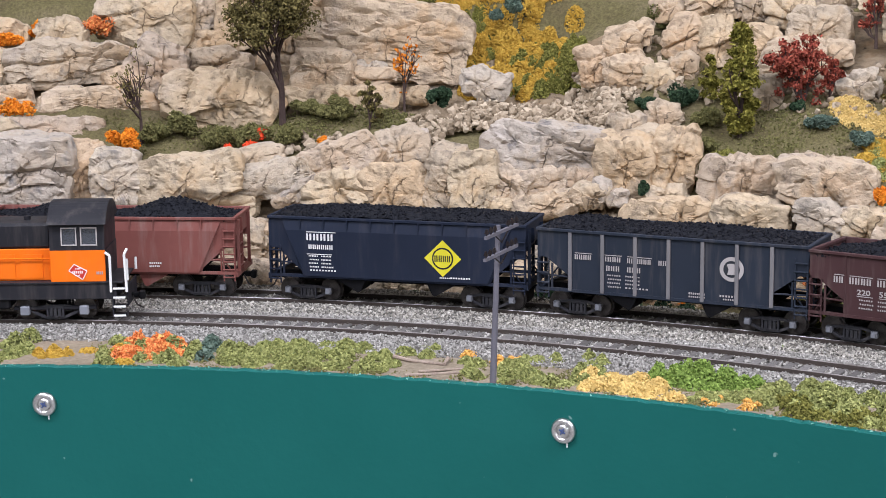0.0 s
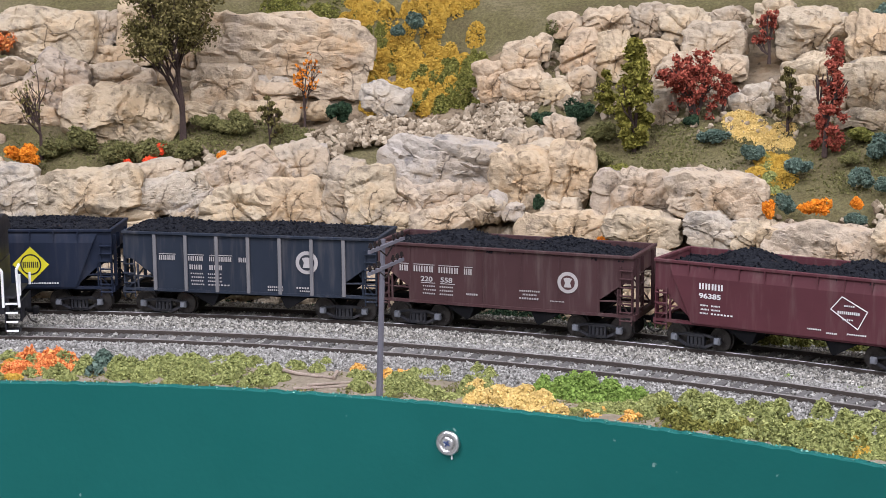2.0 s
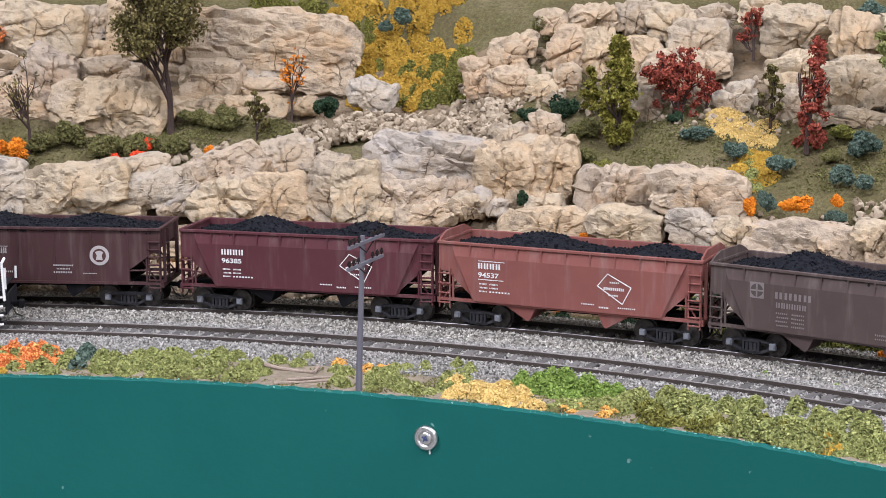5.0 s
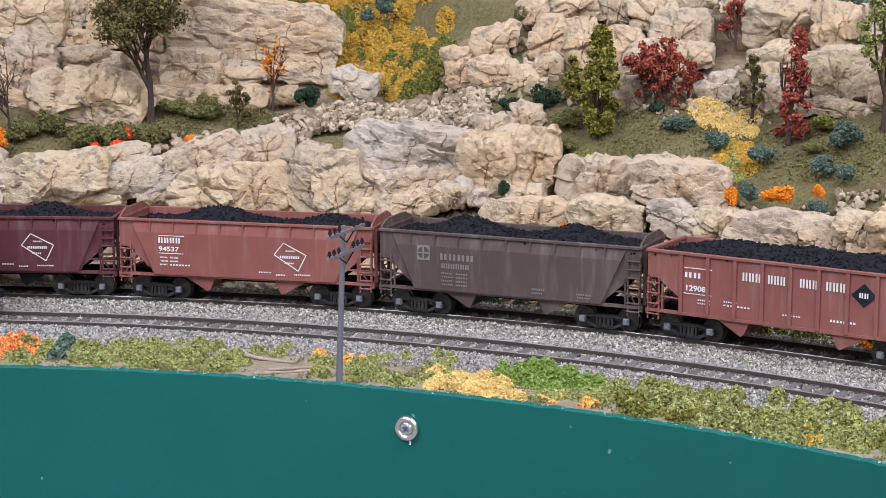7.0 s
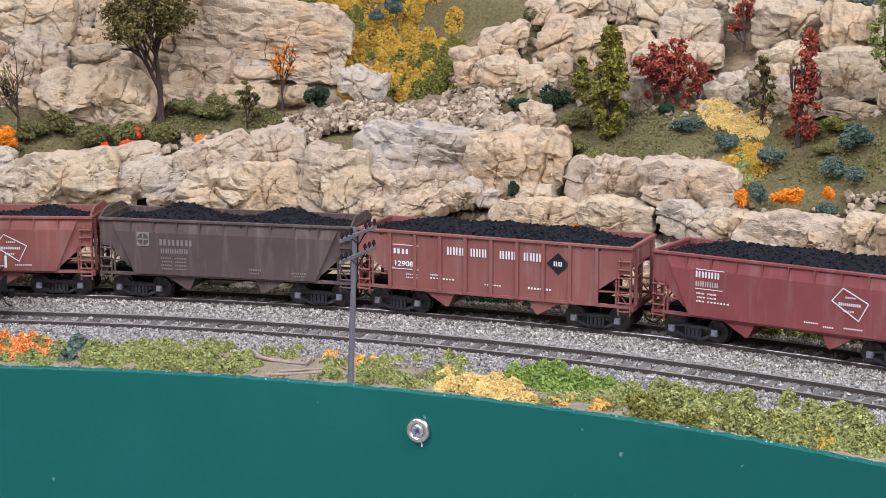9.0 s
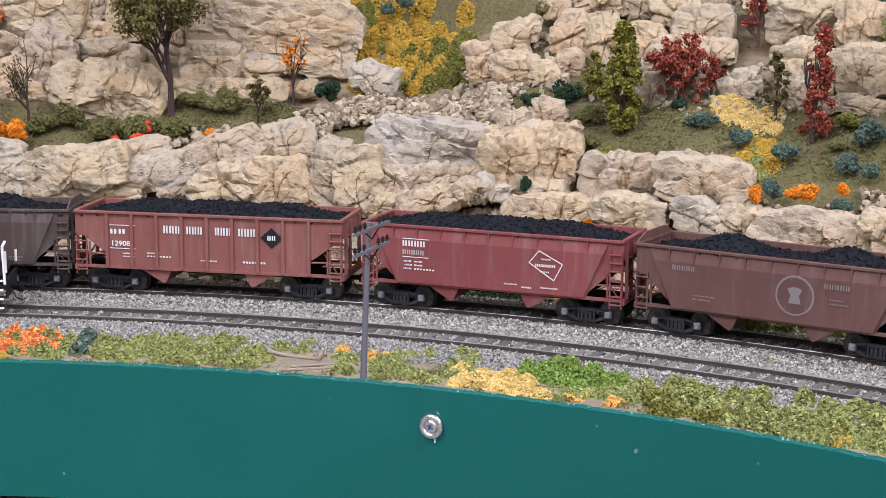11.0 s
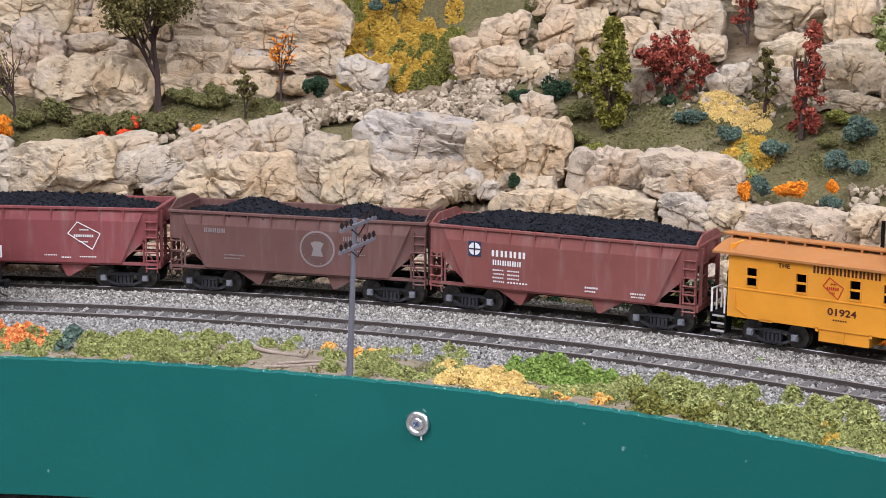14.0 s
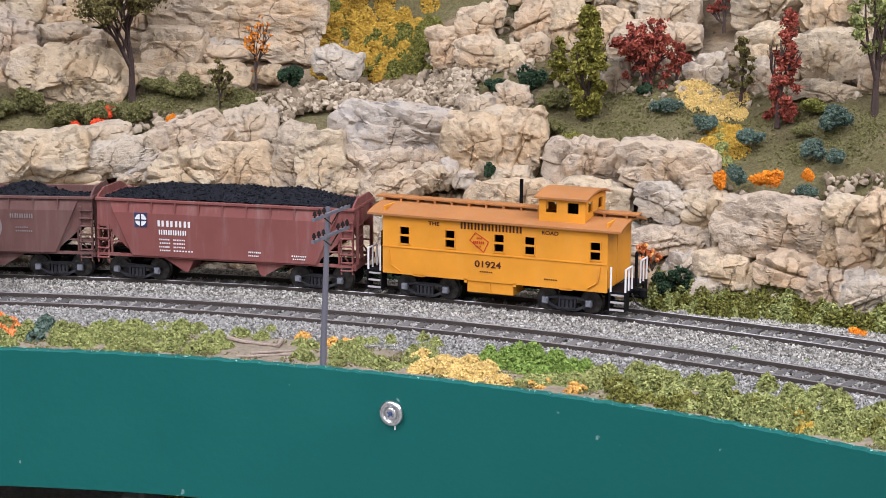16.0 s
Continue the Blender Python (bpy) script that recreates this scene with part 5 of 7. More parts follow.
# ---- standing diesel switcher on the front track ----
def switcher():
    OR = paint("engine_orange", (0.80, 0.155, 0.008), 0.45, 0.05)
    BK = paint("engine_black", (0.018, 0.018, 0.022), 0.5, 0.12)
    WH = paint("railing_white", (0.75, 0.75, 0.74), 0.5, 0.05)
    x, y, h = on_track(0.0010, FRONT)
    car = thing("diesel_switcher", pose(x - 0.0022, y - 0.0020, 0, 0, 0, math.degrees(h) + 3.5), "orange and black diesel switcher standing on the front track", "locomotive")
    E = 0.0648
    W = 0.0152
    UP = 0.0032
    part("frame", box(-E, E - 0.004, -W, W, 0.0100, 0.0140 + UP, 0.0003), BK, car)
    part("walkway", box(-E, E - 0.001, -W - 0.0005, W + 0.0005, 0.0138 + UP, 0.0146 + UP, 0.0001), BK, car)
    c0, c1 = E - 0.0322, E - 0.0085
    part("cab_lower", box(c0, c1, -W, W, 0.0146, 0.0285, 0.0002), OR, car)
    holes = [(c0 + 0.0050, c0 + 0.0118, 0.0305, 0.0385), (c0 + 0.0134, c0 + 0.0206, 0.0305, 0.0385)]
    for sgn in (-1, 1):
        part("cab_side", pierced_wall(c0, c1, 0.0285, 0.0402, holes, *sorted((sgn * W, sgn * (W - 0.0008)))), BK, car)
        for a, b, z0, z1 in holes:
            bm = bmesh.new()
            for q in ((a, a + 0.0005, z0, z1), (b - 0.0005, b, z0, z1), (a + 0.0005, b - 0.0005, z0, z0 + 0.0005), (a + 0.0005, b - 0.0005, z1 - 0.0005, z1)):
                add_box(bm, q[0], q[1], *sorted((sgn * (W + 0.0002), sgn * (W - 0.0004))), q[2], q[3])
            wf = part("window_frame", bm, M_DIMWHITE, car)
            part("pane", box(a + 0.0005, b - 0.0005, *sorted((sgn * (W - 0.0005), sgn * (W - 0.0003))), z0 + 0.0005, z1 - 0.0005), M_PANE, wf)
    part("cab_end", box(c1, c1 + 0.0004, -W + 0.0006, W - 0.0006, 0.0146, 0.0285), BK, car)
    part("cab_end", box(c1 - 0.0008, c1, -W + 0.0008, W - 0.0008, 0.0285, 0.0408), BK, car)
    part("cab_end", box(c0, c0 + 0.0008, -W + 0.0008, W - 0.0008, 0.0285, 0.0408), BK, car)
    bm = bmesh.new()
    arc = [(y_, 0.0400 + 0.0085 * (1 - abs(y_ / 0.0172) ** 2.4)) for y_ in np.linspace(-0.0172, 0.0172, 17)]
    rows = [[bm.verts.new((xx, a, b)) for a, b in arc] for xx in (c0 - 0.0006, c1 + 0.0010)]
    for k in range(16):
        bm.faces.new((rows[0][k], rows[1][k], rows[1][k + 1], rows[0][k + 1]))
    bm.faces.new(rows[0])
    bm.faces.new(rows[1][::-1])
    bm.faces.new((rows[0][0], rows[0][-1], rows[1][-1], rows[1][0]))
    bmesh.ops.recalc_face_normals(bm, faces=bm.faces)
    part("cab_roof", bm, BK, car)
    part("hood_lower", box(-E + 0.006, c0, -0.0110, 0.0110, 0.0146, 0.0286, 0.0004), OR, car)
    part("hood_upper", box(-E + 0.006, c0, -0.0110, 0.0110, 0.0286, 0.0398, 0.0012), BK, car)
    part("exhaust_stack", rods([((c0 - 0.012, 0, 0.039), (c0 - 0.012, 0, 0.0414))], 0.0015, 12), BK, car)
    for k in range(4):
        xx = c0 - 0.004 - k * 0.012
        part("hood_door", box(xx - 0.0101, xx, -0.0113, -0.0110, 0.0156, 0.0262), OR, car)
    part("hood_handrail", rods([((-E + 0.006, -0.0122, 0.0245), (c0, -0.0122, 0.0245))] + [((c0 - 0.006 - k * 0.02, -0.0110, 0.0245), (c0 - 0.006 - k * 0.02, -0.0124, 0.0245)) for k in range(4)], 0.0003), OR, car)
    tilted_frame(car, c0 + 0.0118, 0.0190, 0.0078, 0.0068, -W - 0.0001, WH, M_LOGO_RED, 0.0022, 0.0003)
    marks(car, -W - 0.0001, [(c0 + 0.0198, 0.0178, 4, 0.0030, 0.0014)], M_DIMWHITE, "number_bars")
    # end steps and railings
    st = bmesh.new()
    for k in range(4):
        add_box(st, E - 0.0056, E - 0.0004, -W - 0.0002, -W + 0.0045, 0.0022 + k * 0.0040, 0.0030 + k * 0.0040)
    add_box(st, E - 0.0062, E - 0.0056, -W, -W + 0.0045, 0.0022, 0.0146)
    add_box(st, E - 0.0004, E + 0.0002, -W + 0.0045, W, 0.0060, 0.0146)
    add_box(st, E - 0.0004, E + 0.0002, -W, -W + 0.0045, 0.0022, 0.0036)
    steps = part("steps", st, BK, car)
    ed = bmesh.new()
    for k in range(4):
        add_box(ed, E - 0.0056, E - 0.0004, -W - 0.0006, -W - 0.0002, 0.0023 + k * 0.0040, 0.0031 + k * 0.0040)
    part("step_edge", ed, WH, steps)
    for run in ([((E - 0.0064, -W - 0.0006, 0.0100), (E - 0.0064, -W - 0.0006, 0.0260)), ((E - 0.0064, -W - 0.0006, 0.0260), (E - 0.0085, -W - 0.0006, 0.0275))],
                [((E + 0.0004, -W - 0.0006, 0.0100), (E - 0.0002, -W - 0.0006, 0.0265)), ((E - 0.0002, -W - 0.0006, 0.0265), (E + 0.0006, -W + 0.002, 0.0285))],
                [((E + 0.0004, -W + 0.0024, 0.0146), (E + 0.0004, -W + 0.0024, 0.0240))], [((E + 0.0004, W - 0.002, 0.0146), (E + 0.0004, W - 0.002, 0.0200))]):
        part("step_railing", rods(run, 0.0006), WH, car, "white wire hand railing")
    coupler(car, E - 0.001, 1)
    for xx in (E - 0.0315, -E + 0.0315):
        t = truck(car, xx, False)
        for ob in t.children:
            if ob.name.startswith("wheelset"):
                ob.location.x *= 1.32
                ob.location.z = 0.0054
        part("truck_bar", box(-0.018, 0.018, -0.0128, -0.0108, 0.0050, 0.0066, 0.0003), BK, t)
        for wx in (-0.0128, 0.0128):
            part("journal_box", box(wx - 0.0020, wx + 0.0020, -0.0148, -0.0120, 0.0030, 0.0070, 0.0004), M_JOURNAL, t)
    for ob in car.children:
        if ob.name.split(".")[0] in ("cab_lower", "cab_side", "cab_end", "window_frame", "cab_roof", "hood_lower", "hood_upper", "exhaust_stack", "hood_door", "hood_handrail", "herald_panel", "herald", "number_bars", "step_railing"):
            ob.location.z = UP
    part("fuel_tank", box(-0.014, 0.014, -0.0125, 0.0125, 0.0055, 0.0105, 0.0008), BK, car)


M_PANE, nt_, b_ = mat("window_pane", 0.08, spec=0.5)
b_.inputs["Base Color"].default_value = (0.10, 0.11, 0.13, 1)
b_.inputs["Transmission Weight"].default_value = 0.5
switcher()


# ---- boulders ----
boulder(-0.2333, 0.2897, 0.1168, 0.0544, 0.0291, 0.0283, 5, "tan", 101, -1, 0.6)
boulder(-0.2026, 0.2952, 0.1196, 0.0241, 0.0197, 0.0224, 0, "tan", 102, -2, 0.6)
boulder(-0.1779, 0.2896, 0.1190, 0.0303, 0.0367, 0.0291, 0, "tan", 103, -3, 0.6)
boulder(-0.1938, 0.2873, 0.1047, 0.0392, 0.0101, 0.0163, -1, "tan", 104, -2, 0.6)
boulder(-0.1549, 0.2812, 0.1064, 0.0283, 0.0566, 0.0278, 0, "pink", 105, -4, 0.55)
boulder(-0.1893, 0.2609, 0.0931, 0.0414, 0.0161, 0.0201, 0, "pink", 106, -3, 0.6)
boulder(-0.2203, 0.2500, 0.0919, 0.0318, 0.0324, 0.0300, 25, "pink", 107, -2, 0.5)
boulder(-0.1803, 0.2267, 0.0769, 0.0665, 0.0336, 0.0312, 2, "tan", 108, -3, 0.45)
boulder(-0.0958, 0.2577, 0.1044, 0.0959, 0.0449, 0.0360, 3, "pink", 109, -6, 0.62)
boulder(-0.1293, 0.2379, 0.0908, 0.0332, 0.0212, 0.0233, 0, "pink", 110, -5, 0.5)
boulder(-0.1129, 0.2395, 0.0867, 0.0454, 0.0103, 0.0164, 0, "pink", 111, -6, 0.55)
boulder(-0.1053, 0.2455, 0.0907, 0.0177, 0.0091, 0.0157, 4, "grey", 112, -6, 0.5)
boulder(-0.1178, 0.2280, 0.0785, 0.0600, 0.0108, 0.0167, -2, "tan", 113, -6, 0.5)
boulder(-0.0426, 0.2170, 0.0856, 0.0273, 0.0160, 0.0200, 4, "grey", 114, -8, 0.4)
boulder(-0.0787, 0.2304, 0.0783, 0.0108, 0.0078, 0.0149, 0, "tan", 115, -7, 0.5)
boulder(-0.2689, 0.2585, 0.0942, 0.0696, 0.0253, 0.0259, 0, "tan", 116, 0, 0.6)
boulder(-0.2963, 0.2379, 0.0757, 0.0230, 0.0176, 0.0210, 0, "pink", 117, 0, 0.5)
boulder(-0.2507, 0.2371, 0.0734, 0.0703, 0.0200, 0.0225, 0, "pink", 118, 0, 0.5)
boulder(-0.2734, 0.2184, 0.0617, 0.0608, 0.0167, 0.0205, 2, "pink", 119, 0, 0.5)
boulder(-0.2743, 0.1720, 0.0456, 0.0541, 0.0427, 0.0360, 2, "grey", 120, 0, 0.6)
boulder(-0.2502, 0.1776, 0.0448, 0.0315, 0.0384, 0.0299, 3, "pink", 121, 0, 0.6)
boulder(-0.2263, 0.1651, 0.0438, 0.0249, 0.0317, 0.0257, 5, "grey", 122, -1, 0.55)
boulder(-0.3113, 0.2587, 0.0911, 0.0185, 0.0203, 0.0216, 0, "tan", 123, 0, 0.5)
boulder(-0.3162, 0.2775, 0.1066, 0.0376, 0.0188, 0.0218, 0, "tan", 124, 0, 0.5)
boulder(-0.2766, 0.2729, 0.1101, 0.0280, 0.0187, 0.0217, 0, "tan", 125, 0, 0.5)
boulder(-0.2975, 0.1996, 0.0599, 0.0263, 0.0234, 0.0247, 0, "tan", 126, 0, 0.5)
boulder(-0.2364, 0.2422, 0.0819, 0.0213, 0.0213, 0.0234, 10, "pink", 127, -1, 0.5)
boulder(-0.1905, 0.1657, 0.0431, 0.0555, 0.0283, 0.0279, -10, "tan", 128, -3, 0.42)
boulder(-0.1539, 0.1667, 0.0423, 0.0635, 0.0170, 0.0207, -13, "grey", 129, -4, 0.5)
boulder(-0.1627, 0.1786, 0.0521, 0.0407, 0.0103, 0.0164, -9, "tan", 130, -4, 0.5)
boulder(-0.1180, 0.1692, 0.0506, 0.0556, 0.0216, 0.0236, -21, "grey", 131, -6, 0.5)
boulder(-0.1306, 0.1632, 0.0383, 0.0215, 0.0119, 0.0174, -20, "grey", 132, -5, 0.5)
boulder(-0.0829, 0.1715, 0.0571, 0.0279, 0.0227, 0.0243, -8, "tan", 133, -7, 0.6)
boulder(-0.1153, 0.1538, 0.0375, 0.0314, 0.0207, 0.0230, -20, "tan", 134, -6, 0.42)
boulder(-0.0861, 0.1531, 0.0404, 0.0336, 0.0235, 0.0248, 2, "tan", 135, -7, 0.6)
boulder(-0.1397, 0.1617, 0.0354, 0.0153, 0.0079, 0.0149, -8, "tan", 136, -5, 0.4)
boulder(-0.0599, 0.1479, 0.0463, 0.0211, 0.0322, 0.0233, 6, "tan", 137, -8, 0.55)
boulder(-0.0474, 0.1417, 0.0444, 0.0232, 0.0309, 0.0246, -4, "tan", 138, -9, 0.55)
boulder(-0.0948, 0.1542, 0.0278, 0.0208, 0.0146, 0.0191, 0, "tan", 139, -7, 0.5)
boulder(-0.0694, 0.1535, 0.0341, 0.0196, 0.0140, 0.0188, -15, "tan", 140, -8, 0.4)
boulder(-0.0121, 0.1498, 0.0583, 0.0644, 0.0272, 0.0272, 6, "grey", 141, -10, 0.5)
boulder(-0.0320, 0.1439, 0.0446, 0.0205, 0.0183, 0.0215, 12, "grey", 142, -10, 0.5)
boulder(-0.0110, 0.1417, 0.0455, 0.0364, 0.0127, 0.0179, -6, "grey", 143, -11, 0.5)
boulder(0.0258, 0.1344, 0.0527, 0.0295, 0.0312, 0.0286, 2, "tan", 144, -12, 0.5)
boulder(0.0492, 0.1327, 0.0551, 0.0240, 0.0382, 0.0252, 10, "tan", 145, -13, 0.42)
boulder(0.0288, 0.1652, 0.0681, 0.0169, 0.0146, 0.0192, 0, "tan", 146, -12, 0.5)
boulder(0.0465, 0.1714, 0.0731, 0.0176, 0.0147, 0.0192, 0, "pink", 147, -12, 0.4)
boulder(0.0363, 0.1535, 0.0612, 0.0184, 0.0167, 0.0205, 0, "tan", 148, -12, 0.5)
boulder(0.0077, 0.1287, 0.0398, 0.0202, 0.0114, 0.0172, 4, "tan", 149, -11, 0.4)
boulder(-0.0108, 0.1296, 0.0358, 0.0344, 0.0125, 0.0179, -8, "pink", 150, -11, 0.45)
boulder(-0.0380, 0.1377, 0.0317, 0.0309, 0.0121, 0.0176, 2, "tan", 151, -10, 0.5)
boulder(0.0039, 0.1391, 0.0476, 0.0160, 0.0094, 0.0158, 0, "pink", 152, -11, 0.5)
boulder(0.0197, 0.1281, 0.0421, 0.0190, 0.0131, 0.0182, 12, "grey", 153, -12, 0.5)
boulder(0.0445, 0.1244, 0.0410, 0.0190, 0.0092, 0.0158, 0, "tan", 154, -13, 0.5)
boulder(0.0773, 0.1104, 0.0492, 0.0399, 0.0229, 0.0244, 3, "pink", 155, -14, 0.62)
boulder(0.1126, 0.0914, 0.0505, 0.0448, 0.0235, 0.0248, 5, "pink", 156, -16, 0.62)
boulder(0.0458, 0.1058, 0.0338, 0.0457, 0.0159, 0.0200, 2, "tan", 157, -13, 0.62)
boulder(0.0798, 0.0882, 0.0357, 0.0349, 0.0161, 0.0201, 3, "tan", 158, -15, 0.6)
boulder(0.1099, 0.0776, 0.0376, 0.0267, 0.0139, 0.0187, 13, "grey", 159, -16, 0.5)
boulder(-0.1783, 0.1660, 0.0292, 0.0455, 0.0142, 0.0189, -4, "tan", 160, -3, 0.5)
boulder(0.1300, 0.0688, 0.0344, 0.0265, 0.0168, 0.0206, 4, "tan", 161, -17, 0.55)
boulder(0.1594, 0.0526, 0.0297, 0.0625, 0.0260, 0.0262, 5, "pink", 162, -19, 0.62)
boulder(0.1117, 0.0748, 0.0208, 0.0401, 0.0160, 0.0199, -13, "grey", 163, -16, 0.5)
boulder(0.1253, 0.0694, 0.0203, 0.0256, 0.0128, 0.0180, -4, "tan", 164, -17, 0.5)
boulder(0.1193, 0.0646, 0.0098, 0.0183, 0.0158, 0.0198, 12, "grey", 165, -17, 0.45)
boulder(0.1380, 0.0546, 0.0114, 0.0347, 0.0146, 0.0191, 4, "tan", 166, -18, 0.5)
boulder(0.1608, 0.0403, 0.0134, 0.0312, 0.0134, 0.0183, 6, "pink", 167, -19, 0.5)
boulder(0.1292, 0.0547, 0.0036, 0.0232, 0.0121, 0.0175, 0, "grey", 168, -17, 0.5)
boulder(0.1548, 0.0431, 0.0031, 0.0323, 0.0114, 0.0171, 0, "grey", 169, -19, 0.5)
boulder(0.1761, 0.0311, 0.0098, 0.0206, 0.0191, 0.0219, 10, "pink", 170, -20, 0.5)
boulder(0.1920, 0.0284, 0.0278, 0.0224, 0.0253, 0.0239, -8, "pink", 171, -20, 0.5)
boulder(0.1819, 0.0324, 0.0414, 0.0190, 0.0127, 0.0179, 12, "tan", 172, -20, 0.5)
boulder(0.1961, 0.0198, 0.0402, 0.0201, 0.0230, 0.0227, 0, "tan", 173, -21, 0.5)
boulder(0.1898, 0.0215, 0.0084, 0.0223, 0.0198, 0.0224, 8, "grey", 174, -20, 0.5)
boulder(0.1800, 0.0351, 0.0260, 0.0147, 0.0206, 0.0192, 8, "tan", 175, -20, 0.5)
boulder(0.2076, 0.0206, 0.0244, 0.0265, 0.0289, 0.0265, 0, "tan", 176, -21, 0.5)
boulder(0.2065, 0.0198, 0.0441, 0.0239, 0.0192, 0.0220, 0, "pink", 177, -21, 0.5)
boulder(0.0130, 0.2132, 0.0936, 0.0147, 0.0224, 0.0193, -6, "pink", 178, -11, 0.5)
boulder(0.0297, 0.2208, 0.1036, 0.0207, 0.0184, 0.0215, -6, "pink", 179, -11, 0.5)
boulder(0.0306, 0.2079, 0.0912, 0.0240, 0.0194, 0.0221, 2, "pink", 180, -11, 0.5)
boulder(0.0461, 0.2019, 0.0894, 0.0175, 0.0134, 0.0184, 0, "tan", 181, -12, 0.45)
boulder(0.0585, 0.2054, 0.0938, 0.0140, 0.0152, 0.0188, 0, "pink", 182, -12, 0.5)
boulder(0.0611, 0.2214, 0.1083, 0.0213, 0.0225, 0.0234, 0, "pink", 183, -12, 0.5)
boulder(0.0772, 0.2142, 0.1059, 0.0200, 0.0265, 0.0226, -6, "tan", 184, -13, 0.5)
boulder(0.0763, 0.2447, 0.1222, 0.0284, 0.0157, 0.0199, 0, "pink", 185, -12, 0.5)
boulder(0.0983, 0.2410, 0.1230, 0.0253, 0.0181, 0.0213, 0, "tan", 186, -13, 0.5)
boulder(0.1156, 0.2306, 0.1213, 0.0251, 0.0179, 0.0212, 0, "tan", 187, -14, 0.5)
boulder(0.0969, 0.2042, 0.1032, 0.0222, 0.0245, 0.0239, 0, "tan", 188, -14, 0.5)
boulder(0.0980, 0.1725, 0.0832, 0.0153, 0.0170, 0.0196, 0, "tan", 189, -14, 0.5)
boulder(0.1279, 0.2072, 0.1128, 0.0304, 0.0228, 0.0243, 2, "tan", 190, -15, 0.6)
boulder(0.1308, 0.1876, 0.1022, 0.0264, 0.0132, 0.0182, 4, "pink", 191, -15, 0.5)
boulder(0.1397, 0.1606, 0.0895, 0.0184, 0.0128, 0.0180, 0, "grey", 192, -16, 0.5)
boulder(0.1757, 0.1918, 0.1185, 0.0362, 0.0281, 0.0277, 4, "tan", 193, -17, 0.5)
boulder(0.2013, 0.1747, 0.1174, 0.0259, 0.0265, 0.0263, 6, "tan", 194, -18, 0.55)
boulder(0.1681, 0.1558, 0.0994, 0.0266, 0.0216, 0.0236, -14, "tan", 195, -17, 0.5)
boulder(0.1944, 0.1388, 0.0971, 0.0348, 0.0234, 0.0247, -5, "tan", 196, -18, 0.55)
boulder(0.1941, 0.1246, 0.0820, 0.0382, 0.0102, 0.0164, 3, "tan", 197, -18, 0.5)
boulder(0.1131, 0.1878, 0.0974, 0.0316, 0.0258, 0.0263, 0, "pink", 198, -14, 0.5)
boulder(0.1697, 0.1461, 0.0865, 0.0247, 0.0165, 0.0203, 0, "tan", 199, -17, 0.5)
boulder(0.1373, 0.2264, 0.1245, 0.0208, 0.0137, 0.0185, 0, "tan", 200, -15, 0.5)
boulder(0.2248, 0.1576, 0.1158, 0.0277, 0.0360, 0.0275, 0, "tan", 201, -19, 0.5)
boulder(0.2185, 0.1185, 0.0926, 0.0256, 0.0266, 0.0261, 0, "pink", 202, -19, 0.5)
boulder(0.1605, 0.2202, 0.1272, 0.0195, 0.0165, 0.0203, 0, "tan", 203, -16, 0.5)
boulder(0.0534, 0.2396, 0.1213, 0.0151, 0.0120, 0.0175, 0, "pink", 204, -12, 0.5)
boulder(0.0378, 0.2247, 0.1104, 0.0119, 0.0119, 0.0174, 0, "pink", 205, -11, 0.5)
boulder(-0.2616, 0.1639, 0.0128, 0.0443, 0.0350, 0.0245, -8, "tan", 233, -0, 0.55)
boulder(-0.2464, 0.1562, -0.0038, 0.0423, 0.0284, 0.0199, -6, "pink", 234, -1, 0.55)
boulder(-0.2293, 0.1610, 0.0072, 0.0439, 0.0346, 0.0242, 5, "pink", 235, -2, 0.55)
boulder(-0.2128, 0.1474, -0.0062, 0.0416, 0.0279, 0.0195, -1, "tan", 236, -3, 0.55)
boulder(-0.1971, 0.1592, 0.0079, 0.0434, 0.0343, 0.0240, 2, "grey", 237, -4, 0.55)
boulder(-0.1809, 0.1450, -0.0060, 0.0412, 0.0276, 0.0193, 4, "tan", 238, -6, 0.55)
boulder(-0.1648, 0.1563, 0.0081, 0.0430, 0.0339, 0.0238, -1, "tan", 239, -7, 0.55)
boulder(-0.1489, 0.1410, -0.0061, 0.0408, 0.0274, 0.0191, -3, "pink", 240, -8, 0.55)
boulder(-0.1325, 0.1519, 0.0087, 0.0426, 0.0336, 0.0235, -4, "pink", 241, -9, 0.55)
boulder(-0.1171, 0.1364, -0.0060, 0.0404, 0.0271, 0.0190, 2, "tan", 242, -10, 0.55)
boulder(-0.1004, 0.1464, 0.0094, 0.0422, 0.0332, 0.0233, -7, "grey", 243, -11, 0.55)
boulder(-0.0855, 0.1308, -0.0056, 0.0400, 0.0268, 0.0188, -5, "tan", 244, -13, 0.55)
boulder(-0.0686, 0.1394, 0.0105, 0.0417, 0.0329, 0.0230, 6, "tan", 245, -14, 0.55)
boulder(-0.0542, 0.1247, -0.0052, 0.0396, 0.0266, 0.0186, 0, "pink", 246, -15, 0.55)
boulder(-0.0371, 0.1297, 0.0065, 0.0412, 0.0325, 0.0228, 3, "pink", 247, -16, 0.55)
boulder(-0.0234, 0.1179, -0.0046, 0.0393, 0.0263, 0.0184, 5, "tan", 248, -17, 0.55)
boulder(-0.0063, 0.1205, 0.0080, 0.0407, 0.0321, 0.0225, 0, "grey", 249, -18, 0.55)
boulder(0.0070, 0.1102, -0.0038, 0.0389, 0.0261, 0.0183, -2, "tan", 250, -19, 0.55)
boulder(0.0239, 0.1103, 0.0097, 0.0403, 0.0318, 0.0222, -3, "tan", 251, -21, 0.55)
boulder(0.0367, 0.0995, -0.0023, 0.0385, 0.0258, 0.0181, 3, "pink", 252, -22, 0.55)
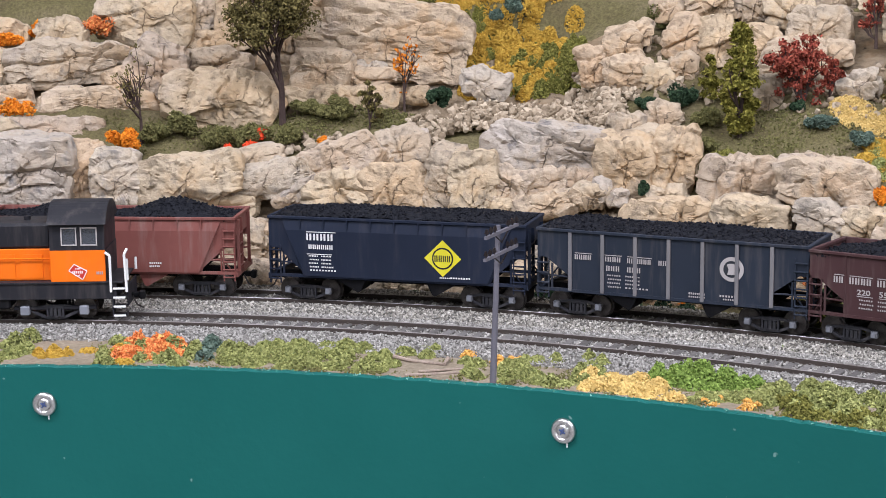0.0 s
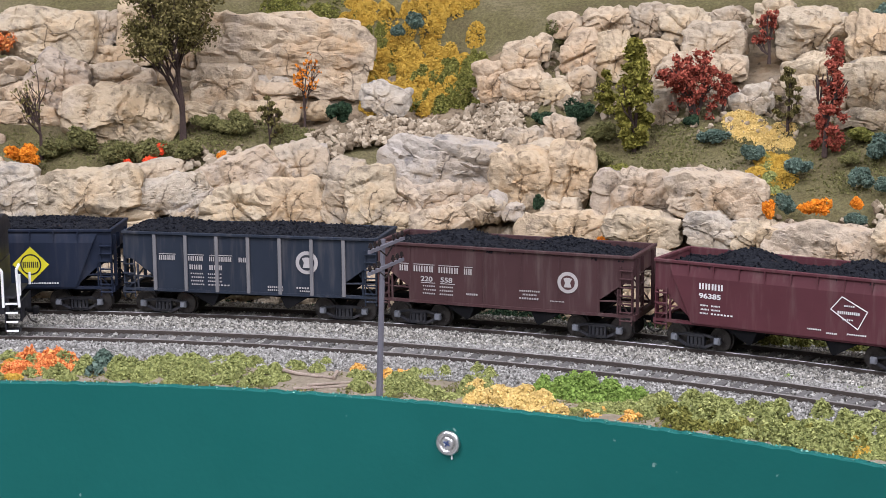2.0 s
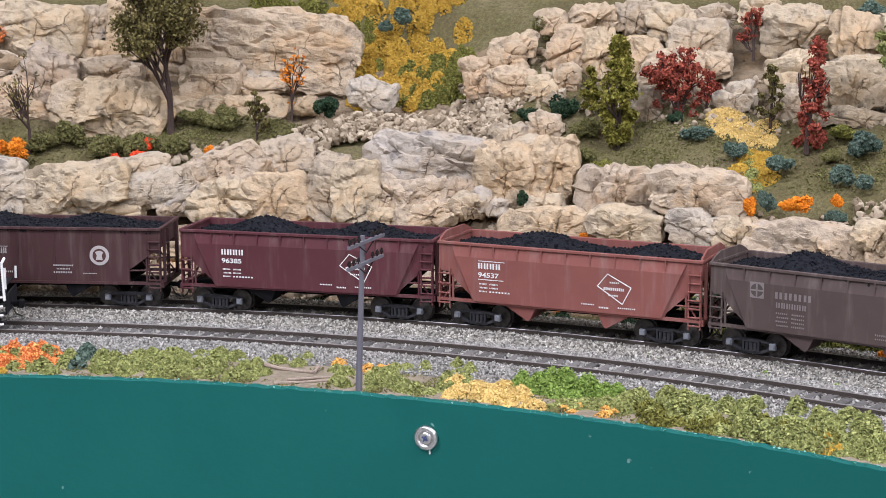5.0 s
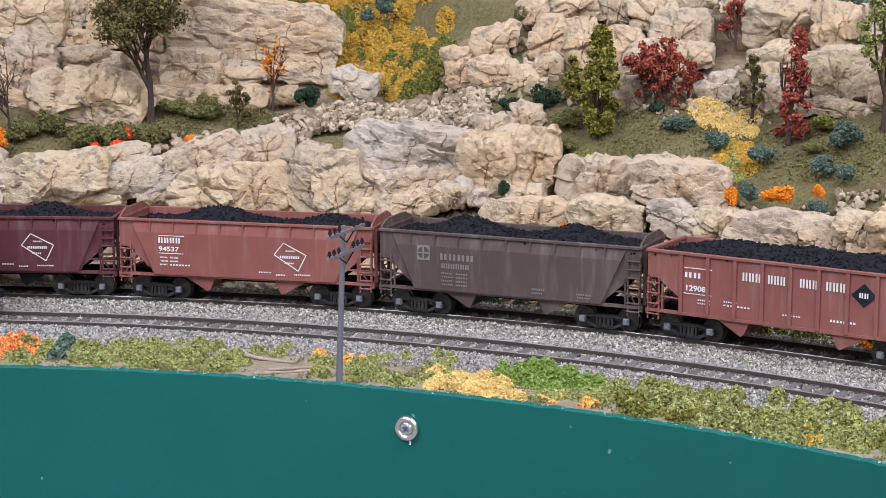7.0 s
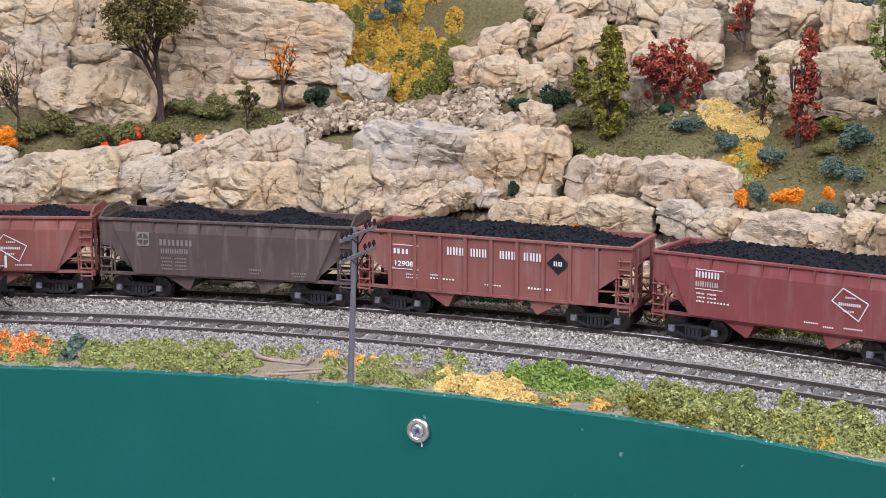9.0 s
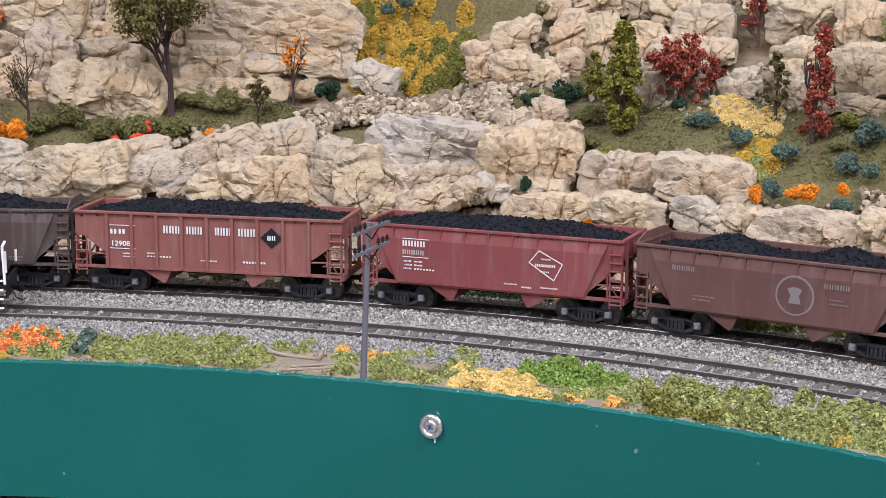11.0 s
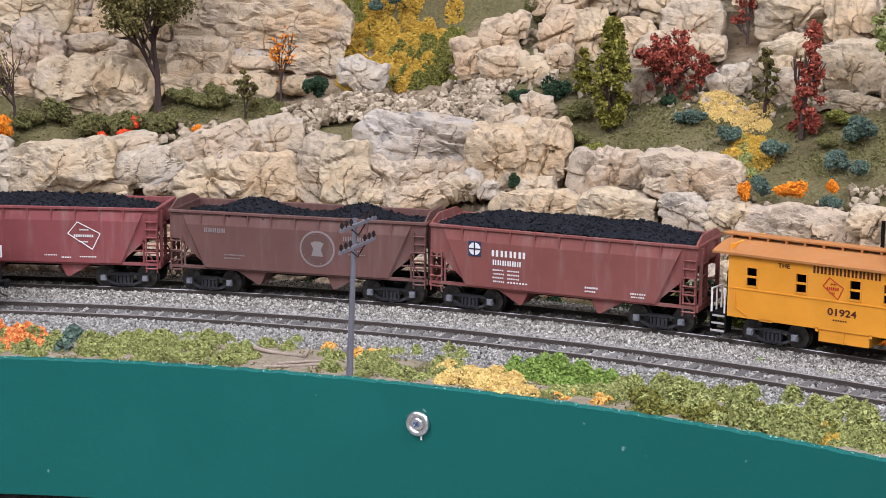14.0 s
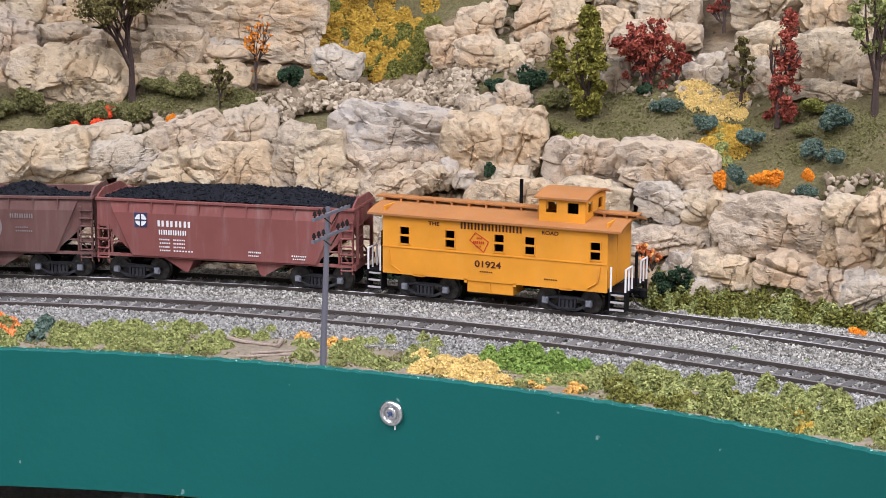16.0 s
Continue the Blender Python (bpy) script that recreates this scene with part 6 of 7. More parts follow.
boulder(0.0533, 0.0996, 0.0116, 0.0398, 0.0314, 0.0220, -6, "pink", 253, -23, 0.55)
boulder(0.0657, 0.0883, -0.0007, 0.0381, 0.0255, 0.0179, -4, "tan", 254, -24, 0.55)
boulder(0.0819, 0.0880, 0.0136, 0.0394, 0.0311, 0.0218, 7, "grey", 255, -25, 0.55)
boulder(0.0937, 0.0757, 0.0012, 0.0376, 0.0252, 0.0176, 1, "tan", 256, -26, 0.55)

# ---- scree and rubble ----
scree(((0.171, 0.112), (0.258, 0.117), (0.239, 0.151), (0.184, 0.143)), 1500, 0.0012, 0.0030, 257, 0.002)
scree(((0.173, 0.106), (0.248, 0.118), (0.252, 0.140), (0.176, 0.133)), 1000, 0.0012, 0.0029, 258, 0.004)
scree(((0.171, 0.084), (0.176, 0.104), (0.167, 0.128), (0.154, 0.118)), 160, 0.001, 0.003, 259, 0.003)
scree(((0.096, 0.090), (0.129, 0.100), (0.127, 0.108), (0.091, 0.105)), 70, 0.0015, 0.0036, 260, 0.002)
scree(((0.297, 0.073), (0.337, 0.077), (0.335, 0.083), (0.295, 0.080)), 90, 0.0009, 0.0024, 261, 0.002)
scree(((0.370, 0.073), (0.415, 0.077), (0.412, 0.085), (0.368, 0.082)), 160, 0.001, 0.003, 262, 0.004)
scree(((0.418, 0.074), (0.444, 0.075), (0.437, 0.095), (0.415, 0.090)), 150, 0.001, 0.0026, 263, 0.002)
scree(((0.222, 0.139), (0.324, 0.133), (0.313, 0.194), (0.215, 0.174)), 500, 0.0012, 0.0034, 264, 0.0)
scree(((0.326, 0.126), (0.413, 0.140), (0.396, 0.200), (0.315, 0.167)), 260, 0.001, 0.003, 265, 0.0)
scree(((0.347, 0.101), (0.364, 0.099), (0.364, 0.107), (0.326, 0.105)), 50, 0.001, 0.0026, 266, 0.001)
scree(((-0.018, 0.050), (0.120, 0.041), (0.115, 0.059), (-0.021, 0.068)), 420, 0.0015, 0.004, 267, -0.001)
scree(((0.117, 0.051), (0.253, 0.049), (0.249, 0.062), (0.113, 0.070)), 420, 0.0015, 0.004, 268, -0.001)
scree(((0.251, 0.054), (0.368, 0.053), (0.363, 0.067), (0.244, 0.077)), 420, 0.0015, 0.004, 269, -0.001)
scree(((0.366, 0.057), (0.473, 0.059), (0.465, 0.081), (0.356, 0.087)), 420, 0.0015, 0.004, 270, -0.001)

# ---- trees ----
tree(-0.1484, 0.2172, 0.0659, 0.1086, 0.0560, 0.44, M_TREE, "tall olive-leaved tree with a dark forked trunk", 271, leaves=15000, trunk_r=0.0022, depth=5, spread=0.38, limb=0.14, leaf=0.00078)
tree(-0.2210, 0.2073, 0.0567, 0.0530, 0.0258, 0.3, M_TREE, "nearly bare dark twiggy young tree", 272, leaves=264, trunk_r=0.0012, depth=4, spread=0.62, limb=0.28, leaf=0.0007)
tree(-0.0845, 0.2182, 0.0732, 0.0374, 0.0150, 0.2, M_ORANGE, "twiggy shrub with a few orange leaves", 273, leaves=286, trunk_r=0.0008, depth=4, spread=0.45, limb=0.3, leaf=0.00072)
tree(0.0816, 0.1511, 0.0615, 0.0572, 0.0215, 0.12, M_TREE2, "conical yellow-green tree with a short pale trunk", 274, leaves=13000, trunk_r=0.0014, depth=3, shape='column', spread=0.4, leaf=0.00078)
tree(0.0703, 0.1811, 0.0788, 0.0230, 0.0144, 0.1, M_TREE2, "small yellow-green conical sapling", 275, leaves=3300, trunk_r=0.0008, depth=2, shape='cone', leaf=0.00072)
tree(0.1119, 0.1579, 0.0727, 0.0409, 0.0278, 0.1, M_CRIMSON, "bushy crimson-leaved autumn tree", 276, leaves=5060, trunk_r=0.0016, depth=4, spread=0.5, leaf=0.00072)
tree(0.1258, 0.1586, 0.0798, 0.0240, 0.0141, 0.2, M_CRIMSON, "small crimson-leaved autumn tree", 277, leaves=2860, trunk_r=0.0011, depth=3, leaf=0.00072)
tree(0.1677, 0.1166, 0.0684, 0.0517, 0.0190, 0.02, M_CRIMSON, "tall narrow crimson-leaved autumn tree", 278, leaves=5720, trunk_r=0.0015, depth=3, shape='spire', lean=0.08, leaf=0.00072)
tree(0.1538, 0.1369, 0.0754, 0.0305, 0.0155, 0.2, M_TREE, "small olive-leaved young tree", 279, leaves=3740, trunk_r=0.0011, depth=3, spread=0.4, leaf=0.00072)
tree(0.2095, 0.1025, 0.0742, 0.0636, 0.0311, 0.4, M_LIGHT_OLIVE, "green-leaved tree with a straight dark trunk", 280, leaves=11000, trunk_r=0.002, depth=3, spread=0.35, leaf=0.00072)
tree(0.1534, 0.1910, 0.1065, 0.0249, 0.0146, 0.3, M_CRIMSON, "sparse reddish shrub high on the slope", 281, leaves=770, trunk_r=0.001, depth=4, spread=0.4, leaf=0.00072)
tree(-0.1016, 0.2036, 0.0625, 0.0266, 0.0163, 0.15, M_TREE, "short twiggy olive shrub", 282, leaves=1980, trunk_r=0.0008, depth=3, spread=0.5, leaf=0.00072)
tree(0.1039, 0.0670, 0.0014, 0.0191, 0.0114, 0.4, M_ORANGERED, "thin shrub with orange-red leaves beside the track", 283, leaves=660, trunk_r=0.0008, depth=3, spread=0.4, leaf=0.00072)

# ---- bushes and ground cover on the hill ----
bush(-0.0652, 0.2112, 0.0740, 0.0149, 0.0149, M_DARK, "dark green foliage bush on the slope", 284, n=1500, size=0.0006)
bush(0.0572, 0.1772, 0.0763, 0.0178, 0.0190, M_DARK, "dark green foliage bush on the slope", 285, n=1500, size=0.0006)
bush(0.0396, 0.1831, 0.0757, 0.0133, 0.0087, M_DARK, "dark green foliage bush on the slope", 286, n=1500, size=0.0006)
bush(0.1909, 0.0968, 0.0679, 0.0178, 0.0161, M_TEAL, "blue-green foliage bush on the slope", 287, n=1500, size=0.0006)
bush(0.1768, 0.0834, 0.0572, 0.0127, 0.0122, M_TEAL, "blue-green foliage bush on the slope", 288, n=1500, size=0.0006)
bush(0.1857, 0.0744, 0.0554, 0.0105, 0.0089, M_TEAL, "blue-green foliage bush on the slope", 289, n=1500, size=0.0006)
bush(0.1175, 0.1419, 0.0707, 0.0184, 0.0100, M_TEAL, "blue-green foliage bush on the slope", 290, n=1500, size=0.0006)
bush(0.1347, 0.1218, 0.0645, 0.0109, 0.0109, M_TEAL, "blue-green foliage bush on the slope", 291, n=1500, size=0.0006)
bush(0.1429, 0.0787, 0.0449, 0.0089, 0.0131, M_TEAL, "blue-green foliage bush on the slope", 292, n=1500, size=0.0006)
bush(0.1533, 0.1044, 0.0607, 0.0151, 0.0097, M_TEAL, "blue-green foliage bush on the slope", 293, n=1500, size=0.0006)
bush(0.1711, 0.0590, 0.0431, 0.0103, 0.0077, M_TEAL, "blue-green foliage bush on the slope", 294, n=1500, size=0.0006)
bush(0.1103, 0.1568, 0.0772, 0.0113, 0.0073, M_DARK, "dark green foliage bush on the slope", 295, n=1500, size=0.0006)
bush(-0.1796, 0.1989, 0.0563, 0.0269, 0.0150, M_MOSS, "olive foliage bush on the slope", 296, n=1500, size=0.0006)
bush(-0.1603, 0.1973, 0.0565, 0.0208, 0.0149, M_MOSS, "olive foliage bush on the slope", 297, n=1500, size=0.0006)
bush(-0.1986, 0.2069, 0.0597, 0.0212, 0.0182, M_MOSS, "olive foliage bush on the slope", 298, n=1500, size=0.0006)
bush(-0.2131, 0.2052, 0.0585, 0.0182, 0.0121, M_MOSS, "olive foliage bush on the slope", 299, n=1500, size=0.0006)
bush(-0.1428, 0.1977, 0.0579, 0.0208, 0.0125, M_MOSS, "olive foliage bush on the slope", 300, n=1500, size=0.0006)
bush(-0.1167, 0.2134, 0.0693, 0.0192, 0.0150, M_MOSS, "olive foliage bush on the slope", 301, n=1500, size=0.0006)
bush(-0.1365, 0.2180, 0.0703, 0.0181, 0.0103, M_MOSS, "olive foliage bush on the slope", 302, n=1500, size=0.0006)
bush(-0.1257, 0.2147, 0.0692, 0.0150, 0.0090, M_MOSS, "olive foliage bush on the slope", 303, n=1500, size=0.0006)
bush(0.0676, 0.1621, 0.0696, 0.0159, 0.0142, M_MOSS, "olive foliage bush on the slope", 304, n=1500, size=0.0006)
bush(0.0651, 0.1438, 0.0594, 0.0167, 0.0083, M_MOSS, "olive foliage bush on the slope", 305, n=1500, size=0.0006)
bush(0.0727, 0.1352, 0.0564, 0.0138, 0.0066, M_OLIVE, "olive foliage bush on the slope", 306, n=1500, size=0.0006)
bush(0.1823, 0.1134, 0.0742, 0.0164, 0.0082, M_OLIVE, "olive foliage bush on the slope", 307, n=1500, size=0.0006)
bush(0.1761, 0.1006, 0.0652, 0.0108, 0.0065, M_MOSS, "olive foliage bush on the slope", 308, n=1500, size=0.0006)
bush(0.0531, 0.2400, 0.1116, 0.0214, 0.0214, M_MOSS, "olive foliage bush on the slope", 309, n=1500, size=0.0006)
bush(-0.0263, 0.2776, 0.1183, 0.0127, 0.0127, M_TEAL, "blue-green foliage bush on the slope", 310, n=1500, size=0.0006)
bush(0.2118, 0.1963, 0.1247, 0.0179, 0.0119, M_TEAL, "blue-green foliage bush on the slope", 311, n=1500, size=0.0006)
bush(-0.0371, 0.2746, 0.1154, 0.0095, 0.0079, M_TEAL, "blue-green foliage bush on the slope", 312, n=1500, size=0.0006)
bush(-0.0278, 0.1574, 0.0491, 0.0073, 0.0073, M_DARK, "dark green foliage bush on the slope", 313, n=1500, size=0.0006)
bush(0.0336, 0.1241, 0.0416, 0.0054, 0.0082, M_DARK, "dark green foliage bush on the slope", 314, n=1500, size=0.0006)
bush(0.1128, 0.0572, -0.0003, 0.0203, 0.0167, M_DARK, "dark green foliage bush on the slope", 315, n=1500, size=0.0006)
bush(0.1344, 0.0702, 0.0442, 0.0058, 0.0115, M_ORANGE, "bright orange foliage clump on the slope", 316, n=900, size=0.0006)
bush(0.1531, 0.0649, 0.0472, 0.0172, 0.0099, M_ORANGE, "bright orange foliage clump on the slope", 317, n=900, size=0.0006)
bush(0.1713, 0.0590, 0.0497, 0.0068, 0.0083, M_ORANGE, "bright orange foliage clump on the slope", 318, n=900, size=0.0006)
bush(-0.2238, 0.1899, 0.0555, 0.0151, 0.0121, M_ORANGE, "bright orange foliage clump on the slope", 319, n=900, size=0.0006)
bush(-0.2285, 0.1919, 0.0563, 0.0197, 0.0131, M_ORANGE, "bright orange foliage clump on the slope", 320, n=900, size=0.0006)
bush(-0.2883, 0.2761, 0.1079, 0.0196, 0.0117, M_ORANGE, "bright orange foliage clump on the slope", 321, n=900, size=0.0006)
bush(-0.2579, 0.2773, 0.1086, 0.0201, 0.0162, M_ORANGERED, "bright orange foliage clump on the slope", 322, n=900, size=0.0006)
bush(-0.2741, 0.2765, 0.1081, 0.0130, 0.0072, M_ORANGE, "bright orange foliage clump on the slope", 323, n=900, size=0.0006)
bush(-0.3051, 0.2671, 0.1025, 0.0195, 0.0130, M_ORANGE, "bright orange foliage clump on the slope", 324, n=900, size=0.0006)
bush(-0.2902, 0.2173, 0.0705, 0.0217, 0.0118, M_ORANGE, "bright orange foliage clump on the slope", 325, n=900, size=0.0006)
bush(-0.1246, 0.1857, 0.0589, 0.0047, 0.0047, M_ORANGE, "bright orange foliage clump on the slope", 326, n=900, size=0.0006)
bush(0.1796, -0.0071, -0.0042, 0.0106, 0.0048, M_ORANGE, "bright orange foliage clump on the slope", 327, n=900, size=0.0006)
bush(0.0615, 0.0884, 0.0315, 0.0042, 0.0027, M_ORANGE, "bright orange foliage clump on the slope", 328, n=900, size=0.0006)
bush(-0.1572, 0.1967, 0.0595, 0.0078, 0.0090, M_RED, "low bright red foliage clump beside stones", 329, n=420, size=0.00075)
bush(-0.1618, 0.1881, 0.0545, 0.0119, 0.0071, M_RED, "low bright red foliage clump beside stones", 330, n=420, size=0.00075)
bush(-0.1725, 0.1881, 0.0539, 0.0059, 0.0054, M_RED, "low bright red foliage clump beside stones", 331, n=420, size=0.00075)
cover(((0.172, 0.155), (0.207, 0.154), (0.212, 0.233), (0.144, 0.231)), 42000, M_YELLOW, "golden yellow foliage mat hanging over the slope", 332, height=0.009, clumps=130, spread=0.0052, size=0.00062)
cover(((0.194, 0.155), (0.224, 0.159), (0.217, 0.199), (0.187, 0.187)), 20000, M_OLIVE, "olive green foliage mat on the slope", 333, height=0.0085, clumps=60, spread=0.0046, size=0.00062)
cover(((0.171, 0.165), (0.188, 0.161), (0.167, 0.220), (0.154, 0.220)), 8000, M_OLIVE, "olive green foliage mat on the slope", 334, height=0.007, clumps=22, spread=0.0042, size=0.00062)
cover(((0.345, 0.130), (0.368, 0.128), (0.361, 0.140), (0.336, 0.140)), 7020, M_STRAW, "straw yellow foliage patch on the slope", 335, height=0.003, clumps=24, spread=0.007, size=0.00045)
cover(((0.361, 0.101), (0.374, 0.104), (0.366, 0.126), (0.354, 0.123)), 2430, M_YELLOW, "golden yellow foliage patch on the slope", 336, height=0.003, clumps=14, spread=0.006, size=0.00056)
cover(((0.360, 0.100), (0.370, 0.101), (0.361, 0.120), (0.355, 0.117)), 1890, M_LIGHT_OLIVE, "yellow-green foliage patch on the slope", 337, height=0.003, clumps=9, spread=0.005, size=0.00056)
cover(((0.027, 0.096), (0.160, 0.114), (0.156, 0.130), (0.022, 0.119)), 3510, M_MOSS, "mossy olive turf on the ledge", 338, height=0.0008, clumps=60, spread=0.012, size=0.0005)
cover(((0.293, 0.096), (0.434, 0.104), (0.422, 0.140), (0.284, 0.135)), 2970, M_MOSS, "mossy olive turf on the slope", 339, height=0.0008, clumps=80, spread=0.01, size=0.0005)
cover(((0.093, 0.204), (0.149, 0.208), (0.143, 0.237), (0.087, 0.236)), 4050, M_OLIVE, "olive green foliage mat above the rock", 340, height=0.005, clumps=20, spread=0.01, size=0.00056)
cover(((0.363, 0.013), (0.468, 0.042), (0.464, 0.051), (0.350, 0.048)), 30000, M_OLIVE, "olive green brush along the foot of the rocks", 341, height=0.011, clumps=110, spread=0.007, size=0.00056)
cover(((0.361, 0.018), (0.467, 0.045), (0.464, 0.052), (0.350, 0.049)), 6750, M_MOSS, "dark mossy brush along the foot of the rocks", 342, height=0.006, clumps=40, spread=0.007, size=0.00056)
cover(((0.365, 0.014), (0.468, 0.040), (0.464, 0.048), (0.352, 0.046)), 12000, M_LIGHT_OLIVE, "light green brush along the foot of the rocks", 372, height=0.012, clumps=55, spread=0.006, size=0.00056)
# olive brush given the dark foam colour, as shade behind and under the cars
cover(((0.012, 0.042), (0.336, 0.038), (0.332, 0.049), (0.010, 0.049)), 8100, M_DARK, "brush along the foot of the rocks, coloured dark for the train's shade", 343, height=0.004, clumps=70, spread=0.007, size=0.00056)
cover(((0.063, 0.051), (0.306, 0.049), (0.305, 0.051), (0.063, 0.052)), 1890, M_ORANGE, "orange brush along the foot of the rocks", 344, height=0.008, clumps=9, spread=0.005, size=0.00056)

# ---- growth along the fascia ----
cover(((0.081, -0.127), (0.129, -0.125), (0.110, -0.083), (0.063, -0.082)), 4050, M_LIGHT_OLIVE, "light olive foam bushes along the fascia", 345, height=0.006, clumps=20, spread=0.006, size=0.00056)
cover(((0.084, -0.121), (0.120, -0.120), (0.106, -0.090), (0.070, -0.086)), 5940, M_ORANGERED, "orange and red foam bushes along the fascia", 346, height=0.007, clumps=22, spread=0.006, size=0.00056)
cover(((0.042, -0.129), (0.094, -0.125), (0.085, -0.101), (0.034, -0.107)), 2430, M_YELLOW, "golden foam clumps along the fascia", 347, height=0.004, clumps=14, spread=0.005, size=0.00056)
cover(((0.013, -0.127), (0.047, -0.129), (0.032, -0.087), (-0.001, -0.087)), 3780, M_LIGHT_OLIVE, "light olive foam bushes along the fascia", 348, height=0.008, clumps=14, spread=0.007, size=0.00056)
cover(((0.122, -0.115), (0.136, -0.113), (0.123, -0.086), (0.109, -0.090)), 945, M_TEAL, "grey-green wiry weeds along the fascia", 349, height=0.005, clumps=8, spread=0.005, size=0.0008)
cover(((0.142, -0.122), (0.222, -0.116), (0.200, -0.073), (0.129, -0.093)), 17550, M_LIGHT_OLIVE, "light olive foam bushes along the fascia", 350, height=0.006, clumps=52, spread=0.0065, size=0.00056)
cover(((0.215, -0.089), (0.238, -0.091), (0.231, -0.075), (0.210, -0.077)), 1890, M_LIGHT_OLIVE, "light olive foam bushes along the fascia", 351, height=0.004, clumps=9, spread=0.005, size=0.00056)
cover(((0.256, -0.116), (0.265, -0.116), (0.251, -0.087), (0.245, -0.089)), 1215, M_LIGHT_OLIVE, "light olive foam bushes along the fascia", 352, height=0.004, clumps=6, spread=0.005, size=0.00056)
cover(((0.274, -0.117), (0.323, -0.109), (0.306, -0.068), (0.266, -0.082)), 8100, M_LIGHT_OLIVE, "light olive foam bushes along the fascia", 353, height=0.005, clumps=34, spread=0.006, size=0.00056)
cover(((0.246, -0.088), (0.253, -0.091), (0.247, -0.078), (0.242, -0.080)), 675, M_AMBER, "amber foam clump along the fascia", 354, height=0.004, clumps=3, spread=0.004, size=0.00056)
cover(((0.265, -0.097), (0.281, -0.097), (0.272, -0.078), (0.259, -0.084)), 1215, M_AMBER, "amber foam clump along the fascia", 355, height=0.004, clumps=6, spread=0.004, size=0.00056)
cover(((0.307, -0.115), (0.360, -0.116), (0.348, -0.099), (0.307, -0.087)), 9720, M_STRAW, "straw yellow foam mat along the fascia", 356, height=0.005, clumps=30, spread=0.007, size=0.00056)
cover(((0.337, -0.094), (0.385, -0.096), (0.381, -0.084), (0.335, -0.078)), 7020, M_GREEN, "bright green grassy foam along the fascia", 357, height=0.0085, clumps=26, spread=0.007, size=0.00056)
cover(((0.357, -0.115), (0.399, -0.113), (0.389, -0.094), (0.368, -0.099)), 2430, M_LIGHT_OLIVE, "light olive foam bushes along the fascia", 358, height=0.003, clumps=16, spread=0.006, size=0.00056)
cover(((0.360, -0.116), (0.396, -0.112), (0.391, -0.102), (0.362, -0.109)), 351, M_AMBER, "rusty amber foam litter along the fascia", 359, height=0.0025, clumps=8, spread=0.004, size=0.00056)
cover(((0.394, -0.113), (0.463, -0.114), (0.441, -0.074), (0.383, -0.082)), 16200, M_LIGHT_OLIVE, "light olive foam bushes along the fascia", 360, height=0.007, clumps=48, spread=0.007, size=0.00056)
cover(((0.464, -0.116), (0.537, -0.110), (0.517, -0.074), (0.441, -0.074)), 20250, M_LIGHT_OLIVE, "light olive foam bushes along the fascia", 361, height=0.008, clumps=54, spread=0.0075, size=0.00056)
cover(((0.405, -0.117), (0.536, -0.107), (0.524, -0.087), (0.395, -0.100)), 6750, M_OLIVE, "darker olive foam among the bushes", 362, height=0.006, clumps=40, spread=0.006, size=0.00056)
cover(((0.487, -0.077), (0.493, -0.078), (0.488, -0.068), (0.483, -0.069)), 702, M_GREEN, "yellow-green foam tuft beside the track", 363, height=0.005, clumps=3, spread=0.004, size=0.00056)
cover(((0.493, -0.113), (0.500, -0.112), (0.494, -0.103), (0.489, -0.107)), 540, M_YELLOW, "golden foam tuft along the fascia", 364, height=0.006, clumps=3, spread=0.004, size=0.00056)
cover(((0.079, -0.134), (0.254, -0.116), (0.235, -0.077), (0.059, -0.088)), 2430, M_MOSS, "thin mossy litter on the soil behind the fascia", 365, height=0.0008, clumps=60, spread=0.008, size=0.0005)
cover(((0.257, -0.123), (0.539, -0.113), (0.517, -0.074), (0.241, -0.090)), 5400, M_MOSS, "thin mossy litter on the soil behind the fascia", 366, height=0.0008, clumps=110, spread=0.008, size=0.0005)
cover(((0.366, -0.028), (0.374, -0.028), (0.369, -0.017), (0.362, -0.019)), 432, M_GREEN, "sparse yellow-green tufts between the tracks", 367, height=0.0015, clumps=5, spread=0.003, size=0.0006)
cover(((0.420, -0.034), (0.428, -0.036), (0.424, -0.025), (0.416, -0.024)), 432, M_GREEN, "sparse yellow-green tufts between the tracks", 368, height=0.0015, clumps=5, spread=0.003, size=0.0006)
cover(((0.444, -0.033), (0.459, -0.033), (0.453, -0.020), (0.440, -0.022)), 432, M_GREEN, "sparse yellow-green tufts between the tracks", 369, height=0.0015, clumps=5, spread=0.003, size=0.0006)
cover(((0.275, -0.026), (0.280, -0.026), (0.276, -0.016), (0.271, -0.016)), 432, M_GREEN, "sparse yellow-green tufts between the tracks", 370, height=0.0015, clumps=5, spread=0.003, size=0.0006)
cover(((0.111, -0.016), (0.378, -0.007), (0.372, 0.007), (0.105, 0.002)), 702, M_OLIVE, "sparse dry tufts between the tracks", 371, height=0.001, clumps=22, spread=0.003, size=0.0006)


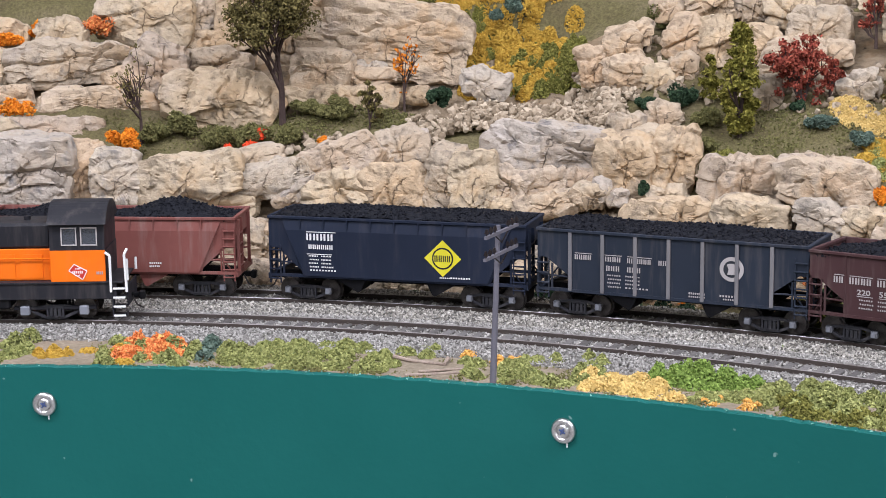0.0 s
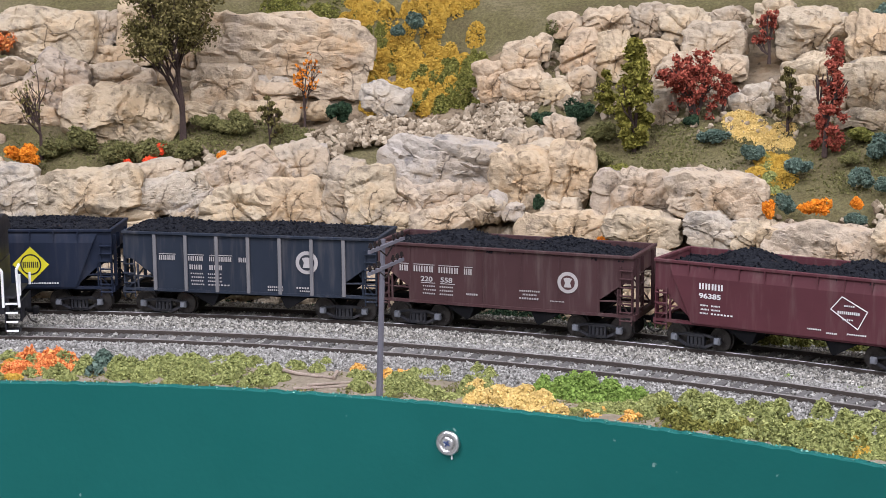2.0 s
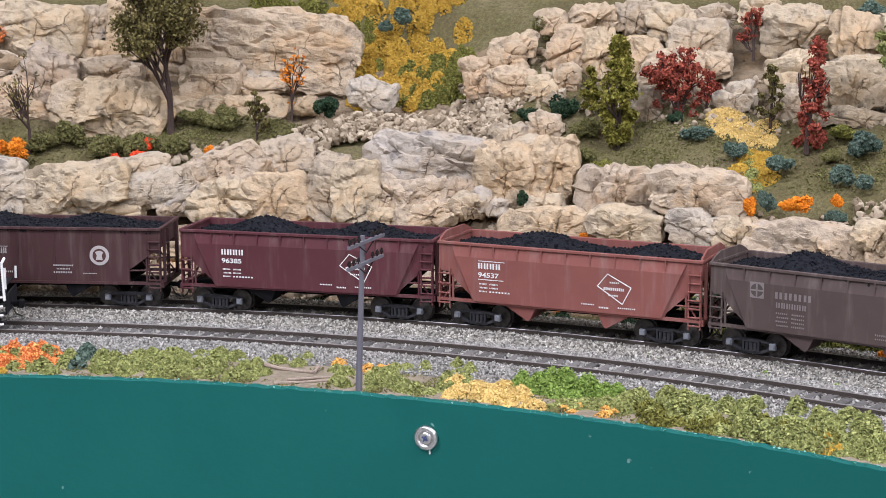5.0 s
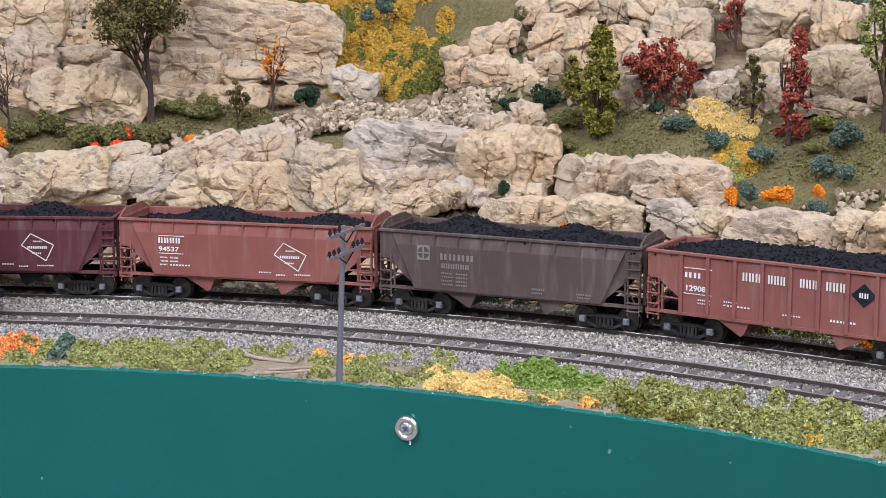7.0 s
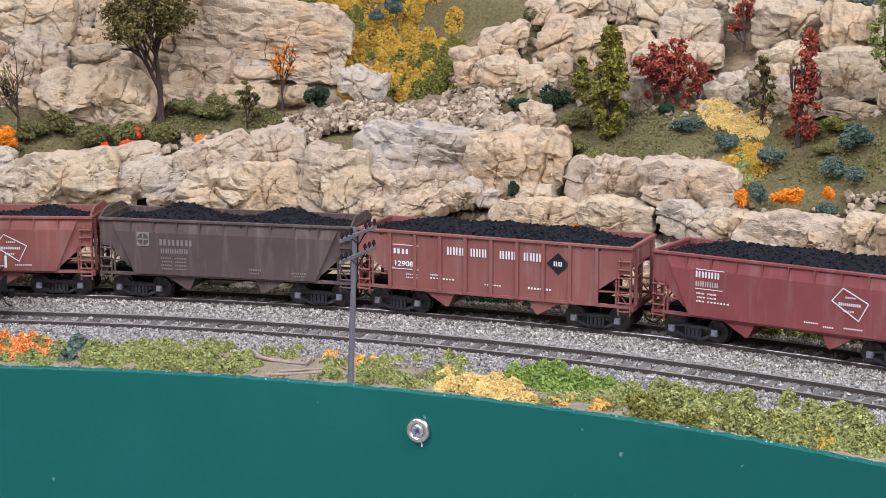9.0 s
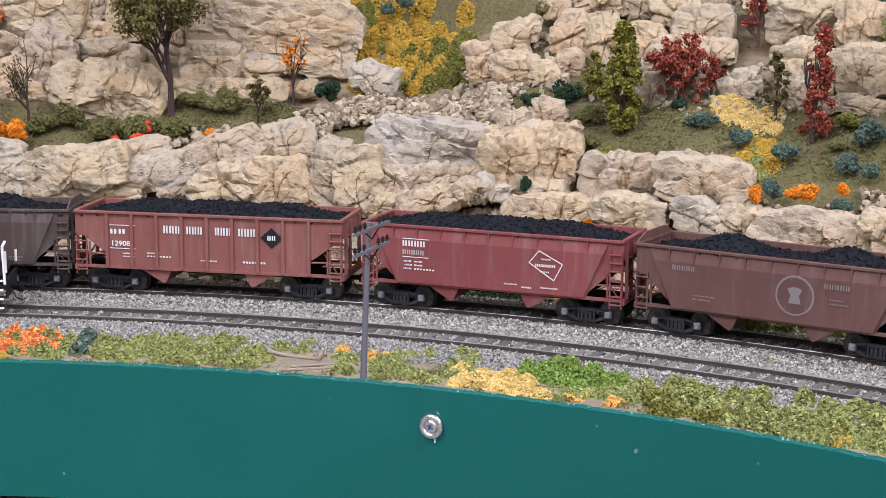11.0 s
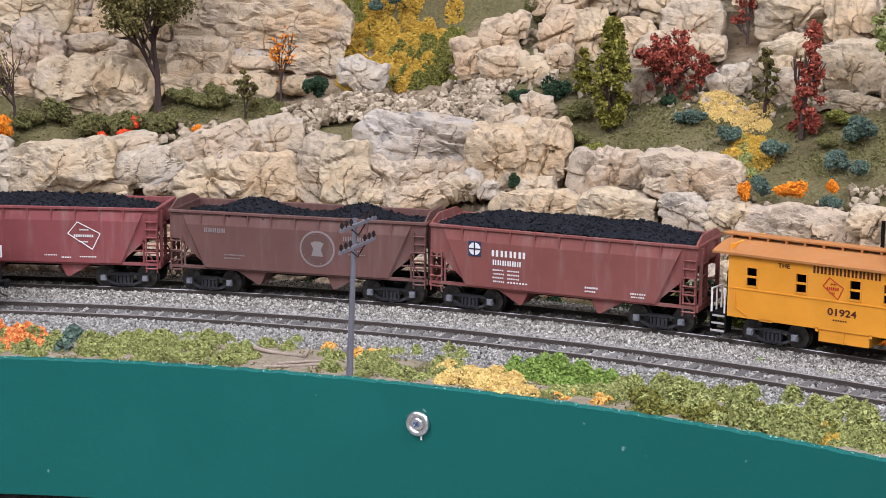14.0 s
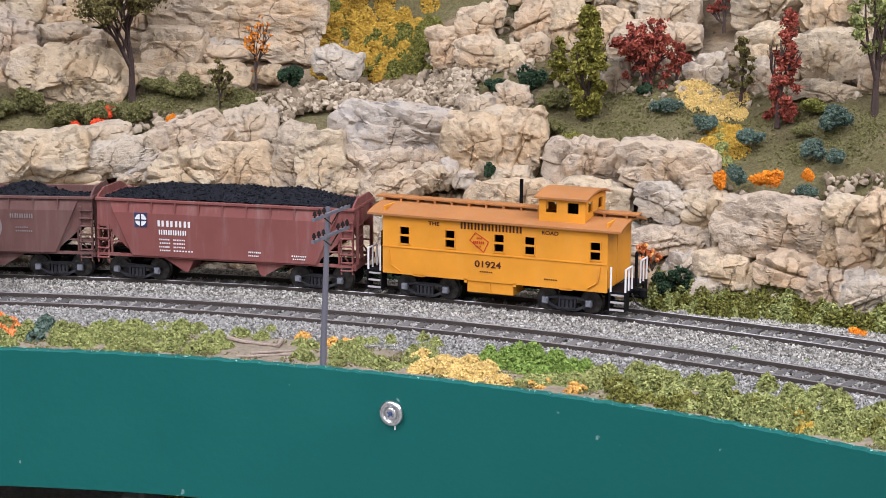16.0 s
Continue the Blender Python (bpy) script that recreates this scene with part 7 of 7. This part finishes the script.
# ---- telegraph pole ----
def telegraph_pole():
    wood = paint("grey_pole_wood", (0.13, 0.125, 0.145), 0.8, 0.4, (0.24, 0.23, 0.25))
    ins = paint("dark_glass_insulator", (0.018, 0.014, 0.014), 0.25, 0.02)
    t = thing("telegraph_pole", pose(-0.0356, -0.0619, -0.0045), "weathered grey telegraph pole with two crossarms beside the fascia", "telegraph pole")
    top = Vector((0.0024, -0.0009, 0.0634))
    bm = bmesh.new()
    add_rod(bm, (0, 0, 0), top, 0.00132, 12, 0.00090)
    part("pole", bm, wood, t)
    a = math.radians(69)
    way = Vector((math.cos(a), math.sin(a), 0))
    side = Vector((way.y, -way.x, 0))
    for z in (0.0612, 0.0530):
        c = top * (z / 0.0634) + side * 0.0015
        bm = bmesh.new()
        bmesh.ops.create_cube(bm, size=1, matrix=Matrix.Translation(c) @ Matrix.Rotation(a, 4, "Z") @ Matrix.Diagonal((0.033, 0.0011, 0.0012, 1)))
        arm = part("crossarm", bm, wood, t)
        for e in (-0.0152, -0.0110, -0.0068, 0.0068, 0.0110, 0.0152):
            p = c + way * e
            bm = bmesh.new()
            add_rod(bm, p + Vector((0, 0, 0.0005)), p + Vector((0, 0, 0.0017)), 0.00035, 6)
            add_rod(bm, p + Vector((0, 0, 0.0014)), p + Vector((0, 0, 0.0026)), 0.00085, 8, 0.0006)
            bmesh.ops.create_icosphere(bm, subdivisions=1, radius=0.0006, matrix=Matrix.Translation(p + Vector((0, 0, 0.0027))))
            part("insulator", bm, ins, arm, "dark glass insulator")
        part("brace", rods([(c - way * 0.007 - Vector((0, 0, 0.0006)), c - Vector((0, 0, 0.0042))), (c + way * 0.007 - Vector((0, 0, 0.0006)), c - Vector((0, 0, 0.0042)))], 0.0003), ins, t)


telegraph_pole()


# ---- screws with finishing washers on the fascia ----
def washer_screw(x, y, z):
    steel, nt, b = mat("bright_steel", 0.28, 1.0)
    nt.links.new(ramp(nt, noise_tex(nt, 900, 3), [(0.3, (0.52, 0.51, 0.50)), (0.7, (0.78, 0.77, 0.76))]), b.inputs["Base Color"])
    a = math.atan2(x - CX, y - CY)
    t = thing("washer_screw", pose(x, y, z, 0, 0, -math.degrees(a)), "bright steel screw in a cup washer on the green fascia", "screw", "fascia screws")
    prof = ((0.0049, 0.0), (0.0049, 0.0006), (0.0044, 0.0013), (0.0036, 0.0016), (0.0030, 0.0013), (0.0025, 0.0006), (0.0022, 0.0002))
    bm = bmesh.new()
    rings = [[bm.verts.new((r * math.cos(k * math.tau / 36), -d, r * math.sin(k * math.tau / 36))) for k in range(36)] for r, d in prof]
    for p, q in zip(rings, rings[1:]):
        for k in range(36):
            bm.faces.new((p[k], p[(k + 1) % 36], q[(k + 1) % 36], q[k])).smooth = True
    bmesh.ops.recalc_face_normals(bm, faces=bm.faces)
    part("cup_washer", bm, steel, t)
    bm = bmesh.new()
    prof = ((0.0026, 0.0003), (0.0026, 0.0009), (0.0020, 0.0014), (0.0009, 0.0016))
    rings = [[bm.verts.new((r * math.cos(k * math.tau / 28), -d, r * math.sin(k * math.tau / 28))) for k in range(28)] for r, d in prof]
    for p, q in zip(rings, rings[1:]):
        for k in range(28):
            bm.faces.new((p[k], p[(k + 1) % 28], q[(k + 1) % 28], q[k])).smooth = True
    mid = bm.verts.new((0, -0.0006, 0))
    for k in range(28):
        bm.faces.new((rings[-1][k], rings[-1][(k + 1) % 28], mid))
    bmesh.ops.recalc_face_normals(bm, faces=bm.faces)
    head = part("screw_head", bm, steel, t)
    slot = paint("slot_shadow_blue", (0.06, 0.09, 0.20), 0.4, 0.05)
    bm = box(-0.0013, 0.0013, -0.0018, -0.0012, -0.00025, 0.00025)
    add_box(bm, -0.00025, 0.00025, -0.0018, -0.0012, -0.0013, 0.0013)
    bmesh.ops.rotate(bm, cent=(0, 0, 0), matrix=Matrix.Rotation(0.5, 3, "Y"), verts=bm.verts)
    part("cross_slot", bm, slot, head)
    chip = box(0.0012, 0.0017, -0.0005, 0.0, -0.0062, -0.0046)
    part("paint_drip", chip, M_WHITE, t)


def screw_at(deg, z):
    s = math.radians(deg) * RC
    x, y, _ = on_track(s, fascia_rho(s) - 0.0001)
    washer_screw(x, y, z)


screw_at(24.0, -0.0150)
screw_at(4.45, -0.0158)


# ---- fallen sticks and bare soil ----
def stick(pts, r, seed, colour):
    bm = bmesh.new()
    for k, (a, b) in enumerate(zip(pts, pts[1:])):
        add_rod(bm, a, b, r * (1 - 0.15 * k), 7, r * (0.85 - 0.15 * k))
    ob = part("fallen_stick", bm, colour, None)
    return tagged(ob, "pale grey-brown fallen stick lying on bare soil", "stick", "fallen sticks")


M_STICK = varied("pale_stick", (0.20, 0.15, 0.12), (0.42, 0.34, 0.28), per="noise", scale=900)
stick([(-0.0760, -0.0185, -0.0022), (-0.0700, -0.0220, -0.0028), (-0.0620, -0.0255, -0.0031), (-0.0545, -0.0285, -0.0031)], 0.0009, 1, M_STICK)
stick([(-0.0540, -0.0225, -0.0020), (-0.0552, -0.0290, -0.0030)], 0.0009, 2, M_STICK)
stick([(-0.0700, -0.0450, -0.0033), (-0.0600, -0.0435, -0.0032), (-0.0470, -0.0405, -0.0032)], 0.0007, 3, M_STICK)
stick([(-0.0650, -0.0395, -0.0033), (-0.0560, -0.0370, -0.0032), (-0.0480, -0.0355, -0.0032)], 0.0006, 4, M_STICK)


def soil_patch():
    rng = np.random.default_rng(8)
    bm = bmesh.new()
    ss = np.arange(-0.14, 0.64, 0.004)
    rows = []
    for s in ss:
        f = fascia_rho(s)
        rows.append([bm.verts.new((*on_track(s, r)[:2], -0.0036 + 0.0009 * noise.noise((s * 130, r * 130, 3)))) for r in np.linspace(f + 0.003, -0.083, 12)])
    for a, b in zip(rows, rows[1:]):
        for k in range(11):
            bm.faces.new((a[k], b[k], b[k + 1], a[k + 1])).smooth = True
    tagged(part("soil", bm, M_SOIL, None), "pale brown bare soil strip behind the fascia", "soil", kind="structure")


soil_patch()


# ---- lower shelf seen under the fascia ----
M_PALE_GRAVEL = varied("pale_gravel", (0.40, 0.38, 0.36), (0.75, 0.72, 0.70), per="noise", scale=400, dist=0.001)


def lower_shelf():
    bm = bmesh.new()
    nx, ny = 60, 30
    vs = [[bm.verts.new((-0.9 + 1.3 * i / (nx - 1), -0.03 + 0.5 * j / (ny - 1), -0.112 + 0.004 * noise.noise((i * 0.7, j * 0.7, 2)))) for j in range(ny)] for i in range(nx)]
    for i in range(nx - 1):
        for j in range(ny - 1):
            bm.faces.new((vs[i][j], vs[i + 1][j], vs[i + 1][j + 1], vs[i][j + 1])).smooth = True
    tagged(part("lower_shelf", bm, M_PALE_GRAVEL, None), "grey gravel scenery on a lower shelf", "shelf", kind="structure")
    bush(-0.1050, 0.085, -0.112, 0.030, 0.022, M_OLIVE, "dark olive foliage bush on the lower shelf", 901, 600)
    bush(-0.0600, 0.080, -0.112, 0.026, 0.018, M_DARK, "dark green foliage bush on the lower shelf", 902, 600)
    ob = part("pale_block", box(-0.1360, -0.1270, 0.070, 0.085, -0.114, -0.100, 0.001), M_WHITE, None)
    tagged(ob, "small pale plaster block on the lower shelf", "block")


lower_shelf()


# ---- plain base that carries the layout ----
def layout_base():
    bm = bmesh.new()
    ss = list(np.arange(-1.4, 1.7, 0.05))
    rows = [[bm.verts.new((*on_track(s, r)[:2], z)) for r, z in ((-0.09, FLOOR_Z), (-0.09, -0.125), (0.60, -0.125), (0.60, FLOOR_Z))] for s in ss]
    for a, b in zip(rows, rows[1:]):
        for k in range(3):
            bm.faces.new((a[k], b[k], b[k + 1], a[k + 1]))
    bm.faces.new(rows[0])
    bm.faces.new(rows[-1][::-1])
    bmesh.ops.recalc_face_normals(bm, faces=bm.faces)
    tagged(part("layout_base", bm, M_WALL, None), "plain painted base below the layout", "base", kind="structure")
    bm = bmesh.new()
    rows = [[bm.verts.new((*on_track(s, r)[:2], z)) for r, z in ((0.60, -0.125), (0.60, 0.30), (0.61, 0.30), (0.61, -0.125))] for s in ss]
    for a, b in zip(rows, rows[1:]):
        for k in range(4):
            bm.faces.new((a[k], b[k], b[(k + 1) % 4], a[(k + 1) % 4]))
    bmesh.ops.recalc_face_normals(bm, faces=bm.faces)
    tagged(part("backdrop", bm, M_WALL, None), "plain board behind the hillside", "backdrop", kind="structure")


layout_base()


# ---- motion: the train draws along the rear track ----
ADVANCE = [(0.0, 0.6494), (1.5, 0.5380), (3.5, 0.3938), (7.0, 0.1393), (9.0, -0.0015), (12.5, -0.2511), (14.5, -0.3945), (16.0, -0.5052)]


def advance(t):
    """Arc length of the train at time t, by a smooth curve through ADVANCE."""
    n = len(ADVANCE)
    i = max(k for k in range(n - 1) if ADVANCE[k][0] <= t + 1e-9)
    (t0, p0), (t1, p1) = ADVANCE[i], ADVANCE[i + 1]

    def slope(k):
        a, b = ADVANCE[max(0, k - 1)], ADVANCE[min(n - 1, k + 1)]
        return (b[1] - a[1]) / (b[0] - a[0])
    h = t1 - t0
    u = (t - t0) / h
    return (2 * u ** 3 - 3 * u ** 2 + 1) * p0 + (u ** 3 - 2 * u ** 2 + u) * h * slope(i) + (3 * u ** 2 - 2 * u ** 3) * p1 + (u ** 3 - u ** 2) * h * slope(i + 1)


def motions():
    for (car, a), half in zip(TRAIN, HALF):
        rows = []
        for k in range(33):
            t = k * 0.5
            x, y, h = on_track(a + half + advance(t), REAR)
            rows.append((t, pose(x, y, 0, 0, 0, math.degrees(h))))
        walk(car, rows)
    for w, wx in WHEELSETS:
        rows = []
        for k in range(0, 241):
            t = k / 15
            rows.append((t, Matrix.Translation((wx, 0, 0.0048)) @ Matrix.Rotation((advance(t) - advance(0)) / 0.0048, 4, "Y")))
        walk(w, rows)


motions()
